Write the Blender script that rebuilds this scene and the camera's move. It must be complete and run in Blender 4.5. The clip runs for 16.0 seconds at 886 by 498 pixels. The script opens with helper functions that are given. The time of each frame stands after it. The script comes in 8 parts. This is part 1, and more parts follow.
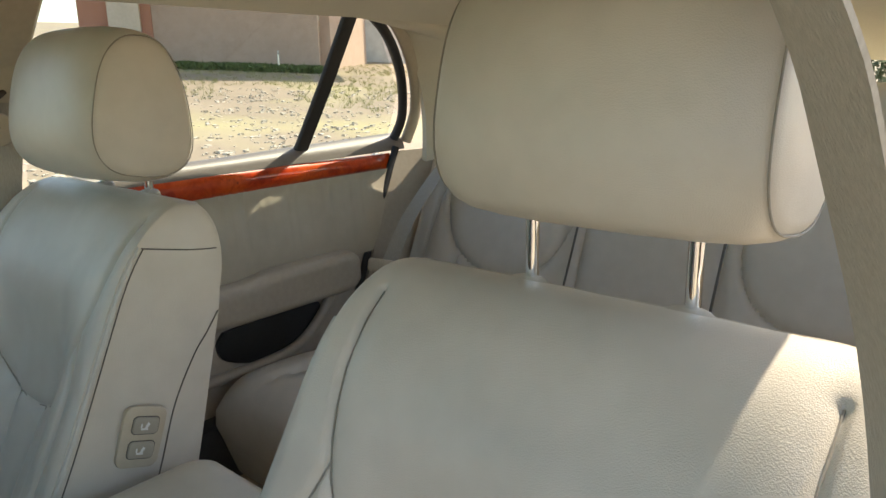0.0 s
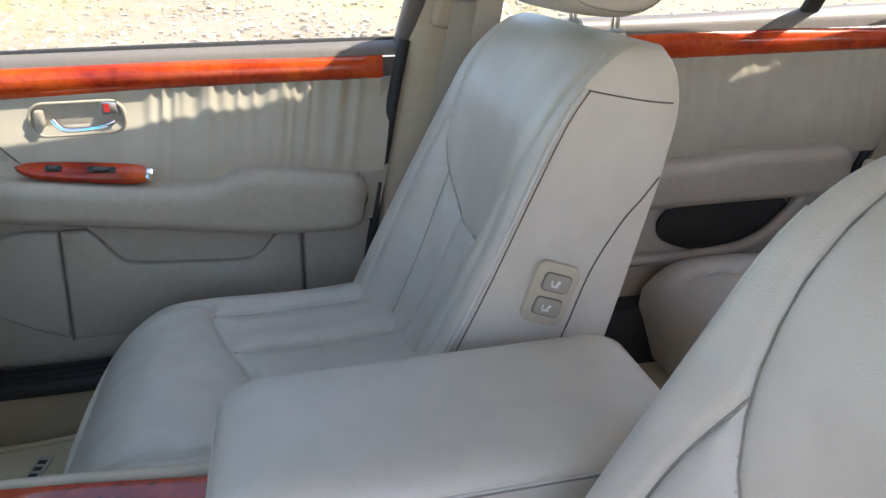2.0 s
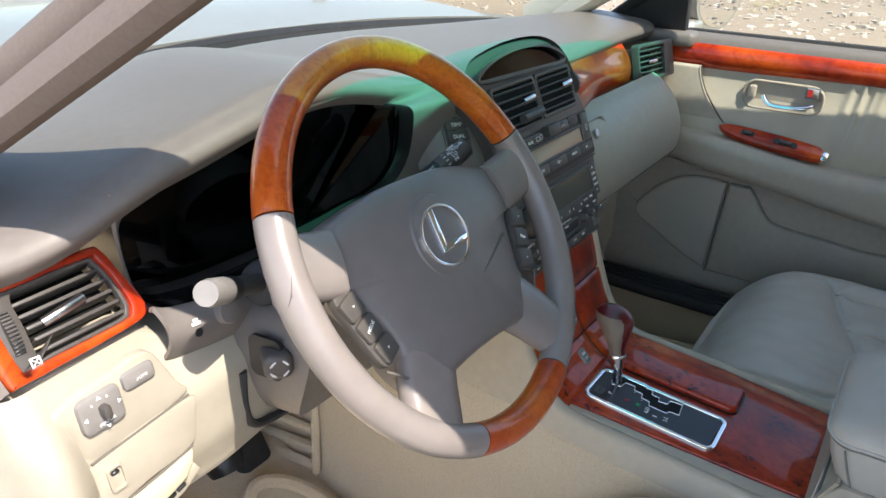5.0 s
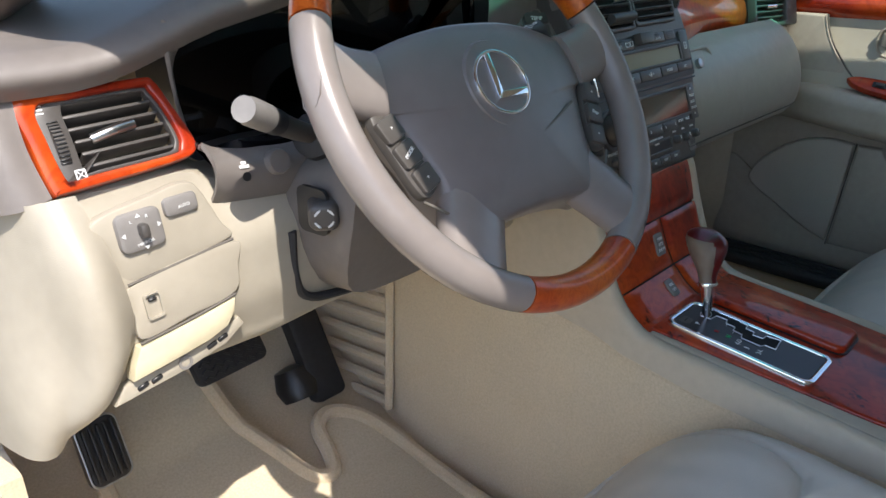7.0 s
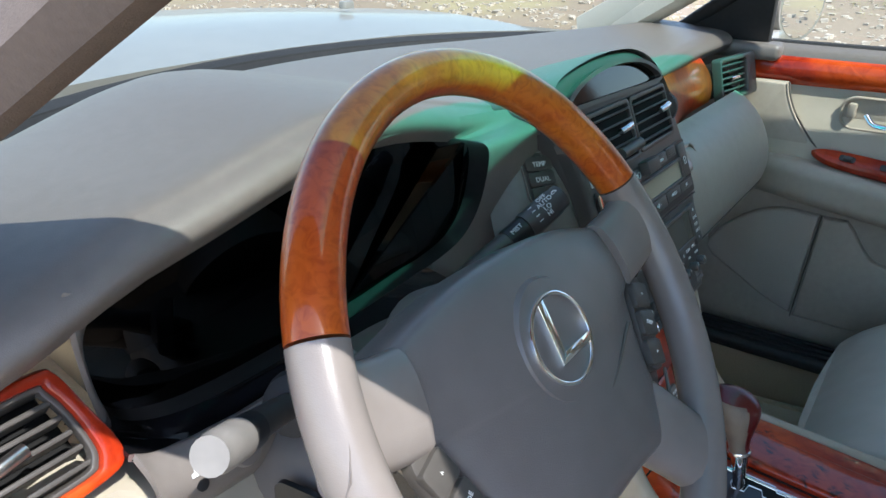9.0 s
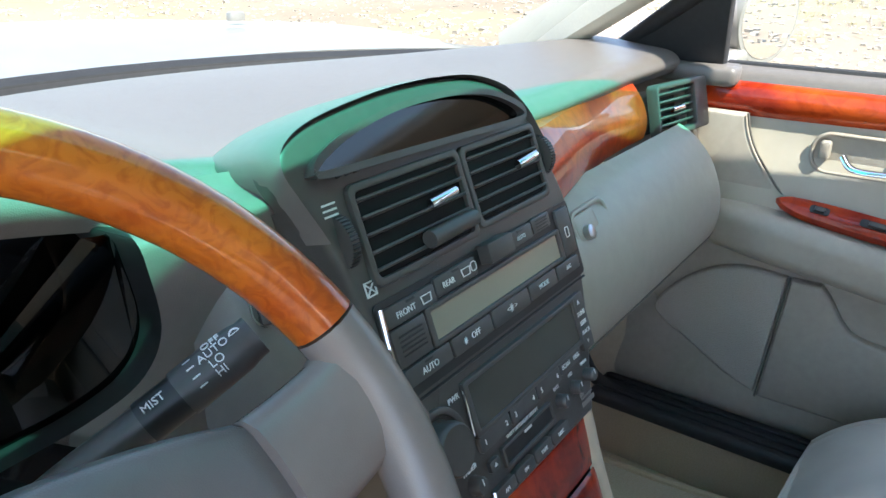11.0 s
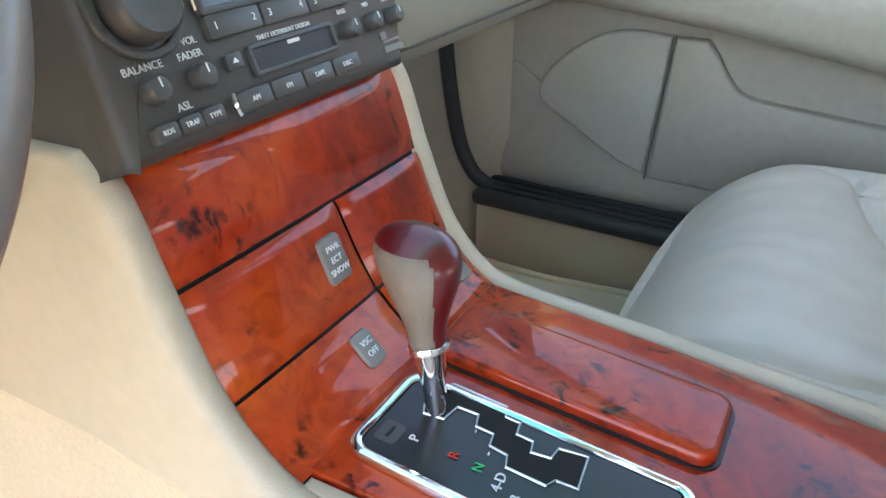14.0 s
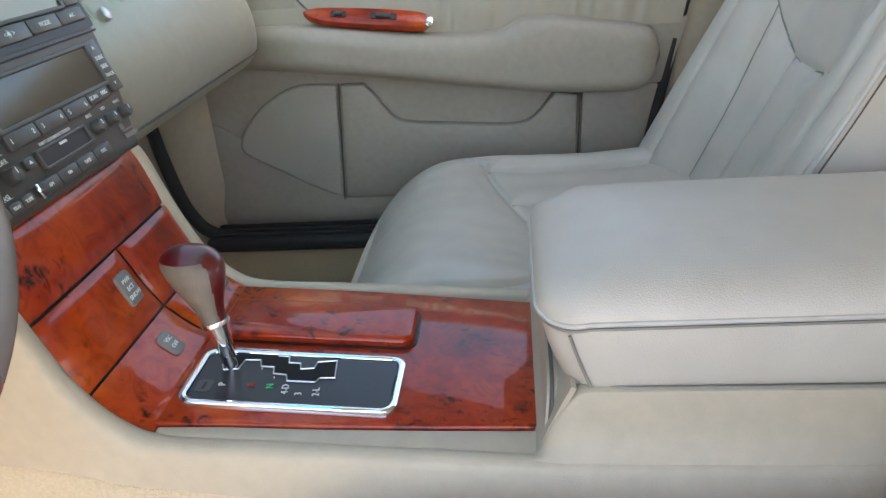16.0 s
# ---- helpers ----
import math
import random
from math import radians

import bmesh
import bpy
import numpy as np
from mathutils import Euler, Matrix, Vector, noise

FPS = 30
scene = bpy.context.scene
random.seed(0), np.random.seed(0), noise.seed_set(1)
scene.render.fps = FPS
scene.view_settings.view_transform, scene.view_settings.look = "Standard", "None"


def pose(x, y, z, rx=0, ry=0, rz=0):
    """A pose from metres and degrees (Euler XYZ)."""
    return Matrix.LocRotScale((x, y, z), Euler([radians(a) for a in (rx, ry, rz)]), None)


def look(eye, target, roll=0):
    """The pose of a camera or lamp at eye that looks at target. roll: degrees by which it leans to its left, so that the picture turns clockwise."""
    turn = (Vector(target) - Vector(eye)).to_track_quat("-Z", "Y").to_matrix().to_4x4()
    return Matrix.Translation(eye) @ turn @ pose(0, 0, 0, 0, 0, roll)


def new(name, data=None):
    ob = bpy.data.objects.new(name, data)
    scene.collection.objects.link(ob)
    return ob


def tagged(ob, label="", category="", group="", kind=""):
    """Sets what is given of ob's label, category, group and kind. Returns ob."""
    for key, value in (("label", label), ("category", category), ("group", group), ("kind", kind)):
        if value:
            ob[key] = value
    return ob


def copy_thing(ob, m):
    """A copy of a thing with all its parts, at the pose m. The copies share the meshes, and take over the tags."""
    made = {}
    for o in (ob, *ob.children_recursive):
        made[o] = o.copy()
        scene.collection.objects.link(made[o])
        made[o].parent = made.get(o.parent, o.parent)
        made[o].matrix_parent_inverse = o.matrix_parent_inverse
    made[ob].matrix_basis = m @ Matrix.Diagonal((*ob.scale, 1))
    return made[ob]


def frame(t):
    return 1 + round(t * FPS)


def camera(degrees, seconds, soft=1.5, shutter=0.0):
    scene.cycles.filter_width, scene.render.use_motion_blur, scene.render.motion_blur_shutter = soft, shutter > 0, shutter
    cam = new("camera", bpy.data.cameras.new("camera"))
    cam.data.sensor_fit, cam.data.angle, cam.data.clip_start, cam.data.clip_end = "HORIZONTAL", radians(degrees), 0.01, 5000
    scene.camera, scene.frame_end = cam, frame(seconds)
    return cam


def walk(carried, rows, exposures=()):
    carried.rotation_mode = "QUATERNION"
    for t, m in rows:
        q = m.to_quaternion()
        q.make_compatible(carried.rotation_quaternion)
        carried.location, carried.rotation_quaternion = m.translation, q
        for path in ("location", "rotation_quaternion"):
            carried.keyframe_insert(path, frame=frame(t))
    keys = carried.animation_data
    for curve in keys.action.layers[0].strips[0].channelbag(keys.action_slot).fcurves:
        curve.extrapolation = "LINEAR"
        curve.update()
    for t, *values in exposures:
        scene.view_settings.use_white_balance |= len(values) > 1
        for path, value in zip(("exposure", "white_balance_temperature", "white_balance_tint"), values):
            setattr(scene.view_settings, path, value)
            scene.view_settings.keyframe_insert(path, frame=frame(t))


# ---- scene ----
cam = camera(62.1, 16.0)
PATH = [
    (0, (-0.7022, -0.3690, 1.1911), (0.5906, -1.8140, 0.7002), -1.49),
    (0.5, (-0.6791, -0.3460, 1.1941), (0.8527, -1.5510, 0.7428), -1.33),
    (1, (-0.6321, -0.4160, 1.1920), (1.0873, -1.3010, 0.6836), -0.83),
    (1.5, (-0.6003, -0.4620, 1.1656), (1.1959, -1.0740, 0.5347), -0.56),
    (2, (-0.5919, -0.4570, 1.1282), (1.2164, -0.8330, 0.3606), -0.86),
    (2.5, (-0.6133, -0.4420, 1.0971), (1.1728, -0.6070, 0.2124), -1.25),
    (3, (-0.6343, -0.4190, 1.0740), (1.1185, -0.3520, 0.1147), -2.21),
    (3.5, (-0.6910, -0.3730, 1.1055), (1.0294, -0.0570, 0.1356), -2.10),
    (4, (-0.7830, -0.3440, 1.1536), (0.8919, 0.2280, 0.2206), -1.59),
    (4.6, (-0.8671, -0.3470, 1.1983), (0.7163, 0.5050, 0.3234), 0.71),
    (6.8, (-0.8418, -0.4780, 1.0891), (0.4715, 0.8010, 0.2890), 0.52),
    (7, (-0.8465, -0.4210, 1.0513), (0.4851, 0.8410, 0.2554), 0.25),
    (7.5, (-0.8750, -0.2890, 0.9714), (0.5324, 0.8860, 0.1703), 0.18),
    (8, (-0.8660, -0.2270, 1.0161), (0.6010, 0.8810, 0.2283), 0.18),
    (8.5, (-0.8141, -0.1930, 1.1049), (0.6855, 0.8620, 0.3057), 0.75),
    (9, (-0.7266, -0.2000, 1.1601), (0.7737, 0.8510, 0.3559), 0.46),
    (9.5, (-0.6248, -0.2020, 1.1767), (0.8633, 0.8610, 0.3680), 0.54),
    (10, (-0.5533, -0.1820, 1.1636), (0.9329, 0.9040, 0.3800), 0.02),
    (12.3, (-0.2800, -0.2325, 1.0385), (1.2610, 0.8015, 0.2935), 2.15),
    (12.5, (-0.2860, -0.2370, 1.0170), (1.2510, 0.7990, 0.2650), 1.90),
    (13, (-0.2945, -0.2470, 0.9735), (1.2341, 0.7550, 0.1560), 1.95),
    (13.5, (-0.3005, -0.2590, 0.9350), (1.2182, 0.6890, 0.0424), 1.25),
    (14, (-0.3177, -0.2680, 0.8970), (1.2088, 0.5950, -0.0645), 0.02),
    (14.5, (-0.3395, -0.2880, 0.8790), (1.2253, 0.4540, -0.1222), -1.51),
    (15, (-0.4059, -0.3020, 0.8939), (1.2285, 0.2890, -0.0943), -2.96),
    (15.5, (-0.4869, -0.3230, 0.9184), (1.2263, 0.0850, -0.0312), -4.14),
    (16, (-0.5322, -0.3480, 0.9585), (1.2554, -0.1420, 0.0857), -4.61),
]
LIGHT = [(0, 2.02, 7500, 10), (0.5, 2.08, 6400, 13), (1.5, 2.14, 6100, 15), (2, 2.58, 6800, 19), (3, 3.12, 7750, 17), (3.5, 3.16, 7650, 17), (4.5, 2.42, 6850, 13), (7, 1.68, 6450, 13), (8, 1.36, 6200, 9),
         (9, 1.92, 6050, 10), (10, 2.24, 5950, 10), (12.5, 3.48, 7250, 20), (13.5, 3.62, 7450, 17), (14.5, 3.55, 6550, 11), (15, 3.45, 7000, 14), (16, 3.13, 7500, 17)]
walk(cam, [(t, look(eye, target, roll)) for t, eye, target, roll in PATH], LIGHT)

# ---- light ----
SUN_ELEVATION, SUN_FROM = 55.0, (-0.215, -0.531)      # degrees above the horizon; the sun stands behind the car, a little to the driver's side
world = bpy.data.worlds.new("sky")
scene.world = world
world.use_nodes = True
wn = world.node_tree
sky = wn.nodes.new("ShaderNodeTexSky")
sky.sky_type, sky.sun_disc = "NISHITA", False
sky.sun_elevation = radians(SUN_ELEVATION)
sky.sun_rotation = math.atan2(SUN_FROM[0], SUN_FROM[1])
wn.links.new(sky.outputs[0], wn.nodes["Background"].inputs[0])
wn.nodes["Background"].inputs[1].default_value = 0.118
sun_data = bpy.data.lights.new("sun", "SUN")
sun_data.energy, sun_data.angle, sun_data.color = 2.5, radians(0.53), (1.0, 0.95, 0.86)
sun = new("sun", sun_data)
flat = math.cos(radians(SUN_ELEVATION)) / math.hypot(*SUN_FROM)
sun.matrix_world = look((SUN_FROM[0] * flat * 20, SUN_FROM[1] * flat * 20, math.sin(radians(SUN_ELEVATION)) * 20), (0, 0, 0))


# ---- materials ----
def material(name, color, rough=0.5, metal=0.0, color2=None, grain=60.0, amount=0.5, bump=0.0, bump_scale=300.0,
             coat=0.0, stretch=(1, 1, 1), blotch=4.0, sheen=0.0, cells=False):
    """A surface with variation at two scales and fine relief."""
    m = bpy.data.materials.new(name)
    m.use_nodes = True
    nt = m.node_tree
    b = nt.nodes["Principled BSDF"]
    b.inputs["Roughness"].default_value, b.inputs["Metallic"].default_value = rough, metal
    b.inputs["Coat Weight"].default_value = coat
    b.inputs["Coat Roughness"].default_value = 0.04
    b.inputs["Sheen Weight"].default_value = sheen
    tc, mp = nt.nodes.new("ShaderNodeTexCoord"), nt.nodes.new("ShaderNodeMapping")
    mp.inputs["Scale"].default_value = stretch
    nt.links.new(tc.outputs["Object"], mp.inputs[0])
    color2 = color2 or tuple(c * 0.8 for c in color)
    fine, wide = nt.nodes.new("ShaderNodeTexNoise"), nt.nodes.new("ShaderNodeTexNoise")
    fine.inputs["Scale"].default_value, wide.inputs["Scale"].default_value = grain, blotch
    fine.inputs["Detail"].default_value = wide.inputs["Detail"].default_value = 5
    for n in (fine, wide):
        nt.links.new(mp.outputs[0], n.inputs["Vector"])
    mean = nt.nodes.new("ShaderNodeMath")
    mean.operation = "MULTIPLY_ADD"
    mean.inputs[1].default_value = 0.5
    half = nt.nodes.new("ShaderNodeMath")
    half.operation = "MULTIPLY"
    half.inputs[1].default_value = 0.5
    nt.links.new(wide.outputs[0], half.inputs[0])
    nt.links.new(fine.outputs[0], mean.inputs[0])
    nt.links.new(half.outputs[0], mean.inputs[2])
    ramp = nt.nodes.new("ShaderNodeValToRGB")
    ramp.color_ramp.elements[0].position, ramp.color_ramp.elements[1].position = 0.5 - 0.25 * amount, 0.5 + 0.25 * amount
    ramp.color_ramp.elements[0].color, ramp.color_ramp.elements[1].color = (*color2, 1), (*color, 1)
    nt.links.new(mean.outputs[0], ramp.inputs[0])
    nt.links.new(ramp.outputs[0], b.inputs["Base Color"])
    if bump:
        bn = nt.nodes.new("ShaderNodeBump")
        bn.inputs["Strength"].default_value, bn.inputs["Distance"].default_value = bump, 0.001
        if cells:
            g = nt.nodes.new("ShaderNodeTexVoronoi")
            g.inputs["Scale"].default_value = bump_scale
            nt.links.new(mp.outputs[0], g.inputs["Vector"])
            nt.links.new(g.outputs["Distance"], bn.inputs["Height"])
        else:
            g = nt.nodes.new("ShaderNodeTexNoise")
            g.inputs["Scale"].default_value, g.inputs["Detail"].default_value = bump_scale, 4
            nt.links.new(mp.outputs[0], g.inputs["Vector"])
            nt.links.new(g.outputs[0], bn.inputs["Height"])
        nt.links.new(bn.outputs[0], b.inputs["Normal"])
    return m


def burl(name, dark, mid, light, fleck=(0.50, 0.60), coat=0.55, figure_scale=42):
    """Lacquered burl wood: a soft red field, cloudy figure, and clusters of small dark flecks under a clear coat."""
    m = bpy.data.materials.new(name)
    m.use_nodes = True
    nt = m.node_tree
    b = nt.nodes["Principled BSDF"]
    b.inputs["Roughness"].default_value = 0.3
    b.inputs["Coat Weight"].default_value, b.inputs["Coat Roughness"].default_value = coat, 0.012
    b.inputs["Specular IOR Level"].default_value = 0.2

    def ramp(pairs, source):
        r = nt.nodes.new("ShaderNodeValToRGB")
        e = r.color_ramp.elements
        e[0].position, e[0].color = pairs[0][0], (*pairs[0][1], 1)
        e[1].position, e[1].color = pairs[-1][0], (*pairs[-1][1], 1)
        for p, c in pairs[1:-1]:
            e.new(p).color = (*c, 1)
        nt.links.new(source, r.inputs[0])
        return r.outputs[0]

    def cloud(scale, detail, distortion, vector):
        n = nt.nodes.new("ShaderNodeTexNoise")
        n.inputs["Scale"].default_value, n.inputs["Detail"].default_value, n.inputs["Distortion"].default_value = scale, detail, distortion
        nt.links.new(vector, n.inputs["Vector"])
        return n

    def times(factor, a, c):
        x = nt.nodes.new("ShaderNodeMix")
        x.data_type, x.blend_type = "RGBA", "MULTIPLY"
        if factor is None:
            x.inputs[0].default_value = 1.0
        else:
            nt.links.new(factor, x.inputs[0])
        nt.links.new(a, x.inputs[6])
        nt.links.new(c, x.inputs[7])
        return x.outputs[2]

    at = nt.nodes.new("ShaderNodeTexCoord").outputs["Object"]
    field = ramp(((0.30, dark), (0.46, mid), (0.70, light)), cloud(9, 3, 0.8, at).outputs[0])
    figure = ramp(((0.36, (0.76, 0.66, 0.64)), (0.56, (1, 1, 1))), cloud(figure_scale, 5, 2.2, at).outputs[0])
    stretch = nt.nodes.new("ShaderNodeMapping")
    stretch.inputs["Scale"].default_value = (1.4, 0.6, 0.6)
    warp = nt.nodes.new("ShaderNodeMix")
    warp.data_type, warp.inputs[0].default_value = "VECTOR", 0.035
    nt.links.new(at, warp.inputs[4])
    nt.links.new(cloud(60, 3, 0.0, at).outputs["Color"], warp.inputs[5])
    nt.links.new(warp.outputs[1], stretch.inputs[0])
    eyes = nt.nodes.new("ShaderNodeTexVoronoi")
    eyes.inputs["Scale"].default_value = 78
    nt.links.new(stretch.outputs[0], eyes.inputs["Vector"])
    flecks = ramp(((0.14, (0.10, 0.06, 0.06)), (0.42, (1, 1, 1))), eyes.outputs["Distance"])
    where = ramp(((fleck[0], (0, 0, 0)), (fleck[1], (1, 1, 1))), cloud(16, 2, 0.5, at).outputs[0])
    nt.links.new(times(where, times(None, field, figure), flecks), b.inputs["Base Color"])
    return m


def glass(name, tint, gloss=0.06):
    m = bpy.data.materials.new(name)
    m.use_nodes = True
    nt = m.node_tree
    nt.nodes.remove(nt.nodes["Principled BSDF"])
    t, g, mx = nt.nodes.new("ShaderNodeBsdfTransparent"), nt.nodes.new("ShaderNodeBsdfGlossy"), nt.nodes.new("ShaderNodeMixShader")
    t.inputs[0].default_value = (*tint, 1)
    g.inputs["Roughness"].default_value = 0.0
    mx.inputs[0].default_value = gloss
    nt.links.new(t.outputs[0], mx.inputs[1])
    nt.links.new(g.outputs[0], mx.inputs[2])
    nt.links.new(mx.outputs[0], nt.nodes["Material Output"].inputs[0])
    return m


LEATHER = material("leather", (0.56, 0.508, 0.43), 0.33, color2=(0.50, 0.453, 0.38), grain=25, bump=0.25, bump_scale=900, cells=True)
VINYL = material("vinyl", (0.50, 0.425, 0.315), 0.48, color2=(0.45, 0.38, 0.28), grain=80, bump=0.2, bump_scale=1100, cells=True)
# darker copies of vinyl and leather, with the shade on the doors in their colour
DOOR_VINYL_SHADE = material("door_vinyl_shade", (0.40, 0.352, 0.285), 0.42, color2=(0.355, 0.312, 0.25), grain=80, bump=0.15, bump_scale=1100, cells=True)
DOOR_LEATHER_SHADE = material("door_leather_shade", (0.43, 0.385, 0.305), 0.45, color2=(0.385, 0.342, 0.268), grain=25, bump=0.2, bump_scale=900, cells=True)
CREAM = material("cream_plastic", (0.365, 0.326, 0.258), 0.42, color2=(0.33, 0.295, 0.232), grain=60, bump=0.12, bump_scale=1200, cells=True)
TAUPE = material("taupe_dash", (0.165, 0.145, 0.131), 0.42, color2=(0.145, 0.127, 0.114), grain=90, bump=0.14, bump_scale=1300, cells=True)
DARK_TRIM = material("dark_grey_trim", (0.070, 0.063, 0.057), 0.40, color2=(0.060, 0.054, 0.049), grain=120, bump=0.08, bump_scale=1500)
WHEEL_LEATHER = material("wheel_cover_vinyl", (0.158, 0.141, 0.135), 0.29, color2=(0.134, 0.119, 0.114), grain=40, bump=0.16, bump_scale=1300, cells=True)
# smoother than the hub cover, and lighter: sunlight on the rim is put into its colour
SUNLIT_RIM_LEATHER = material("sunlit_rim_leather", (0.215, 0.188, 0.172), 0.27, color2=(0.18, 0.156, 0.142), grain=30, bump=0.07, bump_scale=1500, cells=True)
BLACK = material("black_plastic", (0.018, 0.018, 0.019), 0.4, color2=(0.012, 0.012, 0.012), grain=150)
RUBBER = material("black_rubber", (0.025, 0.025, 0.027), 0.65, color2=(0.016, 0.016, 0.017), grain=100, bump=0.1)
GLOSS_BLACK = material("gloss_black", (0.006, 0.006, 0.007), 0.06, color2=(0.005, 0.005, 0.006))
CHROME = material("chrome", (0.86, 0.86, 0.87), 0.07, 1.0, color2=(0.82, 0.82, 0.83))
SATIN = material("satin_metal", (0.55, 0.55, 0.55), 0.28, 1.0)
WOOD = burl("burl_wood", (0.17, 0.010, 0.004), (0.37, 0.029, 0.0055), (0.54, 0.080, 0.009))
WHEEL_WOOD = burl("wheel_veneer", (0.25, 0.026, 0.006), (0.42, 0.066, 0.009), (0.55, 0.150, 0.014), (0.68, 0.80), 0.7, 85)
STRIP_WOOD = burl("strip_veneer", (0.26, 0.016, 0.005), (0.48, 0.046, 0.007), (0.60, 0.088, 0.010), (0.64, 0.76), 0.6, 30)
WOOD_KNOB = material("cherry_knob", (0.12, 0.004, 0.006), 0.30, color2=(0.075, 0.003, 0.004), coat=0.5, grain=20)
CARPET = material("beige_carpet", (0.66, 0.54, 0.365), 0.95, color2=(0.53, 0.425, 0.285), grain=350, bump=1.0, bump_scale=900, sheen=0.3)
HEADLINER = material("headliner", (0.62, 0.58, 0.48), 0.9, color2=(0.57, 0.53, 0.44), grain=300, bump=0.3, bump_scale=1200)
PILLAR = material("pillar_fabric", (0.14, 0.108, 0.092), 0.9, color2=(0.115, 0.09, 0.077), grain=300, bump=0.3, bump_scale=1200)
DEEP_BLACK = material("matte_black", (0.006, 0.006, 0.006), 0.95, color2=(0.004, 0.004, 0.004), grain=150)
LEATHER_SEAM = material("leather_seam", (0.30, 0.27, 0.225), 0.6)
SEAM = material("seam_shadow", (0.12, 0.107, 0.09), 0.7)
PIPING = material("piping", (0.56, 0.53, 0.47), 0.4)
WEB = material("belt_webbing", (0.42, 0.38, 0.32), 0.6, color2=(0.33, 0.3, 0.25), grain=500, bump=0.5, bump_scale=700, stretch=(1, 1, 0.2))
PAINT = material("white_car_paint", (0.27, 0.262, 0.235), 0.4, coat=0.35, color2=(0.24, 0.232, 0.208), grain=30)
LCD = material("lcd_glass", (0.33, 0.295, 0.225), 0.12, color2=(0.29, 0.26, 0.20), grain=10)
LCD_DARK = material("radio_glass", (0.070, 0.067, 0.058), 0.08, color2=(0.056, 0.054, 0.047), grain=10)
INK = material("white_ink", (0.78, 0.78, 0.76), 0.5)
INK_RED = material("red_ink", (0.6, 0.03, 0.02), 0.5)
INK_GREEN = material("green_ink", (0.02, 0.45, 0.15), 0.5)
CLEAR = glass("window_glass", (0.74, 0.79, 0.76), 0.05)
SCREEN_GLASS = glass("windshield_glass", (0.645, 0.675, 0.63), 0.05)
SHADE_BAND = glass("windshield_shade_band", (0.13, 0.92, 0.66), 0.05)
MIRROR = material("mirror_silver", (0.9, 0.9, 0.9), 0.0, 1.0, color2=(0.9, 0.9, 0.9))


# ---- mesh tools ----
def thing(name, label, category, group="", kind="", at=(0, 0, 0)):
    ob = new(name)
    ob.location = at
    ob.empty_display_size = 0.05
    return tagged(ob, label, category, group, kind)


def part(name, bm, mat, parent=None, label="", smooth=True):
    """One mesh object from a bmesh, under a thing or a part."""
    bmesh.ops.recalc_face_normals(bm, faces=bm.faces)
    me = bpy.data.meshes.new(name)
    bm.to_mesh(me)
    bm.free()
    me.materials.append(mat)
    if smooth:
        me.shade_smooth()
        me.set_sharp_from_angle(angle=radians(40))
    ob = new(name, me)
    if parent:
        ob.parent = parent
    if label:
        ob["label"] = label
    return ob


def solo(name, bm, mat, label, category, kind="", group="", smooth=True):
    return tagged(part(name, bm, mat, None, "", smooth), label, category, group, kind)


def spline(points, n, closed=False):
    """n points along a smooth line through the given ones."""
    p = [Vector(q) for q in points]
    k = len(p)
    out = []
    spans = k if closed else k - 1
    for i in range(n):
        s = i / (n if closed else n - 1) * spans
        j = min(int(s), spans - 1)
        f = s - j
        g = (lambda a: p[a % k]) if closed else (lambda a: p[max(0, min(k - 1, a))])
        a, b, c, d = g(j - 1), g(j), g(j + 1), g(j + 2)
        out.append(0.5 * (2 * b + (c - a) * f + (2 * a - 5 * b + 4 * c - d) * f * f + (3 * b - a - 3 * c + d) * f ** 3))
    return out


def skin(rows, close_row=False, close_all=False, caps=False):
    """A surface over rows of points."""
    bm = bmesh.new()
    vs = [[bm.verts.new(p) for p in r] for r in rows]
    m = len(vs[0])
    for i in range(len(vs) if close_all else len(vs) - 1):
        a, b = vs[i], vs[(i + 1) % len(vs)]
        for j in range(m if close_row else m - 1):
            bm.faces.new((a[j], a[(j + 1) % m], b[(j + 1) % m], b[j]))
    if caps:
        bm.faces.new(vs[0])
        bm.faces.new(list(reversed(vs[-1])))
    return bm


def net(rows, nu, nv):
    """Smooth grid through a small grid of control points."""
    mid = [spline(r, nv) for r in rows]
    cols = [spline([r[j] for r in mid], nu) for j in range(nv)]
    return [[cols[j][i] for j in range(nv)] for i in range(nu)]


def sheet(rows, nu, nv, thick=0.0):
    """A smooth curved panel with thickness, its front on the side of the rows' normals."""
    g = net(rows, nu, nv)
    if not thick:
        return skin(g)
    bm = skin(g)
    bm.normal_update()
    bmesh.ops.solidify(bm, geom=bm.faces[:], thickness=thick)
    return bm


def tube(path, radius, seg=10, closed=False, n=0, squash=1.0):
    """A round bar along a line; radius may be a function of 0..1."""
    p = spline(path, n, closed) if n else [Vector(q) for q in path]
    rows = []
    k = len(p)
    up = Vector((0, 0, 1))
    for i in range(k):
        d = (p[(i + 1) % k] - p[i - 1]) if closed else (p[min(i + 1, k - 1)] - p[max(i - 1, 0)])
        d.normalize()
        if abs(d.dot(up)) > 0.95:
            up = Vector((1, 0, 0)) if abs(d.x) < 0.9 else Vector((0, 1, 0))
        a = d.cross(up).normalized()
        b = d.cross(a)
        up = -b if b.dot(up) < 0 else b
        b = up
        a = d.cross(b)
        r = radius(i / (k - 1)) if callable(radius) else radius
        rows.append([p[i] + (a * math.cos(2 * math.pi * j / seg) + b * math.sin(2 * math.pi * j / seg) * squash) * r for j in range(seg)])
    return skin(rows, close_row=True, close_all=closed, caps=not closed)


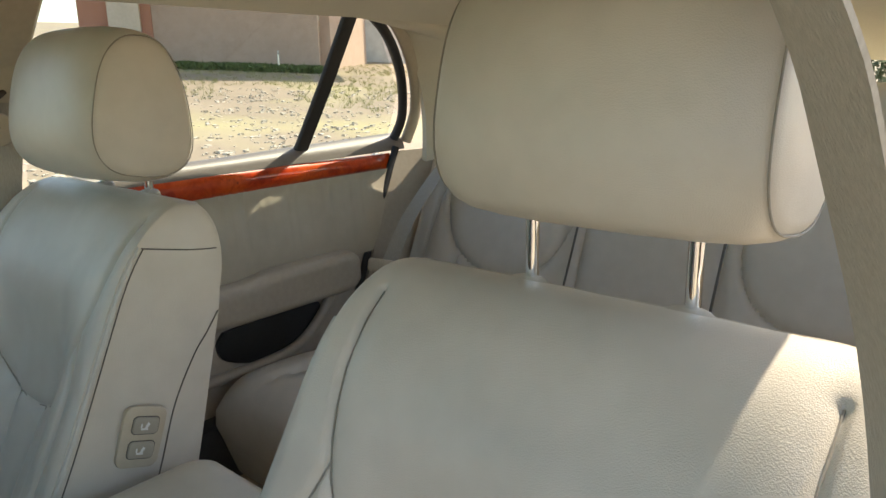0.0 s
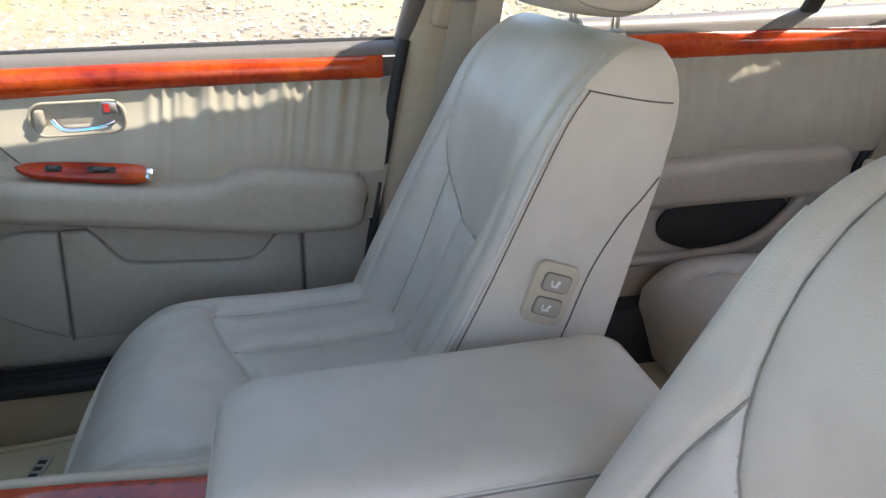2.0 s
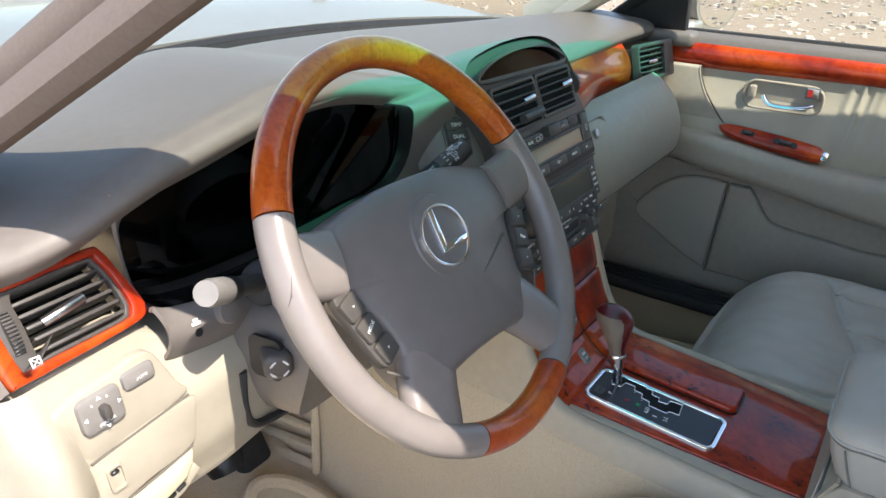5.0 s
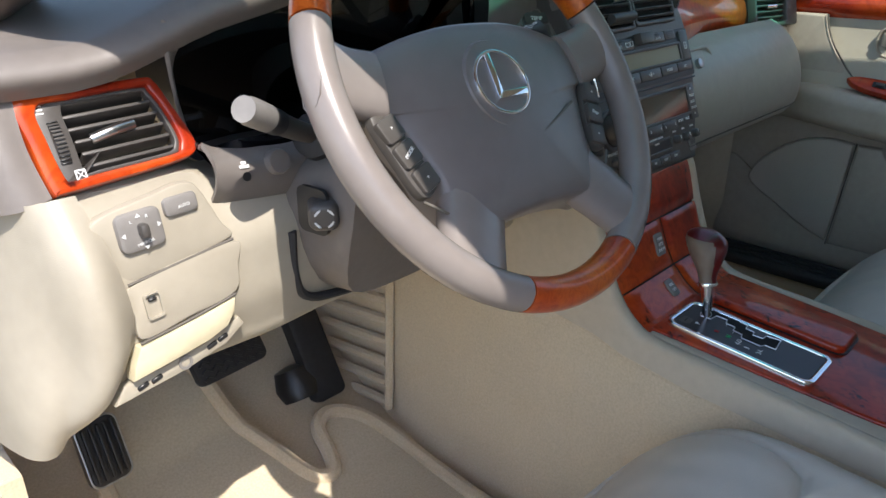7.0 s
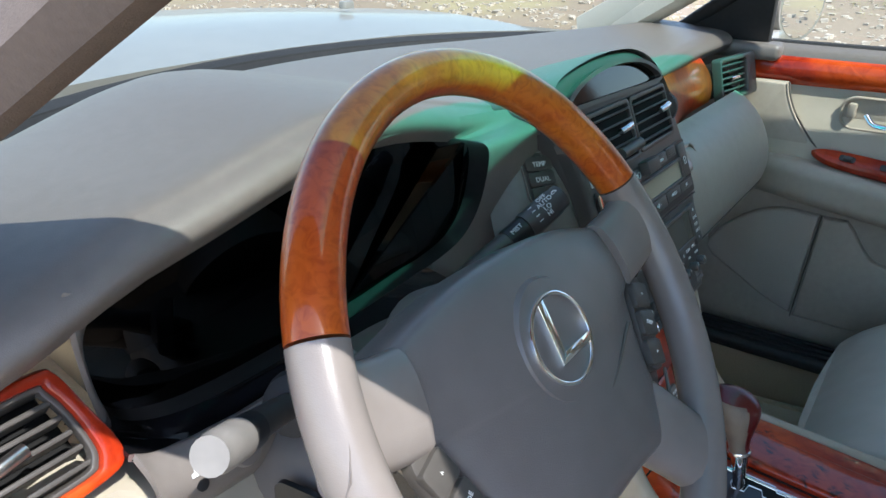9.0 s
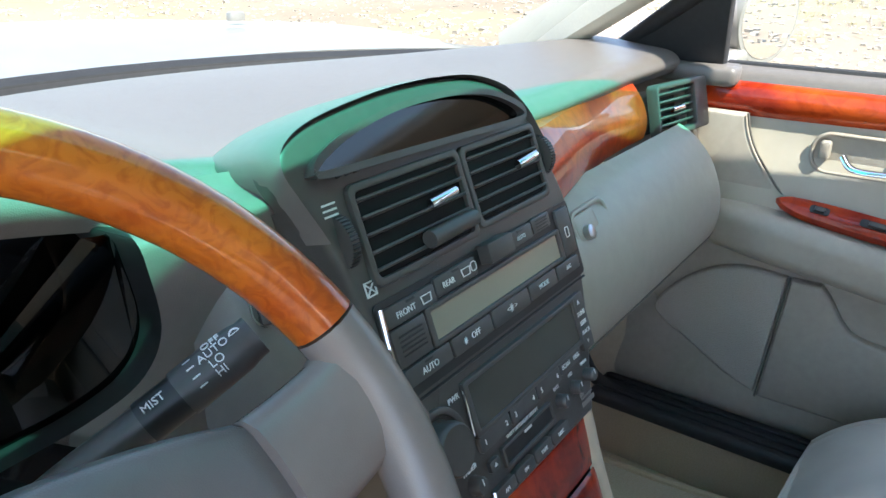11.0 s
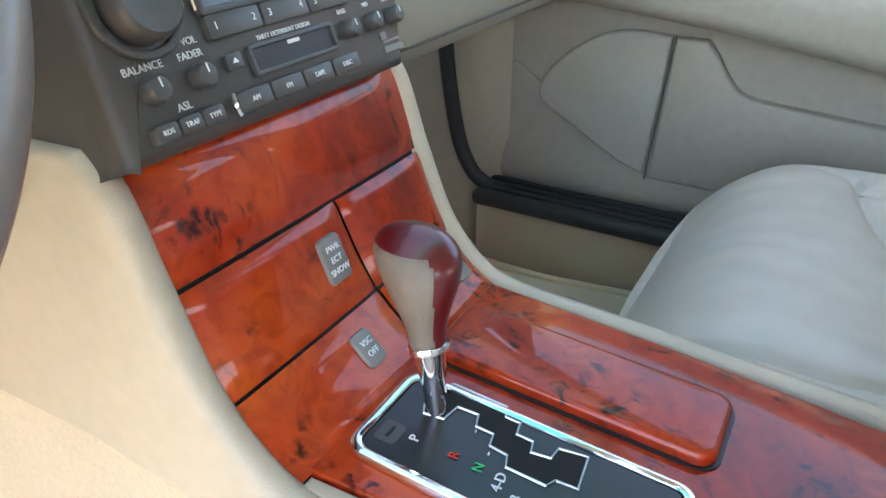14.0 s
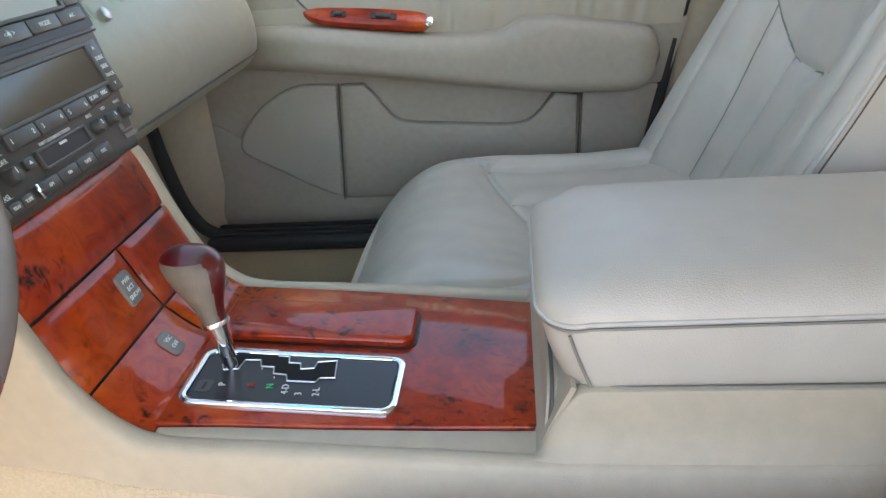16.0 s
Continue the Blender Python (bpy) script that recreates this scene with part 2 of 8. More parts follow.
def block(size, r=0.003, seg=3, m=None):
    """A box with rounded edges, moved by m."""
    bm = bmesh.new()
    bmesh.ops.create_cube(bm, size=1)
    bmesh.ops.scale(bm, vec=size, verts=bm.verts)
    if r:
        bmesh.ops.bevel(bm, geom=bm.edges[:], offset=min(r, min(size) * 0.49), segments=seg, profile=0.5, affect="EDGES")
    if m is not None:
        bm.transform(m)
    return bm


def prism(outline, depth, r=0.0, seg=2, m=None):
    """An outline in x, y raised by depth along z, its upper edge rounded."""
    bm = bmesh.new()
    vs = [bm.verts.new((x, y, 0)) for x, y in outline]
    f = bm.faces.new(vs)
    if f.normal.z < 0:
        f.normal_flip()
    bm.normal_update()
    top = bmesh.ops.extrude_face_region(bm, geom=[f])
    up = [v for v in top["geom"] if isinstance(v, bmesh.types.BMVert)]
    bmesh.ops.translate(bm, vec=(0, 0, depth), verts=up)
    bm.normal_update()
    if r:
        rim = [e for e in bm.edges if all(v in set(up) for v in e.verts)]
        bmesh.ops.bevel(bm, geom=rim, offset=r, segments=seg, profile=0.5, affect="EDGES")
    if m is not None:
        bm.transform(m)
    return bm


def round_rect(w, h, r, n=5, cx=0.0, cy=0.0):
    out = []
    for sx, sy, a0 in ((1, 1, 0), (-1, 1, 90), (-1, -1, 180), (1, -1, 270)):
        for i in range(n + 1):
            a = radians(a0 + 90 * i / n)
            out.append((cx + sx * (w / 2 - r) + r * math.cos(a), cy + sy * (h / 2 - r) + r * math.sin(a)))
    return out


def ring(outer, inner, depth, m=None, r=0.0):
    """A frame between two outlines with the same number of points."""
    n = len(outer)
    rows = [[(x, y, 0) for x, y in outer], [(x, y, depth) for x, y in outer],
            [(x, y, depth) for x, y in inner], [(x, y, 0) for x, y in inner]]
    bm = skin(rows, close_row=True, close_all=True)
    if r:
        bm.normal_update()
        es = [e for e in bm.edges if e.calc_face_angle(0) > 0.9 and all(abs(v.co.z - depth) < 1e-6 for v in e.verts)]
        bmesh.ops.bevel(bm, geom=es, offset=r, segments=2, profile=0.5, affect="EDGES")
    if m is not None:
        bm.transform(m)
    return bm


def join(*bms):
    """Several bmeshes made one."""
    out = bmesh.new()
    for b in bms:
        me = bpy.data.meshes.new("t")
        b.to_mesh(me)
        b.free()
        out.from_mesh(me)
        bpy.data.meshes.remove(me)
    return out


def lathe(profile, n=32, m=None):
    """A turned body round z from (radius, height) pairs."""
    rows = [[(r * math.cos(2 * math.pi * j / n), r * math.sin(2 * math.pi * j / n), z) for j in range(n)] for r, z in profile]
    bm = skin(rows, close_row=True, caps=True)
    if m is not None:
        bm.transform(m)
    return bm


def basis(o, u, v):
    """The pose whose x runs along u and y along v, with the origin o."""
    u, v = Vector(u).normalized(), Vector(v).normalized()
    w = u.cross(v).normalized()
    v = w.cross(u)
    return Matrix(((u.x, v.x, w.x, o[0]), (u.y, v.y, w.y, o[1]), (u.z, v.z, w.z, o[2]), (0, 0, 0, 1)))


def words(text, size, m, thick=0.0003):
    """Raised lettering, centred, as a bmesh."""
    cu = bpy.data.curves.new("t", "FONT")
    cu.body, cu.size, cu.align_x, cu.align_y, cu.extrude = text, size, "CENTER", "CENTER", thick
    cu.resolution_u = 3
    ob = bpy.data.objects.new("t", cu)
    me = bpy.data.meshes.new_from_object(ob)
    bm = bmesh.new()
    bm.from_mesh(me)
    bm.transform(m)
    bpy.data.objects.remove(ob)
    bpy.data.curves.remove(cu)
    bpy.data.meshes.remove(me)
    return bm


def near_line(x, y, line):
    """Distance from a point to a polyline in a plane."""
    best = 9.0
    for (ax, ay), (bx, by) in zip(line, line[1:]):
        dx, dy = bx - ax, by - ay
        f = max(0.0, min(1.0, ((x - ax) * dx + (y - ay) * dy) / (dx * dx + dy * dy)))
        best = min(best, math.hypot(x - ax - f * dx, y - ay - f * dy))
    return best


def smooth_line(pts, n=24):
    return [(p.x, p.y) for p in spline([(x, y, 0) for x, y in pts], n)]


def step(a, b, x):
    f = max(0.0, min(1.0, (x - a) / (b - a)))
    return f * f * (3 - 2 * f)


def groove_field(xs, ys, lines, parts):
    """Depth of soft seams over a grid: for each line, the sum of bell curves given as (depth, width)."""
    gx, gy = np.meshgrid(np.array(xs), np.array(ys), indexing="ij")
    out = np.zeros_like(gx)
    for line in lines:
        dip = np.zeros_like(gx)
        best = np.full_like(gx, 9.0)
        for (ax, ay), (bx, by) in zip(line, line[1:]):
            dx, dy = bx - ax, by - ay
            f = np.clip(((gx - ax) * dx + (gy - ay) * dy) / (dx * dx + dy * dy), 0, 1)
            best = np.minimum(best, np.hypot(gx - ax - f * dx, gy - ay - f * dy))
        for depth, width in parts:
            dip += depth * np.exp(-(best / width) ** 2)
        out = np.maximum(out, dip)
    return out


# ---- the ground and the yard ----
def rise(x, y):
    """Height of the yard: level under the car, rising gently beyond its passenger side."""
    return 0.078 * max(0.0, x - 1.5) * step(1.5, 6, x) + 0.015 * max(0.0, y - 4)


def build_ground():
    xs = [-400, -60, -30, -12, -6, -3, -1.5, 0, 1.2] + [1.6 + 0.5 * i for i in range(24)] + [14, 15.5, 17, 19, 21, 23, 26, 30, 36, 44, 55, 80, 150, 400]
    ys = [-400, -150, -80, -50, -36, -28, -24] + [-22 + i for i in range(34)] + [14, 18, 26, 40, 80, 150, 400]
    rng = random.Random(4)
    return skin([[(x, y, min(rise(x, y), 7) + (rng.uniform(-0.02, 0.02) if 1.4 < x < 30 else 0)) for x in xs] for y in ys])


def gravel_material():
    m = material("gravel_dirt", (0.335, 0.265, 0.19), 0.95, color2=(0.195, 0.149, 0.105), grain=40, blotch=0.8, amount=1.0, bump=1.0, bump_scale=45)
    nt = m.node_tree
    b = nt.nodes["Principled BSDF"]
    base = b.inputs["Base Color"].links[0].from_socket
    tc = nt.nodes.new("ShaderNodeTexCoord")
    n = nt.nodes.new("ShaderNodeTexNoise")
    n.inputs["Scale"].default_value, n.inputs["Detail"].default_value = 0.35, 6
    nt.links.new(tc.outputs["Object"], n.inputs["Vector"])
    r = nt.nodes.new("ShaderNodeValToRGB")
    r.color_ramp.elements[0].position, r.color_ramp.elements[1].position = 0.5, 0.66
    nt.links.new(n.outputs[0], r.inputs[0])
    mx = nt.nodes.new("ShaderNodeMix")
    mx.data_type = "RGBA"
    mx.inputs[7].default_value = (0.40, 0.36, 0.17, 1)
    f = nt.nodes.new("ShaderNodeMath")
    f.operation, f.inputs[1].default_value = "MULTIPLY", 0.55
    nt.links.new(r.outputs[0], f.inputs[0])
    nt.links.new(f.outputs[0], mx.inputs[0])
    nt.links.new(base, mx.inputs[6])
    nt.links.new(mx.outputs[2], b.inputs["Base Color"])
    return m


GRAVEL = gravel_material()
STONE = material("pale_stone", (0.56, 0.49, 0.40), 0.9, color2=(0.40, 0.345, 0.275), grain=12, amount=1.0)
DRY_GRASS = material("dry_grass", (0.42, 0.38, 0.16), 0.9, color2=(0.26, 0.27, 0.09), grain=3, amount=1.0)
BRICK = material("pink_brick", (0.50, 0.24, 0.16), 0.9, color2=(0.38, 0.17, 0.11), grain=6, blotch=1.2, amount=1.0, bump=0.5, bump_scale=40)
MORTAR = material("mortar", (0.50, 0.36, 0.28), 0.95, color2=(0.42, 0.3, 0.23), grain=20)
STUCCO = material("pale_stucco", (0.62, 0.52, 0.42), 0.9, color2=(0.55, 0.46, 0.37), grain=15, bump=0.4, bump_scale=50)
WHITEWASH = material("whitewashed_wall", (0.75, 0.72, 0.66), 0.9, color2=(0.62, 0.58, 0.52), grain=3)
LEAF = material("shrub_leaf", (0.075, 0.10, 0.03), 0.7, color2=(0.04, 0.06, 0.015), grain=8, amount=1.0)
YELLOW_LEAF = material("yellow_leaf", (0.55, 0.42, 0.05), 0.7, color2=(0.3, 0.24, 0.04), grain=5, amount=1.0)
GREEN_GRASS = material("verge_grass", (0.13, 0.17, 0.045), 0.9, color2=(0.07, 0.10, 0.03), grain=10, amount=1.0)
BARK = material("bark", (0.16, 0.12, 0.09), 0.9, color2=(0.09, 0.07, 0.05), grain=20, bump=1.0, bump_scale=60)

solo("ground", build_ground(), GRAVEL, "pale dry dirt and gravel yard with sparse dry grass", "ground", "structure")


def scatter(n, seed, area, make, quiet=None):
    """One bmesh of many small pieces strewn over the yard."""
    rng = random.Random(seed)
    verts, faces = [], []
    for _ in range(n):
        x, y = area(rng)
        v, f = make(rng)
        k = len(verts)
        z = rise(x, y)
        verts += [(x + a, y + b, z + c) for a, b, c in v]
        faces += [tuple(i + k for i in q) for q in f]
    me = bpy.data.meshes.new("strewn")
    me.from_pydata(verts, [], faces)
    bm = bmesh.new()
    bm.from_mesh(me)
    bpy.data.meshes.remove(me)
    return bm


def stone(rng):
    s = rng.choice((0.010, 0.013, 0.016, 0.020, 0.030))
    v = [((1 if i & 1 else -1) * s * rng.uniform(0.6, 1.2), (1 if i & 2 else -1) * s * rng.uniform(0.6, 1.2), (0.9 if i & 4 else -0.4) * s * rng.uniform(0.5, 1.0)) for i in range(8)]
    return v, [(0, 1, 3, 2), (4, 6, 7, 5), (0, 4, 5, 1), (2, 3, 7, 6), (0, 2, 6, 4), (1, 5, 7, 3)]


def tuft(rng):
    v, f = [], []
    for _ in range(7):
        a, h, l = rng.uniform(0, 6.28), rng.uniform(0.03, 0.11), rng.uniform(0.01, 0.07)
        x, y = rng.uniform(-0.05, 0.05), rng.uniform(-0.05, 0.05)
        w = 0.005
        k = len(v)
        v += [(x - w, y, 0), (x + w, y, 0), (x + l * math.cos(a), y + l * math.sin(a), h)]
        f.append((k, k + 1, k + 2))
    return v, f


def near_yard(rng):
    d = 1.3 + 13 * rng.random() ** 1.5
    a = radians(rng.uniform(8, 140))
    if a < radians(55):
        d += 3.0
    return d * math.sin(a) + 0.3, d * math.cos(a) - 0.3


def grass_yard(rng):
    while True:
        d, a = rng.uniform(3, 24), radians(rng.uniform(70, 138))
        x, y = d * math.sin(a), d * math.cos(a)
        if noise.noise(Vector((x * 0.25, y * 0.25, 3))) + 0.25 * step(12, 20, d) > 0.02:
            return x, y


tagged(part("gravel", scatter(15000, 2, near_yard, stone), STONE), "loose pale gravel stones strewn over dirt", "gravel", kind="stuff")
tagged(part("dry_grass", scatter(5000, 3, grass_yard, tuft), DRY_GRASS, smooth=False), "sparse dry yellow grass tufts on the dirt", "grass", kind="stuff")


# ---- the building beyond the yard ----
def bearing(az, d):
    return Vector((math.sin(radians(az)) * d - 0.68, math.cos(radians(az)) * d - 0.36, 0))


def wall_slab(name, a, b, z0, z1, thick, mat, parent=None, label=""):
    d = (b - a)
    n = Vector((d.y, -d.x, 0)).normalized()
    mid = (a + b) / 2 + n * thick / 2
    m = basis((mid.x, mid.y, (z0 + z1) / 2), d, (0, 0, 1))
    return part(name, block((d.length, z1 - z0, thick), 0.01, 1, m), mat, parent, label, smooth=False)


def build_brickwork(a, b, z0, courses, parent, mat, seed):
    """Bricks in running bond, each standing proud of the mortar."""
    d = b - a
    length = d.length
    u = d.normalized()
    n = Vector((-u.y, u.x, 0))
    rng = random.Random(seed)
    bl, bh, gap = 0.40, 0.145, 0.022
    base = block((bl - gap, 0.05, bh - gap), 0.006, 1)
    me = bpy.data.meshes.new("brick")
    base.to_mesh(me)
    base.free()
    me.materials.append(mat)
    turn = math.degrees(math.atan2(u.y, u.x))
    for c in range(courses):
        off = bl / 2 if c % 2 else 0
        for k in range(int(length / bl)):
            s = k * bl + bl / 2 + off * 0.98
            if s + bl / 2 > length + 0.02:
                continue
            p = a + u * s + n * (0.004 + rng.uniform(0, 0.006))
            ob = new("brick", me)
            ob.parent = parent
            ob.matrix_local = pose(p.x, p.y, z0 + bh * (c + 0.5), 0, 0, turn)


p0, p1, p2 = bearing(117.6, 22.0), bearing(129.5, 21.0), bearing(132.2, 24.5)
g0 = rise(p1.x, p1.y) - 0.3
house = thing("brick_building", "low pinkish brick building with stucco piers beyond the yard", "building")
wall_a = wall_slab("wall", p0, p1, g0, 5.2, 0.3, MORTAR, house)
wall_b = wall_slab("wall", p1, p2, g0, 5.2, 0.3, MORTAR, house)
pl = bearing(113.4, 22.4)
wall_slab("wall", pl, bearing(115.4, 22.3), g0, 5.2, 0.3, BRICK, house)
wall_slab("pier", bearing(115.3, 22.0), bearing(117.3, 21.9), g0, 5.3, 0.45, STUCCO, house, "pale stucco pier")
wall_slab("pier", bearing(117.3, 22.05), bearing(118.1, 22.0), g0, 5.25, 0.4, BRICK, house)
wall_slab("door", bearing(133.0, 25.5), bearing(136.5, 25.0), g0, 5.0, 0.2, WHITEWASH, house, "white painted wall and doorway")
wall_slab("roof", bearing(112, 23), bearing(137, 23), 5.2, 5.5, 5.0, STUCCO, house)
tap = thing("garden_tap", "small grey standpipe by the brick wall", "tap")
tp = bearing(126.4, 20.3)
part("pipe", tube([(tp.x, tp.y, rise(tp.x, tp.y)), (tp.x, tp.y, rise(tp.x, tp.y) + 0.5)], 0.03, 8), SATIN, tap)
part("spout", tube([(tp.x, tp.y, rise(tp.x, tp.y) + 0.46), (tp.x - 0.12, tp.y + 0.08, rise(tp.x, tp.y) + 0.42)], 0.025, 8), SATIN, tap)


def leafy(n, seed, place, size):
    rng = random.Random(seed)
    verts, faces = [], []
    for _ in range(n):
        p = place(rng)
        a, b = Vector((rng.gauss(0, 1), rng.gauss(0, 1), rng.gauss(0, 1))).normalized(), Vector((rng.gauss(0, 1), rng.gauss(0, 1), rng.gauss(0, 1))).normalized()
        s = size * rng.uniform(0.6, 1.3)
        k = len(verts)
        verts += [p - a * s, p + b * s * 0.5, p + a * s, p - b * s * 0.5]
        faces.append((k, k + 1, k + 2, k + 3))
    me = bpy.data.meshes.new("leaves")
    me.from_pydata([tuple(v) for v in verts], [], faces)
    bm = bmesh.new()
    bm.from_mesh(me)
    bpy.data.meshes.remove(me)
    return bm


def verge_spot(rng):
    f = rng.random()
    q = p0.lerp(p1, f)
    d = rng.uniform(0.2, 1.6)
    x, y = q.x - 0.8 * d, q.y + 0.6 * d
    return Vector((x, y, rise(x, y) + rng.uniform(0, 0.12)))


tagged(part("verge_grass", leafy(5000, 8, verge_spot, 0.07), GREEN_GRASS, smooth=False), "strip of green grass along the brick wall", "grass", kind="stuff")

# far wall, pale house and yellow bush towards the street
far = thing("boundary_wall", "low pale boundary wall across the yard", "wall")
wall_slab("wall", bearing(101.5, 40), bearing(108, 36), 2.2, 4.1, 0.3, WHITEWASH, far)
wall_slab("coping", bearing(101.5, 39.8), bearing(108, 35.8), 4.1, 4.25, 0.5, STUCCO, far)
fence = thing("street_fence", "pale block fence with posts along the street", "fence")
wall_slab("panel", bearing(85, 52), bearing(102, 46), 2.5, 4.4, 0.2, STUCCO, fence)
for k in range(7):
    q = bearing(85 + 2.8 * k, 51.6 - 1.0 * k)
    part("post", block((0.3, 0.3, 2.2), 0.02, 1, pose(q.x, q.y, 3.5)), WHITEWASH, fence)
far_house = thing("far_house", "white low house behind the street fence", "house")
wall_slab("wall", bearing(84, 62), bearing(101, 56), 3.0, 8.5, 0.3, WHITEWASH, far_house)
wall_slab("roof", bearing(83.5, 62), bearing(101.5, 56), 8.5, 8.9, 5.0, STUCCO, far_house)
for az in (87.5, 91, 94.5, 98):
    wf = wall_slab("window", bearing(az, 59.2 - (az - 84) * 0.1), bearing(az + 1.2, 58.8 - (az - 84) * 0.1), 5.3, 6.3, 0.2, WHITEWASH, far_house)
    wall_slab("pane", bearing(az + 0.1, 59.0 - (az - 84) * 0.1), bearing(az + 1.1, 58.6 - (az - 84) * 0.1), 5.4, 6.2, 0.05, GLOSS_BLACK, wf)


def build_bush(name, label, centre, r, h, mat, seed, n=2600, trunk=0.0, size=0.07):
    bush = thing(name, label, "tree" if trunk else "bush")
    rng = random.Random(seed)
    lobes = [(Vector((rng.gauss(0, 0.45) * r, rng.gauss(0, 0.45) * r, trunk + h * rng.uniform(0.25, 0.85))), r * rng.uniform(0.35, 0.6)) for _ in range(9)]

    def spot(q):
        c, s = q.choice(lobes)
        d = Vector((q.gauss(0, 1), q.gauss(0, 1), q.gauss(0, 1))).normalized()
        return Vector(centre) + c + d * s * q.uniform(0.5, 1.05)
    c = Vector(centre)
    part("trunk", tube([c - Vector((0, 0, 0.2)), c + Vector((0.05, 0, trunk * 0.6 + 0.2)), c + Vector((0, 0.05, trunk + h * 0.5))], lambda f: 0.12 * (1.1 - f) * max(0.4, r / 2), 8, n=8), BARK, bush)
    for lc, ls in lobes[:5]:
        part("limb", tube([c + Vector((0, 0, trunk * 0.7)), c + lc * 0.6 + Vector((0, 0, trunk * 0.3)), c + lc], lambda f: 0.05 * (1.1 - f) * max(0.4, r / 2), 6, n=6), BARK, bush)
    part("crown", leafy(n, seed + 1, spot, size), mat, bush, smooth=False)
    return bush


yb = bearing(104.3, 38.5)
build_bush("bush", "yellow-leaved bush behind the low pale wall", (yb.x, yb.y, 3.4), 1.6, 2.6, YELLOW_LEAF, 21)
# planting behind the car, seen in the outside mirror
for k, (x, y, r, h, tr) in enumerate(((4.2, -13, 1.5, 2.2, 0.0), (6.2, -15, 1.6, 2.6, 0.0), (8.3, -17, 2.0, 3.6, 1.2), (2.4, -15, 1.5, 2.4, 0.0), (10.5, -19, 2.2, 4.0, 1.4), (5, -21, 2.4, 5.0, 1.6))):
    build_bush("tree" if tr else "bush", "dense green rounded shrub at the yard edge" if not tr else "small green tree with a short trunk", (x, y, rise(x, y)), r, h, LEAF, 40 + 3 * k, 1800, tr, 0.09)


# ---- the car's shell ----
def flip(points, sx):
    return [(sx * x, y, z) for x, y, z in points]


def bar(line, across, wide, deep, n=20, seg=16):
    """A pillar with a soft rectangular section along a line; across: the way its width runs."""
    p = spline(line, n)
    rows = []
    for i, q in enumerate(p):
        d = (p[min(i + 1, n - 1)] - p[max(i - 1, 0)]).normalized()
        a = Vector(across)
        a = (a - d * a.dot(d)).normalized()
        b = d.cross(a)
        f = i / (n - 1)
        w = wide(f) if callable(wide) else wide
        row = []
        for j in range(seg):
            t = 2 * math.pi * j / seg
            k = (abs(math.cos(t)) ** 4 + abs(math.sin(t)) ** 4) ** -0.25
            row.append(q + a * math.cos(t) * k * w / 2 + b * math.sin(t) * k * deep / 2)
        rows.append(row)
    return skin(rows, close_row=True, caps=True)


HEADER_Y, HEADER_Z = -0.20, 1.335


def roof_z(x, y):
    return 1.385 - 0.05 * ((y + 0.95) / 1.0) ** 2 - 0.045 * (abs(x) / 0.6) ** 3


def build_roof():
    ys = [-2.15, -1.95, -1.7, -1.4, -1.0, -0.6, -0.35, HEADER_Y]
    return sheet([[(x, y, roof_z(x, y) - (0.10 * ((-1.75 - y) / 0.4) ** 2 if y < -1.75 else 0)) for x in (-0.555 - 0.075 * step(-0.6, -0.9, y) * (1 - step(-1.3, -1.8, y)), -0.43, -0.25, 0, 0.25, 0.45, 0.560 + 0.040 * step(-0.62, -0.92, y) * (1 - step(-1.3, -1.8, y)))] for y in ys], 30, 26, 0.035)


ceil = solo("ceiling", build_roof(), HEADLINER, "pale beige cloth headliner over the cabin", "ceiling", "structure")
shell = thing("wall_shell", "beige trimmed pillars and window surrounds of the cabin", "pillar trim", kind="structure")
for s in (-1, 1):
    part("roof_rail", tube(flip([(0.538 + 0.036 * (s > 0), HEADER_Y - 0.02, 1.325), (0.582 - 0.008 * (s > 0), -0.33, 1.338), (0.590 - 0.014 * (s > 0), -0.5, 1.345), (0.635 - 0.025 * (s > 0), -1.0, 1.345), (0.55 + 0.065 * (s > 0), -1.5, 1.33), (0.555, -1.8, 1.27)], s), 0.026, 14, n=30), HEADLINER, shell)
    if s > 0:
        part("a_pillar", bar([(0.725, 0.46, 0.955), (0.70, 0.33, 1.03), (0.655, 0.08, 1.18), (0.572, HEADER_Y, 1.325)], (0.35, 1, 0.2), 0.085, 0.05), HEADLINER, shell)
    else:
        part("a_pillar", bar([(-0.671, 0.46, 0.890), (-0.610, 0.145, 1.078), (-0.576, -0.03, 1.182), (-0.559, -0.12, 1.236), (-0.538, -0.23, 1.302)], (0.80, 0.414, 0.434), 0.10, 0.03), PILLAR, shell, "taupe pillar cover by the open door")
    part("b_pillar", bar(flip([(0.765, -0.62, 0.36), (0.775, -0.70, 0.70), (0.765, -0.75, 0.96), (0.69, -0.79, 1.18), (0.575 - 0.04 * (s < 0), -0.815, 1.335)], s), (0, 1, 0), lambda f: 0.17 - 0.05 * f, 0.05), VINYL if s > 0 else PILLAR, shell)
    rows = [flip([(0.70, -1.86, 0.93), (0.685, -1.845, 1.08), (0.65, -1.76, 1.25), (0.58, -1.62, 1.345)], s),
            flip([(0.665, -2.0, 0.95), (0.645, -1.98, 1.08), (0.59, -1.9, 1.22), (0.5, -1.78, 1.32)], s),
            flip([(0.60, -2.2, 0.98), (0.58, -2.16, 1.07), (0.52, -2.06, 1.18), (0.43, -1.93, 1.285)], s)]
    part("c_pillar", sheet(rows, 16, 16, 0.02), HEADLINER, shell)
part("parcel_shelf", block((1.25, 0.5, 0.04), 0.015, 2, pose(0, -2.3, 0.95)), CARPET, shell)
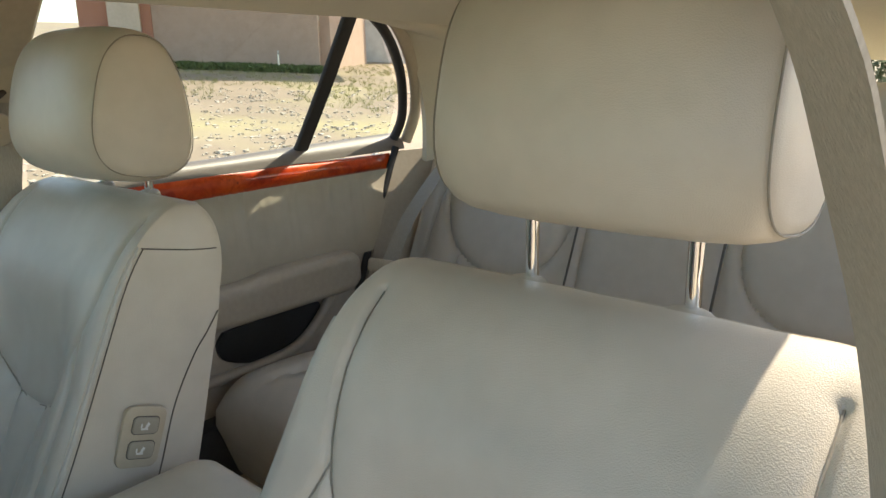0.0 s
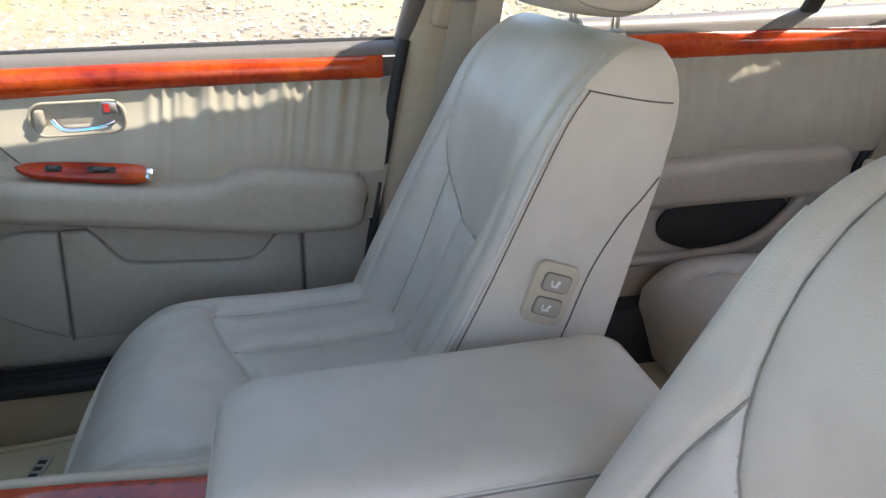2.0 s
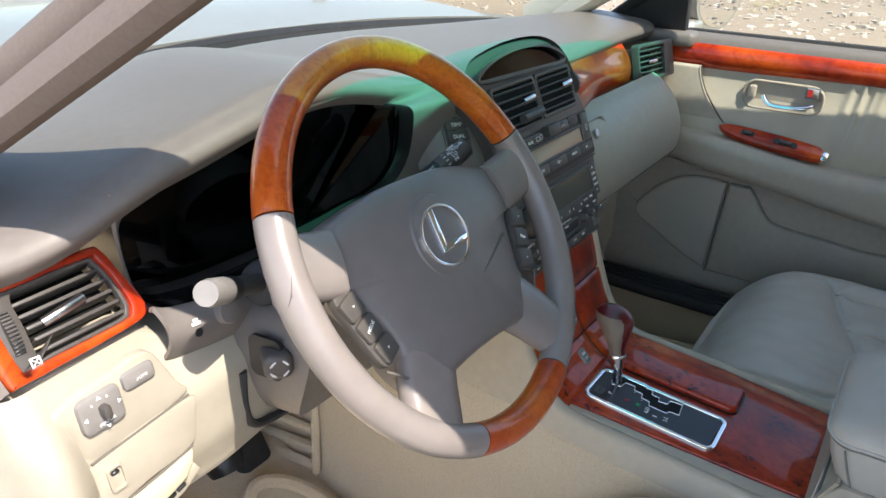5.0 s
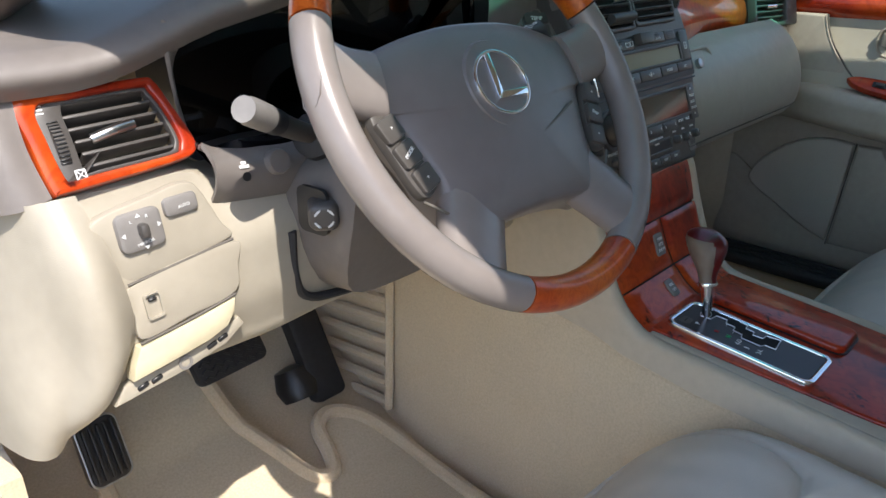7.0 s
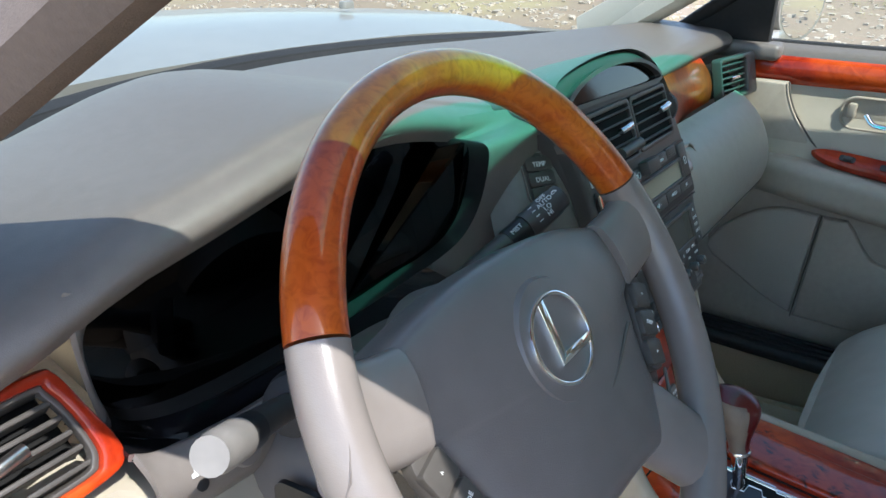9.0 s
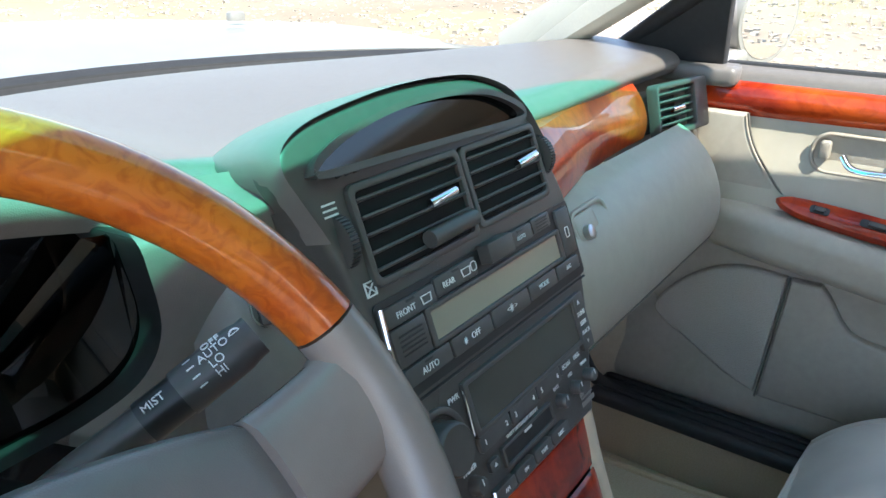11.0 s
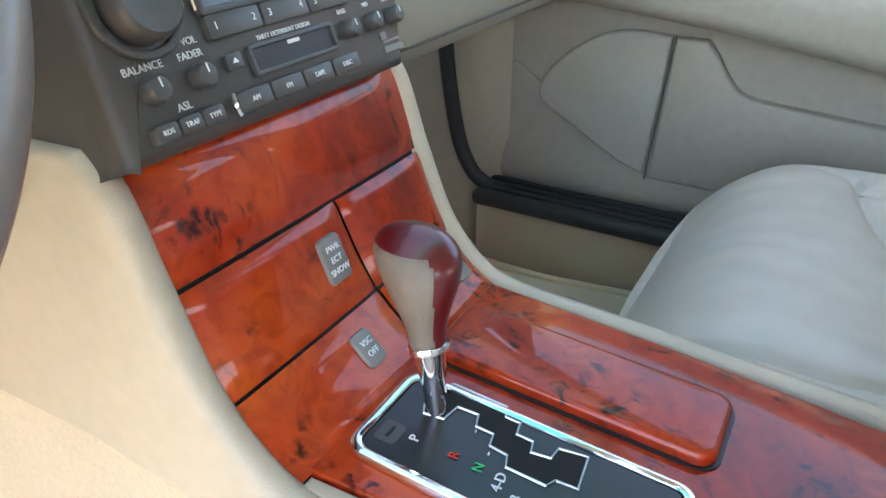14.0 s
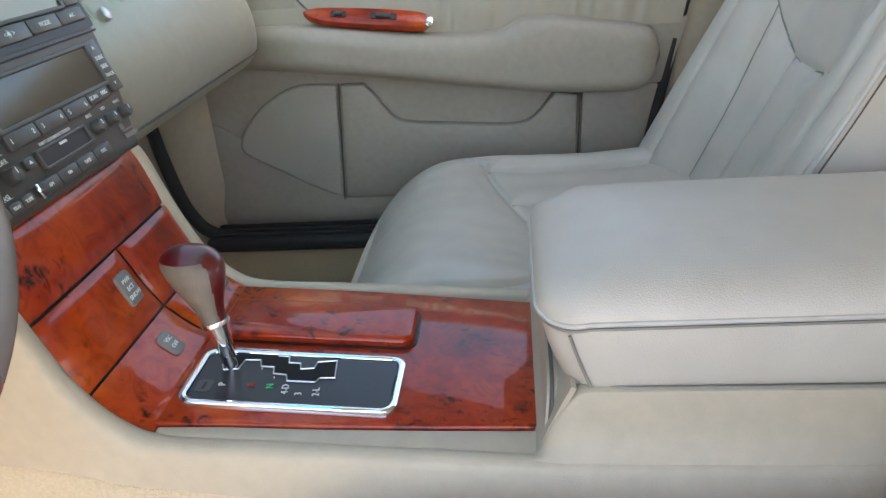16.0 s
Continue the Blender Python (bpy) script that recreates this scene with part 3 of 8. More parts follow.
part("rear_bulkhead", block((1.4, 0.04, 0.75), 0.01, 2, pose(0, -2.1, 0.6)), CARPET, shell)
part("left_rear_wall", block((0.05, 1.15, 0.62), 0.02, 2, pose(-0.785, -1.42, 0.66)), VINYL, shell)
part("sill_trim", block((0.09, 1.0, 0.10), 0.02, 3, pose(-0.802, -0.25, 0.36)), CREAM, shell)
part("firewall", block((1.5, 0.04, 0.66), 0.01, 2, pose(0, 0.86, 0.57)), CARPET, shell)


def screen_point(x, f):
    """The windshield from its base (f = 0) to the header (f = 1)."""
    b = Vector((x * 1.06, 0.66 - 0.22 * (x / 0.66) ** 2, 0.965 - 0.02 * (x / 0.66) ** 2))
    t = Vector((x * 0.9, HEADER_Y + 0.05 - 0.05 * (x / 0.66) ** 2, 1.345 - 0.02 * (x / 0.66) ** 2))
    p = b.lerp(t, f)
    p.z += 0.035 * math.sin(math.pi * f)
    return p


XS = [-0.66 + 1.32 * i / 16 for i in range(17)]
shield = thing("windshield", "curved laminated windshield with a tinted top band", "windshield", kind="structure")
part("pane", skin([[screen_point(x, 0.815 * k / 10) for x in XS] for k in range(11)]), SCREEN_GLASS, shield)
part("shade_band", skin([[screen_point(x, 0.815 + 0.185 * k / 4) for x in XS] for k in range(5)]), SHADE_BAND, shield, "blue-green tinted band")
part("frit", tube([screen_point(x, 0.0) + Vector((0, -0.01, 0.004)) for x in XS], 0.020, 8), RUBBER, shield, "black base seal")
part("header", tube([screen_point(x * 0.97, 0.955) + Vector((0, 0, -0.008)) for x in XS[1:-1]], 0.013, 12), HEADLINER, shell)
part("header", tube([screen_point(x * 0.97, 1.0) + Vector((0, 0, -0.016)) for x in XS[1:-1]], 0.025, 12), HEADLINER, shell)
rear_glass = thing("rear_window", "sloping rear window behind the parcel shelf", "window", kind="structure")
part("pane", skin([[(x, -2.62, 0.97), (x * 0.85, -2.12, 1.29)] for x in (-0.6, -0.3, 0, 0.3, 0.6)]), CLEAR, rear_glass)


def side_x(z, lean=0.455):
    """How far the side glass leans in."""
    return 0.79 - lean * max(0.0, z - 0.96)


FRONT_LEAN = 0.565


def pane(loop, lean=0.455):
    """A flat pane from (y, z) corners, leaning with the side glass."""
    bm = bmesh.new()
    bm.faces.new([bm.verts.new((side_x(z, lean), y, z)) for y, z in loop])
    return bm


# outer body, hood and outside mirror
body = thing("car_body", "white painted sedan body with hood and outside mirror", "car")
hood_rows = []
for y, z in ((0.74, 0.972), (1.0, 0.992), (1.3, 0.985), (1.7, 0.950), (2.1, 0.905), (2.55, 0.83), (2.7, 0.72)):
    hood_rows.append([(x, y - 0.10 * (x / 0.75) ** 2, z - 0.022 * (abs(x) / 0.75) ** 2.5) for x in (-0.83, -0.5, -0.2, 0, 0.2, 0.5, 0.83)])
part("hood", sheet(hood_rows, 40, 40, 0.015), PAINT, body)
for s in (-1, 1):
    fr = [[(s * 0.82, y, 0.950 - 0.17 * step(1.2, 2.7, y)), (s * 0.875, y, 0.89 - 0.15 * step(1.2, 2.7, y)), (s * 0.90, y, 0.66), (s * 0.90, y, 0.40)] for y in (0.35, 0.8, 1.2, 1.6, 2.0, 2.6)]
    part("fender", sheet(fr, 16, 14, 0.01), PAINT, body)
part("cowl", block((1.36, 0.16, 0.02), 0.008, 2, pose(0, 0.74, 0.905, 4)), RUBBER, body)
for x in (-0.10, 0.56):
    part("washer_nozzle", prism(round_rect(0.035, 0.022, 0.008), 0.016, 0.005, 2, pose(x, 0.97, 0.990)), PAINT, body, "white washer nozzle on the hood")
right_skin = [[(0.835, y, 0.93), (0.875, y, 0.82), (0.90, y, 0.62), (0.87, y, 0.36)] for y in (0.35, -0.3, -0.9, -1.5, -2.1)]
part("door_skin", sheet(right_skin, 16, 12, 0.01), PAINT, body)
part("roof_skin", sheet([[(x, y, roof_z(x, y) + 0.045 - (0.10 * ((-1.75 - y) / 0.4) ** 2 if y < -1.75 else 0)) for x in (-0.525 - 0.095 * step(-0.6, -0.9, y) * (1 - step(-1.3, -1.8, y)), -0.35, 0, 0.35, 0.56 + 0.045 * step(-0.62, -0.92, y) * (1 - step(-1.3, -1.8, y)))] for y in (-2.15, -1.8, -1.3, -0.95, -0.8, -0.6, -0.4, HEADER_Y)], 20, 16, 0.01), PAINT, body)
for s in (-1, 1):
    part("rail_skin", tube(flip([(0.525 + 0.051 * (s > 0), HEADER_Y + 0.02, 1.345), (0.565 + 0.020 * (s > 0), -0.5, 1.372), (0.64 - 0.025 * (s > 0), -1.0, 1.37), (0.56 + 0.07 * (s > 0), -1.5, 1.355), (0.58, -1.8, 1.30), (0.66, -2.1, 1.1), (0.7, -2.4, 0.95)], s), 0.017, 10, n=30), PAINT, body)
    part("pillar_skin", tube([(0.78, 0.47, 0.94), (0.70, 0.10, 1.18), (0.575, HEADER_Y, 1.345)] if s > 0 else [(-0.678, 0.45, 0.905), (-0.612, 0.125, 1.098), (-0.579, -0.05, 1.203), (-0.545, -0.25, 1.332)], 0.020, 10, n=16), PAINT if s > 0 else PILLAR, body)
part("trunk_lid", sheet([[(x, y, z - 0.03 * (abs(x) / 0.8) ** 2.5) for x in (-0.84, -0.5, 0, 0.5, 0.84)] for y, z in ((-2.25, 0.95), (-2.5, 0.97), (-2.85, 0.95), (-3.05, 0.90), (-3.10, 0.70), (-3.08, 0.42))], 30, 20, 0.012), PAINT, body)
for s in (-1, 1):
    part("quarter_panel", sheet([[(s * 0.83, y, 0.935), (s * 0.875, y, 0.82), (s * 0.90, y, 0.62), (s * 0.87, y, 0.36)] for y in (-1.95, -2.3, -2.7, -3.05)], 12, 12, 0.01), PAINT, body)
part("underbody", block((1.7, 3.9, 0.08), 0.03, 2, pose(0, -0.2, 0.20)), RUBBER, body)
for s in (-1, 1):
    for y in (1.45, -1.48):
        w = part("wheel", lathe([(0.17, -0.1), (0.30, -0.11), (0.325, -0.08), (0.325, 0.08), (0.30, 0.11), (0.17, 0.1)], 32, pose(s * 0.835, y, 0.325, 0, 90) @ Matrix.Diagonal((1, 1, 0.65, 1))), RUBBER, body)
        part("rim", lathe([(0.02, -0.08), (0.21, -0.095), (0.215, 0.095), (0.02, 0.08)], 24, pose(s * 0.84, y, 0.325, 0, 90) @ Matrix.Diagonal((1, 1, 0.65, 1))), SATIN, w)
MIRROR_AT = pose(0.955, 0.112, 1.022, 90, 0, -12)
mh = part("mirror_housing", lathe([(0.02, -0.075), (0.07, -0.065), (0.105, -0.03), (0.112, 0.0), (0.108, 0.012), (0.098, 0.012)], 40, MIRROR_AT @ Matrix.Diagonal((0.98, 0.68, 1, 1))), PAINT, body)
part("mirror_glass", prism([(0.096 * math.cos(2 * math.pi * k / 40), 0.065 * math.sin(2 * math.pi * k / 40)) for k in range(40)], 0.004, 0, 2, MIRROR_AT @ pose(0, 0, 0.009)), MIRROR, mh, "mirror glass")
part("mirror_arm", block((0.12, 0.05, 0.035), 0.012, 3, pose(0.835, 0.135, 0.962)), PAINT, body)

# ---- floor ----
fl = thing("floor", "beige carpeted car floor with footwells and tunnel", "floor", kind="structure")
part("carpet", sheet([[(x, y, z) for x in (-0.76, -0.4, 0, 0.4, 0.76)] for y, z in ((-2.05, 0.27), (-1.4, 0.27), (-0.6, 0.27), (0.0, 0.272), (0.28, 0.285), (0.5, 0.38), (0.68, 0.53), (0.84, 0.72))], 60, 30, 0.02), CARPET, fl)
part("tunnel", sheet([[(-0.17, y, 0.26), (-0.155, y, 0.42), (-0.142, y, z - 0.03), (-0.1365, y, z + 0.002), (-0.126, y, z + 0.010), (-0.08, y, 0.53), (0.08, y, 0.53), (0.126, y, z + 0.010), (0.1365, y, z + 0.002), (0.142, y, z - 0.03), (0.155, y, 0.42), (0.17, y, 0.26)]
                        for y, z in ((-0.75, 0.555), (-0.35, 0.560), (-0.15, 0.567), (-0.06, 0.577), (0.0, 0.592), (0.08, 0.602), (0.3, 0.606), (0.84, 0.62))], 50, 60, 0.01), CARPET, fl, "carpeted tunnel side")
part("left_kick", sheet([[(-0.72, 0.24, z), (-0.715, 0.34, z), (-0.69, 0.55, z), (-0.66, 0.82, z)] for z in (0.27, 0.38, 0.48, 0.58)], 12, 20, 0.02), CARPET, fl)
part("right_kick", sheet([[(0.748, 0.21, z), (0.722, 0.25, z), (0.70, 0.34, z), (0.68, 0.55, z), (0.66, 0.82, z)] for z in (0.27, 0.45, 0.62, 0.80)], 12, 24, 0.006), VINYL, fl)
part("right_sill", block((0.10, 0.98, 0.13), 0.02, 2, pose(0.73, -0.25, 0.325)), CARPET, fl)
# black in place of carpet beige, to paint in the deep shade behind the front seats
part("shaded_rear_sill", block((0.10, 1.3, 0.16), 0.02, 2, pose(0.735, -1.38, 0.33)), RUBBER, fl)
part("sill_plate", block((0.085, 0.9, 0.026), 0.010, 3, pose(0.695, -0.22, 0.396)), RUBBER, fl, "black ribbed sill plate")
for k in range(3):
    part("rib", block((0.006, 0.88, 0.006), 0.002, 2, pose(0.672 + 0.02 * k, -0.22, 0.411)), RUBBER, fl)
part("door_seal", tube([(0.684, 0.30, 0.70), (0.684, 0.285, 0.56), (0.682, 0.255, 0.45), (0.685, 0.20, 0.405), (0.69, 0.05, 0.395), (0.69, -0.5, 0.395)], 0.012, 10, n=40), RUBBER, fl, "dark blue-black door seal")
def tunnel_x(z):
    """Face of the tunnel's driver side at a height."""
    return -0.152 - 0.016 * step(0.50, 0.40, z) - 0.10 * max(0.0, 0.42 - z)


for k in range(7):
    z0, z1 = 0.545 - 0.034 * k, 0.525 - 0.034 * k
    part("carpet_rib", tube([(tunnel_x(z0), 0.36 - 0.004 * k, z0), (tunnel_x(z1), 0.51, z1)], 0.0085, 8, n=6), CARPET, fl)
part("carpet_rib", tube([(tunnel_x(0.55), 0.352, 0.55), (tunnel_x(0.44), 0.345, 0.44), (tunnel_x(0.33), 0.335, 0.33)], 0.0075, 8, n=8), CARPET, fl)


def mat_outline(pts, n=80):
    return [(p.x, p.y) for p in spline([(x, y, 0) for x, y in pts], n, True)]


def drape(outline, lift, thick, border):
    """A floor mat with a raised bound edge, laid on the floor and up the toe board."""
    def floor_z(y):
        return 0.274 + 0.0 * y if y < 0.22 else 0.274 + (0.10 * step(0.2, 0.52, y) + max(0.0, y - 0.42) * 0.62)
    bm = prism(outline, thick, 0.004, 2)
    bmesh.ops.triangulate(bm, faces=[f for f in bm.faces if len(f.verts) > 4])
    bmesh.ops.subdivide_edges(bm, edges=[e for e in bm.edges if e.calc_length() > 0.06], cuts=3, use_grid_fill=True)
    for v in bm.verts:
        v.co.z += floor_z(v.co.y) + lift
    edge = [Vector((x, y, floor_z(y) + lift + thick)) for x, y in outline]
    return bm, tube(edge, border, 8, closed=True)


MAT = material("floor_mat", (0.58, 0.49, 0.345), 0.95, color2=(0.46, 0.385, 0.265), grain=300, bump=1.0, bump_scale=800, sheen=0.3)
dm = thing("floor_mat", "beige carpet floor mat with a bound edge in the driver footwell", "floor mat", "front floor mats")
o1 = mat_outline([(-0.60, -0.10), (-0.60, 0.10), (-0.60, 0.34), (-0.585, 0.50), (-0.50, 0.545), (-0.425, 0.52), (-0.405, 0.44), (-0.375, 0.36), (-0.352, 0.305), (-0.325, 0.295), (-0.310, 0.325), (-0.298, 0.365), (-0.262, 0.375), (-0.218, 0.335), (-0.195, 0.24), (-0.20, 0.10), (-0.19, -0.10)], 130)
pad, edge = drape(o1, 0.006, 0.010, 0.012)
part("pad", pad, MAT, dm)
part("binding", edge, CARPET, dm)
pm = thing("floor_mat", "beige carpet floor mat with a woven label in the passenger footwell", "floor mat", "front floor mats")
pad, edge = drape(mat_outline([(0.19, -0.25), (0.185, 0.1), (0.20, 0.34), (0.28, 0.42), (0.5, 0.42), (0.61, 0.36), (0.64, 0.1), (0.63, -0.25)], 80), 0.006, 0.010, 0.007)
part("pad", pad, MAT, pm)
part("binding", edge, CARPET, pm)
lab = part("label", block((0.026, 0.085, 0.003), 0.001, 1, pose(0.560, 0.028, 0.293, 0, 0, 80)), material("label_weave", (0.42, 0.42, 0.40), 0.6), pm, "pale grey woven label")
for k in range(4):
    part("bar", block((0.014, 0.009, 0.001), 0, 1, pose(0.560 + (k - 1.5) * 0.0177, 0.028 - (k - 1.5) * 0.0031, 0.2952, 0, 0, 80)), BLACK, lab)

# pedals
brake = thing("brake_pedal", "black ribbed rubber brake pedal", "pedal")
bp = basis((-0.382, 0.47, 0.466), (1, 0, 0.05), (0, 0.55, 0.83))
part("pad", prism(round_rect(0.115, 0.062, 0.012), 0.016, 0.004, 2, bp), RUBBER, brake)
for k in range(5):
    part("tread", tube([bp @ Vector((-0.05 + 0.1 * j / 12, -0.022 + 0.011 * k + (0.003 if j % 2 else -0.003), 0.0165)) for j in range(13)], 0.002, 6), BLACK, brake)
part("arm", tube([bp @ Vector((0, 0, 0)), bp @ Vector((0.0, 0.05, -0.05)), bp @ Vector((0, 0.25, -0.12))], 0.010, 8, n=8), BLACK, brake)
gas = thing("accelerator_pedal", "tall black accelerator pedal", "pedal")
gp = basis((-0.232, 0.475, 0.415), (1, 0, 0), (0.12, 0.5, 0.86))
part("pad", prism(round_rect(0.060, 0.19, 0.012), 0.024, 0.006, 2, gp), RUBBER, gas)
for k in range(6):
    part("tread", block((0.04, 0.006, 0.004), 0.001, 1, gp @ pose(0, -0.06 + 0.022 * k, 0.021)), BLACK, gas)
part("pivot", lathe([(0.035, -0.02), (0.038, 0), (0.03, 0.03), (0.01, 0.035)], 20, pose(-0.268, 0.455, 0.362, -30)), BLACK, gas)
park = thing("parking_brake_pedal", "black ribbed parking brake pedal", "pedal")
pk = basis((-0.595, 0.42, 0.438), (1, 0.10, -0.05), (-0.02, 0.42, 0.90))
part("pad", prism(round_rect(0.052, 0.084, 0.012), 0.014, 0.004, 2, pk), RUBBER, park)
part("pad_frame", ring(round_rect(0.056, 0.088, 0.013), round_rect(0.050, 0.082, 0.011), 0.010, pk @ pose(0, 0, 0.001), 0.001), SATIN, park, "bright metal edge")
for k in range(5):
    part("tread", block((0.0055, 0.072, 0.005), 0.002, 2, pk @ pose(-0.019 + 0.0095 * k, 0, 0.0155)), BLACK, park)
part("arm", tube([pk @ Vector((0, 0.04, 0)), pk @ Vector((0, 0.12, 0.02)), pk @ Vector((0, 0.3, 0.1))], 0.010, 8, n=8), BLACK, park)

# ---- front seats ----
SEAT_R = 27.4


def seat_back_point(x, h, d):
    """A point of the backrest: x across, h up along it, d towards the front."""
    r = radians(SEAT_R)
    return Vector((x, -0.535 - math.sin(r) * h + math.cos(r) * d, 0.541 + math.cos(r) * h + math.sin(r) * d))


BACK_SEAMS = [smooth_line(l) for l in (
    [(-0.192, 0.535), (-0.189, 0.45), (-0.174, 0.38), (-0.140, 0.312), (-0.080, 0.264), (0, 0.248), (0.080, 0.264), (0.140, 0.312), (0.174, 0.38), (0.189, 0.45), (0.192, 0.535)],
    [(-0.045, 0.252), (-0.042, 0.2), (-0.036, 0.1), (-0.035, -0.05)], [(0.045, 0.252), (0.042, 0.2), (0.036, 0.1), (0.035, -0.05)],
    [(-0.128, 0.30), (-0.122, 0.24), (-0.108, 0.12), (-0.100, -0.05)], [(0.128, 0.30), (0.122, 0.24), (0.108, 0.12), (0.100, -0.05)],
    [(-0.174, 0.38), (-0.196, 0.30), (-0.198, 0.2), (-0.178, -0.05)], [(0.174, 0.38), (0.196, 0.30), (0.198, 0.2), (0.178, -0.05)])]


BACK_H0, BACK_H1, BACK_ROLL = 0.43, 0.579, 0.086


def back_front(x, h):
    """Depth of the backrest's front, without its seams."""
    side = step(0.06, 0.2, abs(x))
    return 0.004 - 0.05 * (1 - side) * (1 - 0.7 * step(0.28, 0.44, h)) * (1 - step(0.46, 0.57, h)) + 0.0012 * noise.noise(Vector((x * 28, h * 9, 1.7))) + 0.003 * noise.noise(Vector((x * 9, h * 7, 6.1))) * step(0.2, 0.4, h)


def back_section(h):
    """Half width, front setback and rear depth at a height; the top is a full round roll."""
    s = min(1.0, max(0.0, (h - BACK_H0) / (BACK_H1 - BACK_H0)))
    c = (1 - s ** 2.1) ** (1 / 2.1)
    w = (0.245 - 0.018 * step(0.2, 0.5, h)) * (1 - 0.13 * (1 - c))
    rear = -0.212 + 0.055 * min(1.0, max(0.0, (h - 0.15) / 0.33))
    return w, -BACK_ROLL * (1 - c), -BACK_ROLL + (rear + BACK_ROLL) * c


def build_backrest():
    rows = []
    nh, nx = 130, 150
    flat_n = 78
    hs = [-0.05 + (BACK_H0 + 0.05) * i / flat_n for i in range(flat_n)] + [BACK_H0 + (BACK_H1 - BACK_H0) * math.sin(math.pi / 2 * 0.985 * (i - flat_n) / (nh - flat_n)) for i in range(flat_n, nh + 1)]
    us = [math.sin(math.pi / 2 * (2 * j / nx - 1)) for j in range(nx + 1)]
    for h in hs:
        w, front, back = back_section(h)
        xs = [w * u for u in us]
        seams = groove_field(xs, [h], BACK_SEAMS, ((0.006, 0.0045), (0.005, 0.020)))[:, 0]
        row = [seat_back_point(x, h, back_front(x, h) + front - s_ - 0.004 * max(0.0, (abs(x) / w - 0.93) / 0.07) ** 2) for x, s_ in zip(xs, seams)]
        dl = front + 0.000
        for j in range(1, 9):
            g = j / 9
            row.append(seat_back_point(w + 0.007 * math.sin(math.pi * g), h, dl + (back + 0.012 - dl) * g))
        for j in range(0, 13):
            x = w * (1 - 2 * j / 12) * 0.985
            row.append(seat_back_point(x, h, back + 0.012 * (abs(x) / w) ** 6))
        for j in range(8, 0, -1):
            g = j / 9
            row.append(seat_back_point(-w - 0.007 * math.sin(math.pi * g), h, dl + (back + 0.012 - dl) * g))
        rows.append(row)
    last = rows[-1]
    c = sum(last, Vector()) / len(last)
    for k in (0.8, 0.5, 0.2, 0.05):
        rows.append([Vector((p.x * (1 - 0.05 * (1 - k)), c.y + (p.y - c.y) * k, c.z + (p.z - c.z) * k)) + Vector((0, -0.0005, 0.0012)) * (1 - k * k) for p in last])
    return skin(rows, close_row=True, caps=True)


def back_seam(line):
    """A stitched line lying in its groove on the backrest."""
    out = []
    for x, h in line:
        w, front, back = back_section(h)
        out.append(seat_back_point(x, h, back_front(x, h) + front - 0.0100))
    return tube(out, 0.0010, 6)


def side_line(h0, h1, d0, d1, s, n=14, bow=0.0):
    """A line on the side of the backrest, from one height and depth share to another."""
    out = []
    for i in range(n + 1):
        f = i / n
        h = h0 + (h1 - h0) * f
        w, front, back = back_section(h)
        dl = front + 0.000
        g = d0 + (d1 - d0) * f + bow * math.sin(math.pi * f)
        out.append(seat_back_point(s * (w + 0.007 * math.sin(math.pi * min(1, g)) + 0.0005), h, dl + (back + 0.012 - dl) * g))
    return out


CUSHION_SEAMS = [smooth_line(l) for l in (
    [(-0.205, -0.05), (-0.205, -0.22), (-0.205, -0.33), (-0.17, -0.372), (-0.09, -0.382), (0, -0.362), (0.08, -0.328), (0.15, -0.305), (0.20, -0.29), (0.215, -0.22), (0.215, -0.05)],
    [(-0.07, -0.382), (-0.066, -0.5), (-0.062, -0.68)], [(0.06, -0.34), (0.06, -0.5), (0.058, -0.68)],
    [(-0.18, -0.372), (-0.172, -0.45), (-0.165, -0.68)], [(0.165, -0.303), (0.172, -0.45), (0.165, -0.68)])]


def cushion_top(x, y):
    front = max(0.0, (y + 0.26) / 0.11)
    z = 0.553 + 0.020 * step(-0.38, -0.26, y) + 0.01 * step(-0.45, -0.62, y)
    z += 0.016 * step(0.1, 0.21, abs(x)) * (1 - step(-0.38, -0.26, y))
    z -= 0.055 * min(1.6, front) ** 2.2
    z -= 0.035 * max(0.0, (abs(x) - 0.20) / 0.06) ** 2
    z += 0.0013 * noise.noise(Vector((x * 34, y * 9, 4.2))) * step(-0.45, -0.3, y) + 0.001 * noise.noise(Vector((x * 30, y * 30, 9)))
    return z


def build_cushion():
    rows = []
    n, nx = 250, 240
    for i in range(n + 1):
        y = -0.128 - 0.55 * (i / n) ** 1.2
        w = 0.258 - 0.022 * max(0.0, (y + 0.25) / 0.122) ** 2
        xs = [w * math.sin(math.pi / 2 * (2 * j / nx - 1)) for j in range(nx + 1)]
        seams = groove_field(xs, [y], CUSHION_SEAMS, ((0.007, 0.0055), (0.007, 0.022)))[:, 0]
        row = [Vector((x, y, cushion_top(x, y) - s_)) for x, s_ in zip(xs, seams)]
        lo = 0.36 + 0.03 * max(0.0, (y + 0.2) / 0.07) ** 2
        zl = row[-1].z
        side = [Vector((w + 0.012 * math.sin(math.pi * j / 7), y, zl + (lo - zl) * j / 6)) for j in range(1, 7)]
        zr = row[0].z
        other = [Vector((-w - 0.012 * math.sin(math.pi * j / 7), y, zr + (lo - zr) * j / 6)) for j in range(6, 0, -1)]
        rows.append(row + side + other)
    first = rows[0]
    c = sum(first, Vector()) / len(first)
    rows = [[c + (p - c) * k + Vector((0, 0.012, 0)) * (1 - k ** 2) for p in first] for k in (0.3, 0.7, 0.93)] + rows
    return skin(rows, close_row=True, caps=True)


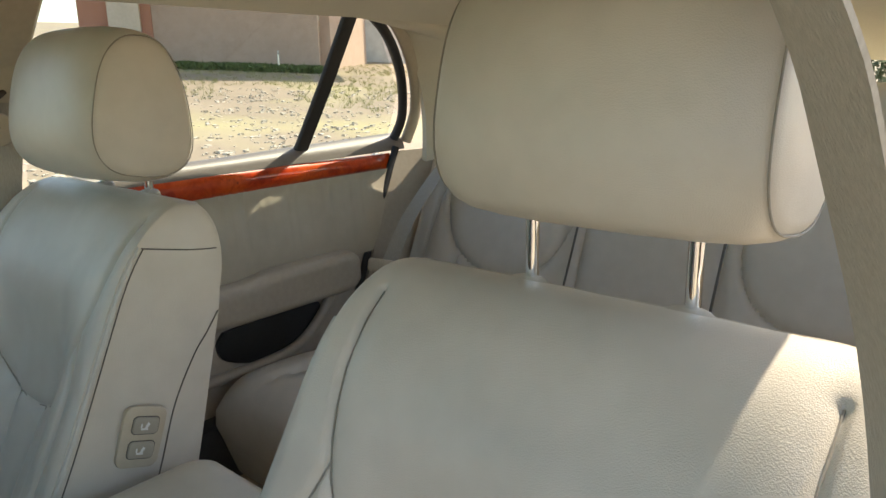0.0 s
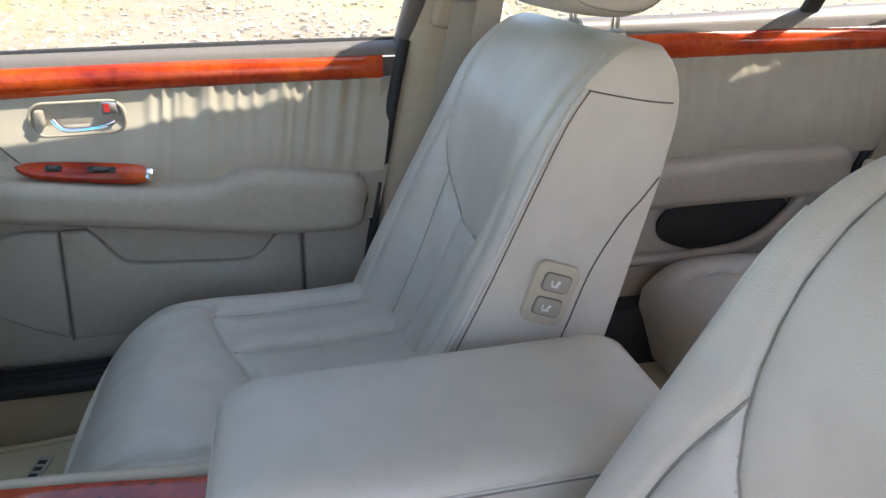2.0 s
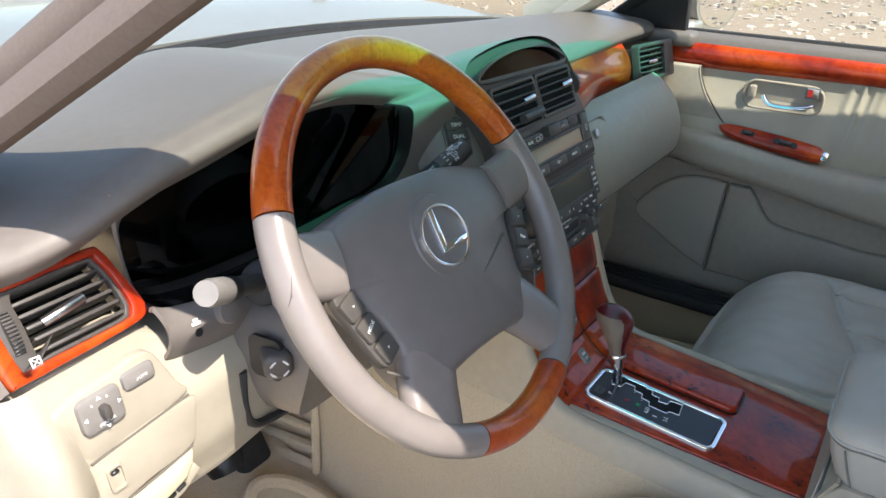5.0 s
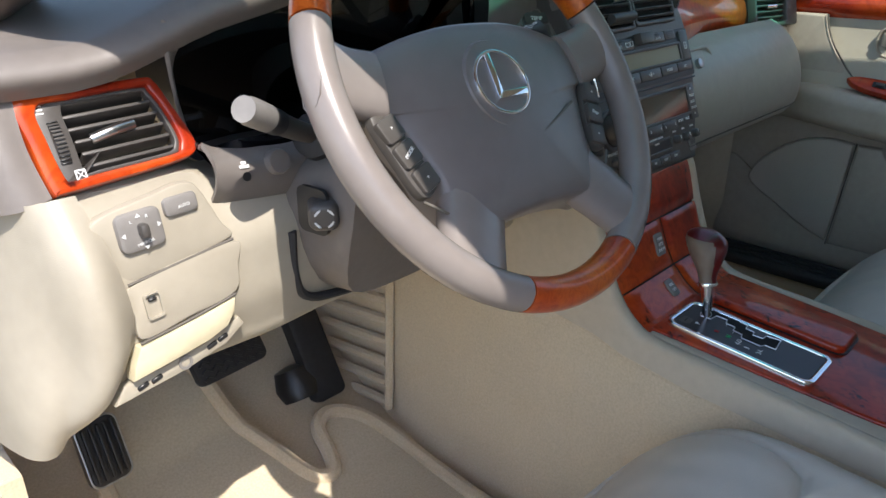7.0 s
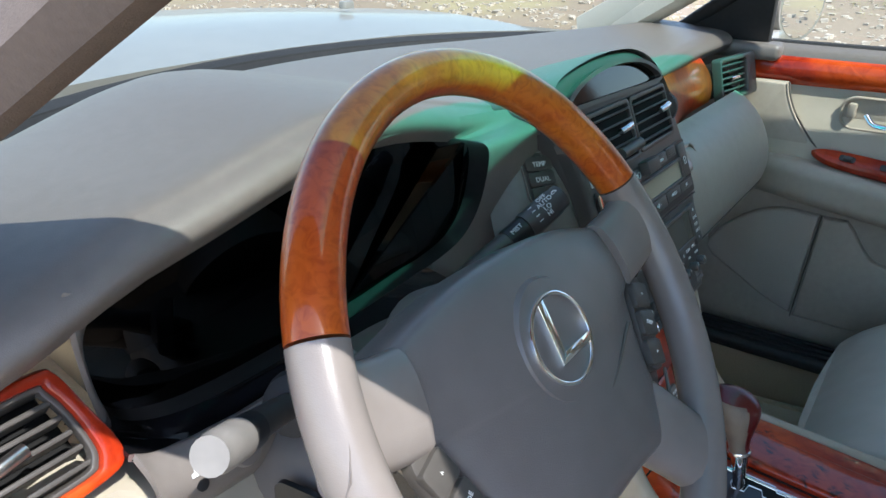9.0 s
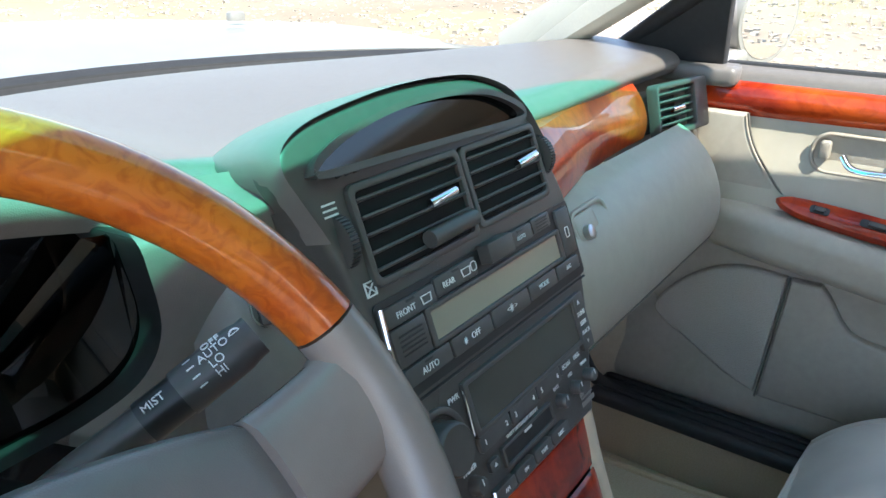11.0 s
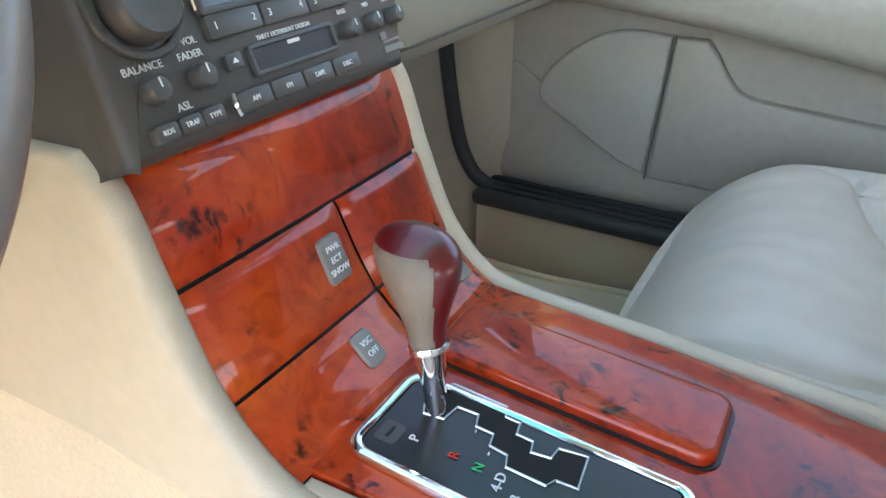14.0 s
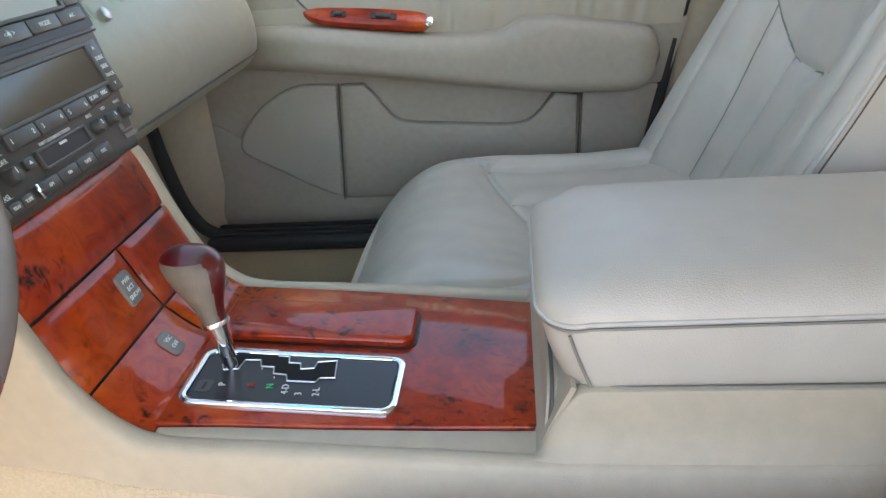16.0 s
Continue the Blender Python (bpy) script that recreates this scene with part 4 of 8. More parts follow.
def headrest_point(a, b, c):
    """a across, b up, c towards the front, from the headrest's middle."""
    r = radians(10)
    return Vector((a + 0.004, -0.836 - math.sin(r) * b + math.cos(r) * c, 1.146 + math.cos(r) * b + math.sin(r) * c))


def cheek(k, j, m):
    """The side outline of the headrest, scaled by k: flat below, rounded to the rear above."""
    t = 2 * math.pi * j / m
    ct, st = math.cos(t), math.sin(t)
    q = (abs(ct) ** 2.7 + abs(st) ** 2.7) ** (-1 / 2.7)
    c, b = ct * q * 0.069, st * q * 0.104
    c *= 1.15 - 0.40 * b / 0.104 if c < 0 else 1.02 - 0.10 * b / 0.104
    return b * k, c * k


def build_headrest():
    rows = []
    for s, k in ((-1, 0.0), (-1, 0.35), (-1.0, 0.78), (-0.985, 0.86), (-0.95, 0.905), (-0.90, 0.94), (-0.8, 0.972), (-0.6, 0.99), (-0.3, 1.0), (0, 1.0), (0.3, 1.0), (0.6, 0.99), (0.8, 0.972), (0.90, 0.94), (0.95, 0.905), (0.985, 0.86), (1.0, 0.78), (1, 0.35), (1, 0.0)):
        row = []
        for j in range(56):
            b, c = cheek(max(k, 0.02), j, 56)
            row.append(headrest_point(0.140 * s + (0.004 * (1 - k) * (1 if s > 0 else -1) if abs(s) == 1 else 0), b, c - 0.012 * abs(s) ** 3 + 0.004 * (1 - s * s)))
        rows.append(row)
    return skin(rows, close_row=True, caps=True)


def front_seat(label):
    seat = thing("front_seat", label, "car seat", "front seats")
    back = part("backrest", build_backrest(), LEATHER, seat)
    part("cushion", build_cushion(), LEATHER, seat)
    for line in BACK_SEAMS:
        part("stitch_line", back_seam(line), LEATHER_SEAM, back)
    cu = [o for o in seat.children if o.name.startswith("cushion")][0]
    for line in CUSHION_SEAMS[1:]:
        part("stitch_line", tube([Vector((x, y, cushion_top(x, y) - 0.0130)) for x, y in line if y < -0.14], 0.0010, 6), LEATHER_SEAM, cu)
    hr = part("headrest", build_headrest(), LEATHER, seat)
    for s in (-1, 1):
        loop = []
        for j in range(56):
            b, c = cheek(0.885, j, 56)
            loop.append(headrest_point(s * 0.1372, b, c - 0.0115))
        part("seam", tube(loop, 0.0009, 6, closed=True), LEATHER_SEAM, hr, "piped seam")
        part("piping", tube(side_line(-0.03, 0.50, 0.02, 0.03, s, 24), 0.0032, 8), PIPING, back, "pale leather piping")
        part("seam", tube(side_line(-0.03, 0.50, 0.06, 0.07, s, 24), 0.0008, 6), SEAM, back)
        part("seam", tube(side_line(0.02, 0.32, 0.62, 0.69, s, 4) + side_line(0.385, 0.45, 0.79, 0.98, s, 2), 0.0010, 6, n=48), SEAM, back)
        w, front, dep = back_section(0.5)
        part("seam", tube(side_line(0.50, 0.53, 0.05, 0.9, s, 14, 0.0), 0.0010, 6), SEAM, back)
    for x in (-0.072, 0.072):
        p0, p1 = Vector((x, -0.874, 1.0)), Vector((x, -0.876, 1.10))
        part("headrest_post", tube([p0, p1], 0.0062, 16), CHROME, seat, "polished chrome headrest post")
        part("post_guide", lathe([(0.024, -0.03), (0.025, 0.004), (0.0235, 0.010), (0.019, 0.0135), (0.007, 0.014)], 28, Matrix.Translation((x, -0.872, 1.013)) @ pose(0, 0, 0, -16) @ Matrix.Diagonal((0.92, 0.66, 0.62, 1))), LEATHER, seat)
    part("base", block((0.42, 0.44, 0.1), 0.02, 2, pose(0, -0.42, 0.32)), RUBBER, seat)
    part("side_shield", block((0.03, 0.46, 0.09), 0.012, 3, pose(-0.25, -0.42, 0.385)), CREAM, seat)
    return seat


passenger_seat = front_seat("grey-beige leather passenger seat with channelled inserts and raised headrest")
driver_seat = copy_thing(passenger_seat, pose(-0.422, -0.008, -0.020))
for o in driver_seat.children:
    if o.name.startswith("headrest") and not o.name.startswith("headrest_post"):
        o.location += Vector((0, -0.045, 0.038))
    if o.name.startswith(("headrest_post", "post_guide")):
        o.location += Vector((0, 0.004, 0.004)) if o.name.startswith("headrest_post") else Vector((0, 0.012, 0.007))
    if o.name.startswith("backrest"):
        o.location += Vector((0, 0, 0.006))
    if o.name.startswith("cushion"):
        o.location += Vector((0.014, 0.014, 0.040))
driver_seat["label"] = "grey-beige leather driver seat with a smooth worn upper panel"
passenger_seat.location = (0.390, 0, 0)
# seat adjuster on the inner side of the passenger backrest
SW = basis((0.1415 - 0.390, -0.7355, 0.749), (0, -0.94, -0.34), (0, -0.33, 0.944))
sw = part("switch_panel", prism(round_rect(0.056, 0.078, 0.012), 0.006, 0.002, 2, SW), VINYL, passenger_seat, "beige seat adjuster panel with two rocker buttons")
for k in (-1, 1):
    b = part("button", prism(round_rect(0.033, 0.021, 0.005), 0.004, 0.0015, 2, SW @ pose(0.001, k * 0.0155, 0.005)), CREAM, sw)
    part("button_gap", ring(round_rect(0.0355, 0.0235, 0.006), round_rect(0.033, 0.021, 0.005), 0.0008, SW @ pose(0.001, k * 0.0155, 0.0058)), SEAM, sw)
    part("icon", join(block((0.0035, 0.008, 0.0004), 0, 1, SW @ pose(0.002, k * 0.0155, 0.0092, 0, 0, -25)), block((0.009, 0.0025, 0.0004), 0, 1, SW @ pose(-0.001, k * 0.0155 - 0.004, 0.0092)), block((0.0018, 0.005, 0.0004), 0, 1, SW @ pose(-0.0055, k * 0.0155, 0.0092))), INK, b)

for x, y, z, lab in ((-0.147, -0.565, 0.515, "beige belt buckle with a red release button beside the driver seat"), (0.135, -0.60, 0.53, "beige belt buckle beside the passenger seat")):
    bk = thing("belt_buckle", lab, "seat belt buckle", "belt buckles")
    m = pose(x, y, z, -20, 6, 0)
    part("housing", block((0.03, 0.055, 0.09), 0.008, 3, m), VINYL, bk)
    part("release", block((0.022, 0.03, 0.012), 0.003, 2, m @ pose(0, 0.008, 0.045)), material("red_release", (0.55, 0.01, 0.03), 0.35), bk, "red release button")
# belt anchor on the outer side of the passenger cushion
anchor = thing("belt_anchor", "dark belt anchor beside the passenger cushion", "seat belt part")
part("tab", block((0.02, 0.05, 0.025), 0.006, 2, pose(0.60, -0.60, 0.575, 0, 0, 20)), RUBBER, anchor)


def webbing(line, wide, across, n=30):
    """A flat strap along a line."""
    p = spline(line, n)
    rows = []
    for i, q in enumerate(p):
        d = (p[min(i + 1, n - 1)] - p[max(i - 1, 0)]).normalized()
        a = Vector(across)
        a = (a - d * a.dot(d)).normalized() * wide / 2
        t = d.cross(a).normalized() * 0.0009
        rows.append([q - a - t, q + a - t, q + a + t, q - a + t])
    return skin(rows, close_row=True, caps=True)


belt = thing("seat_belt", "beige seat belt hanging from an adjuster on the pillar", "seat belt", "front seat belts")
part("webbing", webbing([(0.672, -0.776, 1.10), (0.698, -0.765, 1.0), (0.715, -0.735, 0.85), (0.72, -0.70, 0.65), (0.72, -0.66, 0.45)], 0.047, (0, 1, -0.1)), WEB, belt)
part("webbing", webbing([(0.668, -0.80, 1.165), (0.67, -0.815, 1.1), (0.69, -0.80, 0.95), (0.715, -0.78, 0.7), (0.72, -0.74, 0.42)], 0.047, (0, 1, -0.1)), WEB, belt)
part("slot_cover", block((0.05, 0.11, 0.30), 0.014, 3, pose(0.698, -0.79, 1.13, 9, -18, 0)), VINYL, belt, "beige height adjuster cover")
BG = basis((0.660, -0.774, 1.104), (0, -1, -0.03), (-0.25, 0, 0.97))
bg = part("guide", prism(round_rect(0.086, 0.054, 0.015, 6), 0.012, 0.005, 3, BG), VINYL, belt, "beige rounded belt guide with two slots")
for v, w in ((0.007, 0.054), (-0.008, 0.050)):
    part("guide_slot", block((w, 0.0045, 0.004), 0.0018, 2, BG @ pose(-0.002, v, 0.0115, 0, 0, -3)), SEAM, bg)
part("guide_web", webbing([BG @ Vector(p) for p in ((0.004, 0.050, -0.004), (0.004, 0.030, 0.004), (0.002, 0.008, 0.008))], 0.047, (0, 1, 0), 8), WEB, belt)
part("anchor_hook", tube([(0.668, -0.742, 1.188), (0.660, -0.748, 1.168), (0.657, -0.768, 1.156), (0.657, -0.796, 1.152), (0.662, -0.818, 1.164)], lambda f: 0.009 - 0.003 * f, 10, n=20, squash=0.6), material("brown_hook", (0.06, 0.042, 0.03), 0.5), belt, "dark brown belt hook")
tongue = part("tongue", block((0.008, 0.030, 0.040), 0.004, 2, pose(0.672, -0.764, 1.055, 6, -12, 0)), SATIN, belt, "metal latch tongue")
part("tongue_hole", block((0.004, 0.015, 0.014), 0.002, 2, pose(0.668, -0.763, 1.050, 6, -12, 0)), BLACK, tongue)
dbelt = thing("seat_belt", "beige seat belt hanging beside the driver seat", "seat belt", "front seat belts")
part("webbing", webbing([(-0.60, -0.56, 1.30), (-0.632, -0.595, 1.215), (-0.643, -0.625, 1.165), (-0.652, -0.70, 1.05), (-0.665, -0.73, 0.9), (-0.69, -0.71, 0.65), (-0.70, -0.67, 0.4)], 0.040, (0.55, -0.8, -0.2)), WEB, dbelt)
part("guide", block((0.03, 0.085, 0.06), 0.012, 3, pose(-0.61, -0.565, 1.30, 30, 20, 0)), VINYL, dbelt)

# ---- rear seat ----
REAR_SEAMS = [smooth_line(l) for l in (
    [(0.575, 0.44), (0.57, 0.36), (0.53, 0.27), (0.44, 0.21), (0.33, 0.20), (0.24, 0.25), (0.20, 0.34), (0.195, 0.44)],
    [(0.50, 0.235), (0.53, 0.1), (0.535, -0.05)], [(0.30, 0.21), (0.30, 0.1), (0.30, -0.05)], [(0.40, 0.2), (0.40, 0.1), (0.40, -0.05)],
    [(0.165, 0.46), (0.16, 0.2), (0.155, -0.05)], [(0.60, 0.4), (0.62, 0.2), (0.62, -0.05)])]


def rear_point(x, h, d):
    r = radians(24)
    return Vector((x, -1.665 - math.sin(r) * h + math.cos(r) * d, 0.50 + math.cos(r) * h + math.sin(r) * d))


def build_rear_back():
    rows = []
    nh, nx = 80, 240
    for i in range(nh + 1):
        h = -0.05 + 0.60 * i / nh
        row = []
        seams = groove_field([abs(-0.68 + 1.36 * j / nx) for j in range(nx + 1)], [h], REAR_SEAMS, ((0.010, 0.006), (0.008, 0.025)))[:, 0]
        for j in range(nx + 1):
            x = -0.68 + 1.36 * j / nx
            a = abs(x)
            d = 0.0 - 0.02 * (1 - step(0.16, 0.24, a)) - 0.03 * step(0.60, 0.68, a) - 0.11 * max(0.0, (h - 0.42) / 0.13) ** 2.4
            d -= seams[j]
            row.append(rear_point(x, h, d))
        rows.append(row)
    rows.append([rear_point(-0.68 + 1.36 * j / nx, 0.50, -0.22) for j in range(nx + 1)])
    return skin(rows)


def build_rear_cushion():
    rows = []
    for i in range(41):
        y = -1.155 - 0.58 * i / 40
        row = []
        for j in range(101):
            x = -0.70 + 1.40 * j / 100
            a = abs(x)
            z = 0.535 - 0.02 * step(-1.3, -1.6, y) - 0.06 * max(0.0, (y + 1.26) / 0.105) ** 2.2 - 0.03 * max(0.0, (a - 0.6) / 0.1) ** 2
            for line in ([(0.0, -1.33), (0.3, -1.36), (0.56, -1.33), (0.6, -1.2)], [(0.56, -1.33), (0.58, -1.75)], [(0.18, -1.35), (0.18, -1.75)], [(0.38, -1.36), (0.38, -1.75)]):
                q = near_line(a, y, line)
                z -= 0.006 * math.exp(-(q / 0.006) ** 2) + 0.007 * math.exp(-(q / 0.025) ** 2)
            row.append((x, y, z))
        rows.append(row)
    rows.insert(0, [(x, -1.15, 0.40) for x, _, _ in rows[0]])
    rows.insert(0, [(x, -1.19, 0.28) for x, _, _ in rows[0]])
    return skin(rows)


rs = thing("rear_seat", "grey-beige leather rear bench with rounded shield panels", "car seat")
part("cushion", build_rear_cushion(), LEATHER, rs)
part("backrest", build_rear_back(), LEATHER, rs)
for x in (-0.17, 0.17):
    part("armrest_split", tube([rear_point(x, h, -0.006) for h in (0.0, 0.2, 0.4)], 0.003, 6), SEAM, rs)
for x in (-0.4, 0.4):
    part("headrest", join(block((0.26, 0.10, 0.15), 0.045, 5, pose(x, -1.97, 1.06, 15))), LEATHER, rs)
rb = thing("seat_belt", "beige rear seat belt with buckle tongue over the bench", "seat belt")
part("webbing", webbing([(0.50, -1.95, 1.10), (0.545, -1.86, 1.0), (0.60, -1.72, 0.83), (0.635, -1.66, 0.70), (0.66, -1.62, 0.58)], 0.047, (0.9, 0.2, -0.3)), WEB, rb)
tg = part("tongue_holder", block((0.075, 0.022, 0.035), 0.008, 3, pose(0.645, -1.632, 0.685, 15, 0, 12)), VINYL, rb)
part("tongue", ring(round_rect(0.03, 0.04, 0.006), round_rect(0.017, 0.022, 0.004), 0.003, pose(0.65, -1.625, 0.645, 105, 0, 12)), SATIN, tg)


# ---- doors on the passenger side ----
def ruffle(y, z, centres, z_top, z_fade):
    """Soft gathers that hang from the upper edge of the padded panel."""
    f = max(0.0, min(1.0, (z - z_fade) / (z_top - z_fade)))
    d = 0.0
    for c, w, a in centres:
        d += a * math.exp(-((y - c - 0.03 * (z_top - z)) / w) ** 2) * (0.25 + 0.75 * f)
    return d


def gathers(seed, y0, y1, n, a):
    rng = random.Random(seed)
    return [(y0 + (y1 - y0) * (i + rng.uniform(0.2, 0.8)) / n, rng.uniform(0.005, 0.011), a * rng.uniform(0.5, 1.2)) for i in range(n)]


FRONT_GATHERS = gathers(5, -0.60, -0.21, 17, 0.0085)


def upper_x(y, z):
    """The padded panel between wood strip and armrest leans in towards its foot."""
    return 0.758 - 0.034 * step(0.91, 0.76, z) - ruffle(y, z, FRONT_GATHERS, 0.90, 0.76) * (1 - step(-0.24, -0.19, y))


pd = thing("passenger_door", "closed beige front passenger door with burl wood strip and armrest", "car door")
NY, NZ = 260, 36
part("padded_panel", skin([[(upper_x(0.14 - 0.79 * i / NY, 0.905 - 0.165 * j / NZ), 0.14 - (0.79 - 0.03 * j / NZ) * i / NY, 0.905 - 0.165 * j / NZ) for j in range(NZ + 1)] for i in range(NY + 1)]), DOOR_LEATHER_SHADE, pd, "gathered leather door insert")
part("window_sill", sheet([[(0.80, y, 0.960), (0.782, y, 0.968), (0.764, y, 0.960), (0.756, y, 0.945)] for y in (0.16, -0.1, -0.35, -0.67)], 24, 12, 0.006), TAUPE, pd, "grey vinyl window sill")


def wood_band(y0, y1, z0, z1, x, n=60):
    """A rounded strip of veneer with a tapered rear end; z0 and z1 are functions of y."""
    rows = []
    for i in range(n + 1):
        y = y0 + (y1 - y0) * i / n
        a, b = z0(y), z1(y)
        e = min(1.0, (n - i) / (n * 0.06) + 0.05)
        row = [(x + 0.010, y, a)]
        for j in range(9):
            f = j / 8
            row.append((x - 0.012 * math.sin(math.pi * f) ** 0.6 * e, y, a + (b - a) * f))
        row.append((x + 0.010, y, b))
        rows.append(row)
    return skin(rows, close_row=True, caps=True)


part("wood_strip", wood_band(0.135, -0.632, lambda y: 0.898 + 0.006 * step(0.1, -0.3, y), lambda y: 0.948 - 0.004 * step(-0.3, -0.63, y), 0.757), STRIP_WOOD, pd, "lacquered red burl wood strip")


def build_arm():
    """The long armrest: swelling towards the front, padded and rounded at its rear end."""
    rows = []
    for i in range(61):
        y = 0.17 - 0.757 * i / 60
        top = 0.775 - 0.030 * step(0.05, -0.28, y) + 0.021 * step(-0.315, -0.37, y) - 0.022 * step(-0.38, -0.58, y)
        bot = 0.700 - 0.060 * step(0.08, -0.5, y)
        inn = 0.675 + 0.045 * step(-0.03, 0.17, y) + 0.012 * step(-0.30, -0.34, y) * 0 - 0.004 * step(-0.32, -0.4, y)
        end = max(0.0, (-0.53 - y) / 0.057)
        k = math.sqrt(max(0.0, 1 - min(1.0, end) ** 2.4))
        mid = (top + bot) / 2
        top, bot, inn = mid + (top - mid) * (0.35 + 0.65 * k), mid + (bot - mid) * (0.35 + 0.65 * k), 0.74 + (inn - 0.74) * (0.3 + 0.7 * k)
        r = 0.026
        row = [(0.752, y, top + 0.004), (0.735, y, top + 0.001), (inn + 0.03, y, top)]
        for j in range(9):
            a = math.pi / 2 * j / 8
            row.append((inn + r * (1 - math.sin(a)), y, top - r * (1 - math.cos(a))))
        for j in range(9):
            a = math.pi / 2 * j / 8
            row.append((inn + 0.03 * (1 - math.cos(a)), y, bot + 0.026 - 0.026 * math.sin(a)))
        row.append((0.745, y, bot + 0.004))
        rows.append(row)
    return skin(rows, close_row=True, caps=True)


part("arm_rest", build_arm(), DOOR_VINYL_SHADE, pd, "padded vinyl armrest")
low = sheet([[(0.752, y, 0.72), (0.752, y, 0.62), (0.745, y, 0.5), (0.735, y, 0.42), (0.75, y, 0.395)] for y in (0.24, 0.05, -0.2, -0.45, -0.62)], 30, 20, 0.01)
part("lower_panel", low, DOOR_VINYL_SHADE, pd)
PLANE = Matrix(((0, 0, -1, 0.750), (1, 0, 0, 0), (0, 1, 0, 0), (0, 0, 0, 1)))
pocket = [(-0.027, 0.452), (-0.043, 0.665)] + smooth_line([(-0.085, 0.665), (-0.10, 0.648), (-0.125, 0.612), (-0.155, 0.594), (-0.25, 0.586), (-0.345, 0.580), (-0.38, 0.592), (-0.405, 0.62), (-0.418, 0.635)], 24) + [(-0.457, 0.628), (-0.452, 0.452)]
part("map_pocket", prism(pocket, 0.016, 0.005, 3, PLANE), DOOR_VINYL_SHADE, pd, "open map pocket")
part("rear_panel", prism([(-0.459, 0.452), (-0.464, 0.64), (-0.60, 0.64), (-0.555, 0.42), (-0.455, 0.42)], 0.010, 0.004, 2, PLANE), DOOR_VINYL_SHADE, pd)
part("rear_panel", prism([(-0.535, 0.640), (-0.535, 0.748), (-0.634, 0.748), (-0.606, 0.640)], 0.012, 0.004, 2, PLANE), DOOR_VINYL_SHADE, pd)
for line in ([(-0.024, 0.45), (-0.041, 0.668)], [(-0.4545, 0.45), (-0.4605, 0.64)]):
    part("panel_gap", tube([(0.7365, y, z) for y, z in line], 0.0013, 6), SEAM, pd)
spk = smooth_line([(-0.036, 0.665), (0.02, 0.668), (0.07, 0.655), (0.12, 0.62), (0.155, 0.575), (0.15, 0.545), (0.09, 0.51), (0.03, 0.475), (-0.021, 0.455)], 30)
part("speaker_cover", prism(spk, 0.014, 0.006, 3, PLANE), material("speaker_weave", (0.50, 0.45, 0.375), 0.7, color2=(0.42, 0.375, 0.31), grain=500, bump=1.0, bump_scale=600, cells=True), pd, "woven speaker cover")
part("kick_bolster", prism(smooth_line([(-0.075, 0.415), (-0.03, 0.47), (0.05, 0.50), (0.14, 0.56), (0.21, 0.60), (0.235, 0.52), (0.22, 0.43), (0.10, 0.405)], 40), 0.004, 0.002, 2, PLANE), DOOR_VINYL_SHADE, pd)
# vinyl sweep from the dash end round the front of the gathered insert
sweep = smooth_line([(0.062, 0.905), (0.057, 0.884), (0.044, 0.855), (0.022, 0.824), (-0.006, 0.793), (-0.05, 0.772), (-0.094, 0.758), (-0.15, 0.749), (-0.21, 0.742)], 30)
part("front_sweep", prism([(y, z) for y, z in sweep] + [(-0.21, 0.72), (0.16, 0.72), (0.16, 0.905)], 0.016, 0.006, 3, PLANE @ pose(0, 0, 0.004)), DOOR_VINYL_SHADE, pd)
part("sweep_gap", tube([(0.7305, y - 0.0035, z + 0.0015) for y, z in sweep], 0.0018, 6), SEAM, pd)
# inner handle
hb = round_rect(0.156, 0.060, 0.026, 8, -0.108, 0.863)
bez = part("handle_bezel", ring(hb, round_rect(0.146, 0.050, 0.022, 8, -0.108, 0.863), 0.007, PLANE @ pose(0, 0, 0.003), 0.003), DOOR_VINYL_SHADE, pd)
part("handle_cup", prism(round_rect(0.147, 0.051, 0.022, 8, -0.108, 0.863), 0.002, 0, 2, PLANE @ pose(0, 0, 0.001)), DOOR_VINYL_SHADE, bez)
part("pull", tube([(0.722, -0.075, 0.866), (0.716, -0.09, 0.852), (0.716, -0.12, 0.850), (0.720, -0.155, 0.853), (0.728, -0.168, 0.858)], lambda f: 0.0065 - 0.002 * f, 10, n=24, squash=0.7), CHROME, bez, "chrome door pull")
part("lock_knob", prism(round_rect(0.014, 0.026, 0.004, cx=-0.050, cy=0.868), 0.014, 0.003, 2, PLANE @ pose(0, 0, 0.005)), DOOR_VINYL_SHADE, bez)
lk = part("lock_slider", prism(round_rect(0.026, 0.022, 0.003, cx=-0.162, cy=0.879), 0.010, 0.002, 2, PLANE @ pose(0, 0, 0.005)), SATIN, bez)
part("red_mark", prism(round_rect(0.009, 0.014, 0.001, cx=-0.158, cy=0.880), 0.001, 0, 2, PLANE @ pose(0, 0, 0.0152)), INK_RED, lk, "red lock mark")
# window switches on a small veneer plate
SWP = basis((0.708, -0.108, 0.779), (0, -1, -0.105), (0.75, 0, 0.66))
plate_outline = smooth_line([(-0.105, 0.004), (-0.08, 0.014), (0.0, 0.018), (0.085, 0.016), (0.102, 0.004), (0.098, -0.012), (0.05, -0.016), (-0.05, -0.014), (-0.09, -0.006), (-0.105, 0.004)], 50)[:-1]
wp_ = part("switch_plate", prism(plate_outline, 0.014, 0.003, 2, SWP @ pose(0, 0, -0.008)), STRIP_WOOD, pd, "small burl wood switch plate")
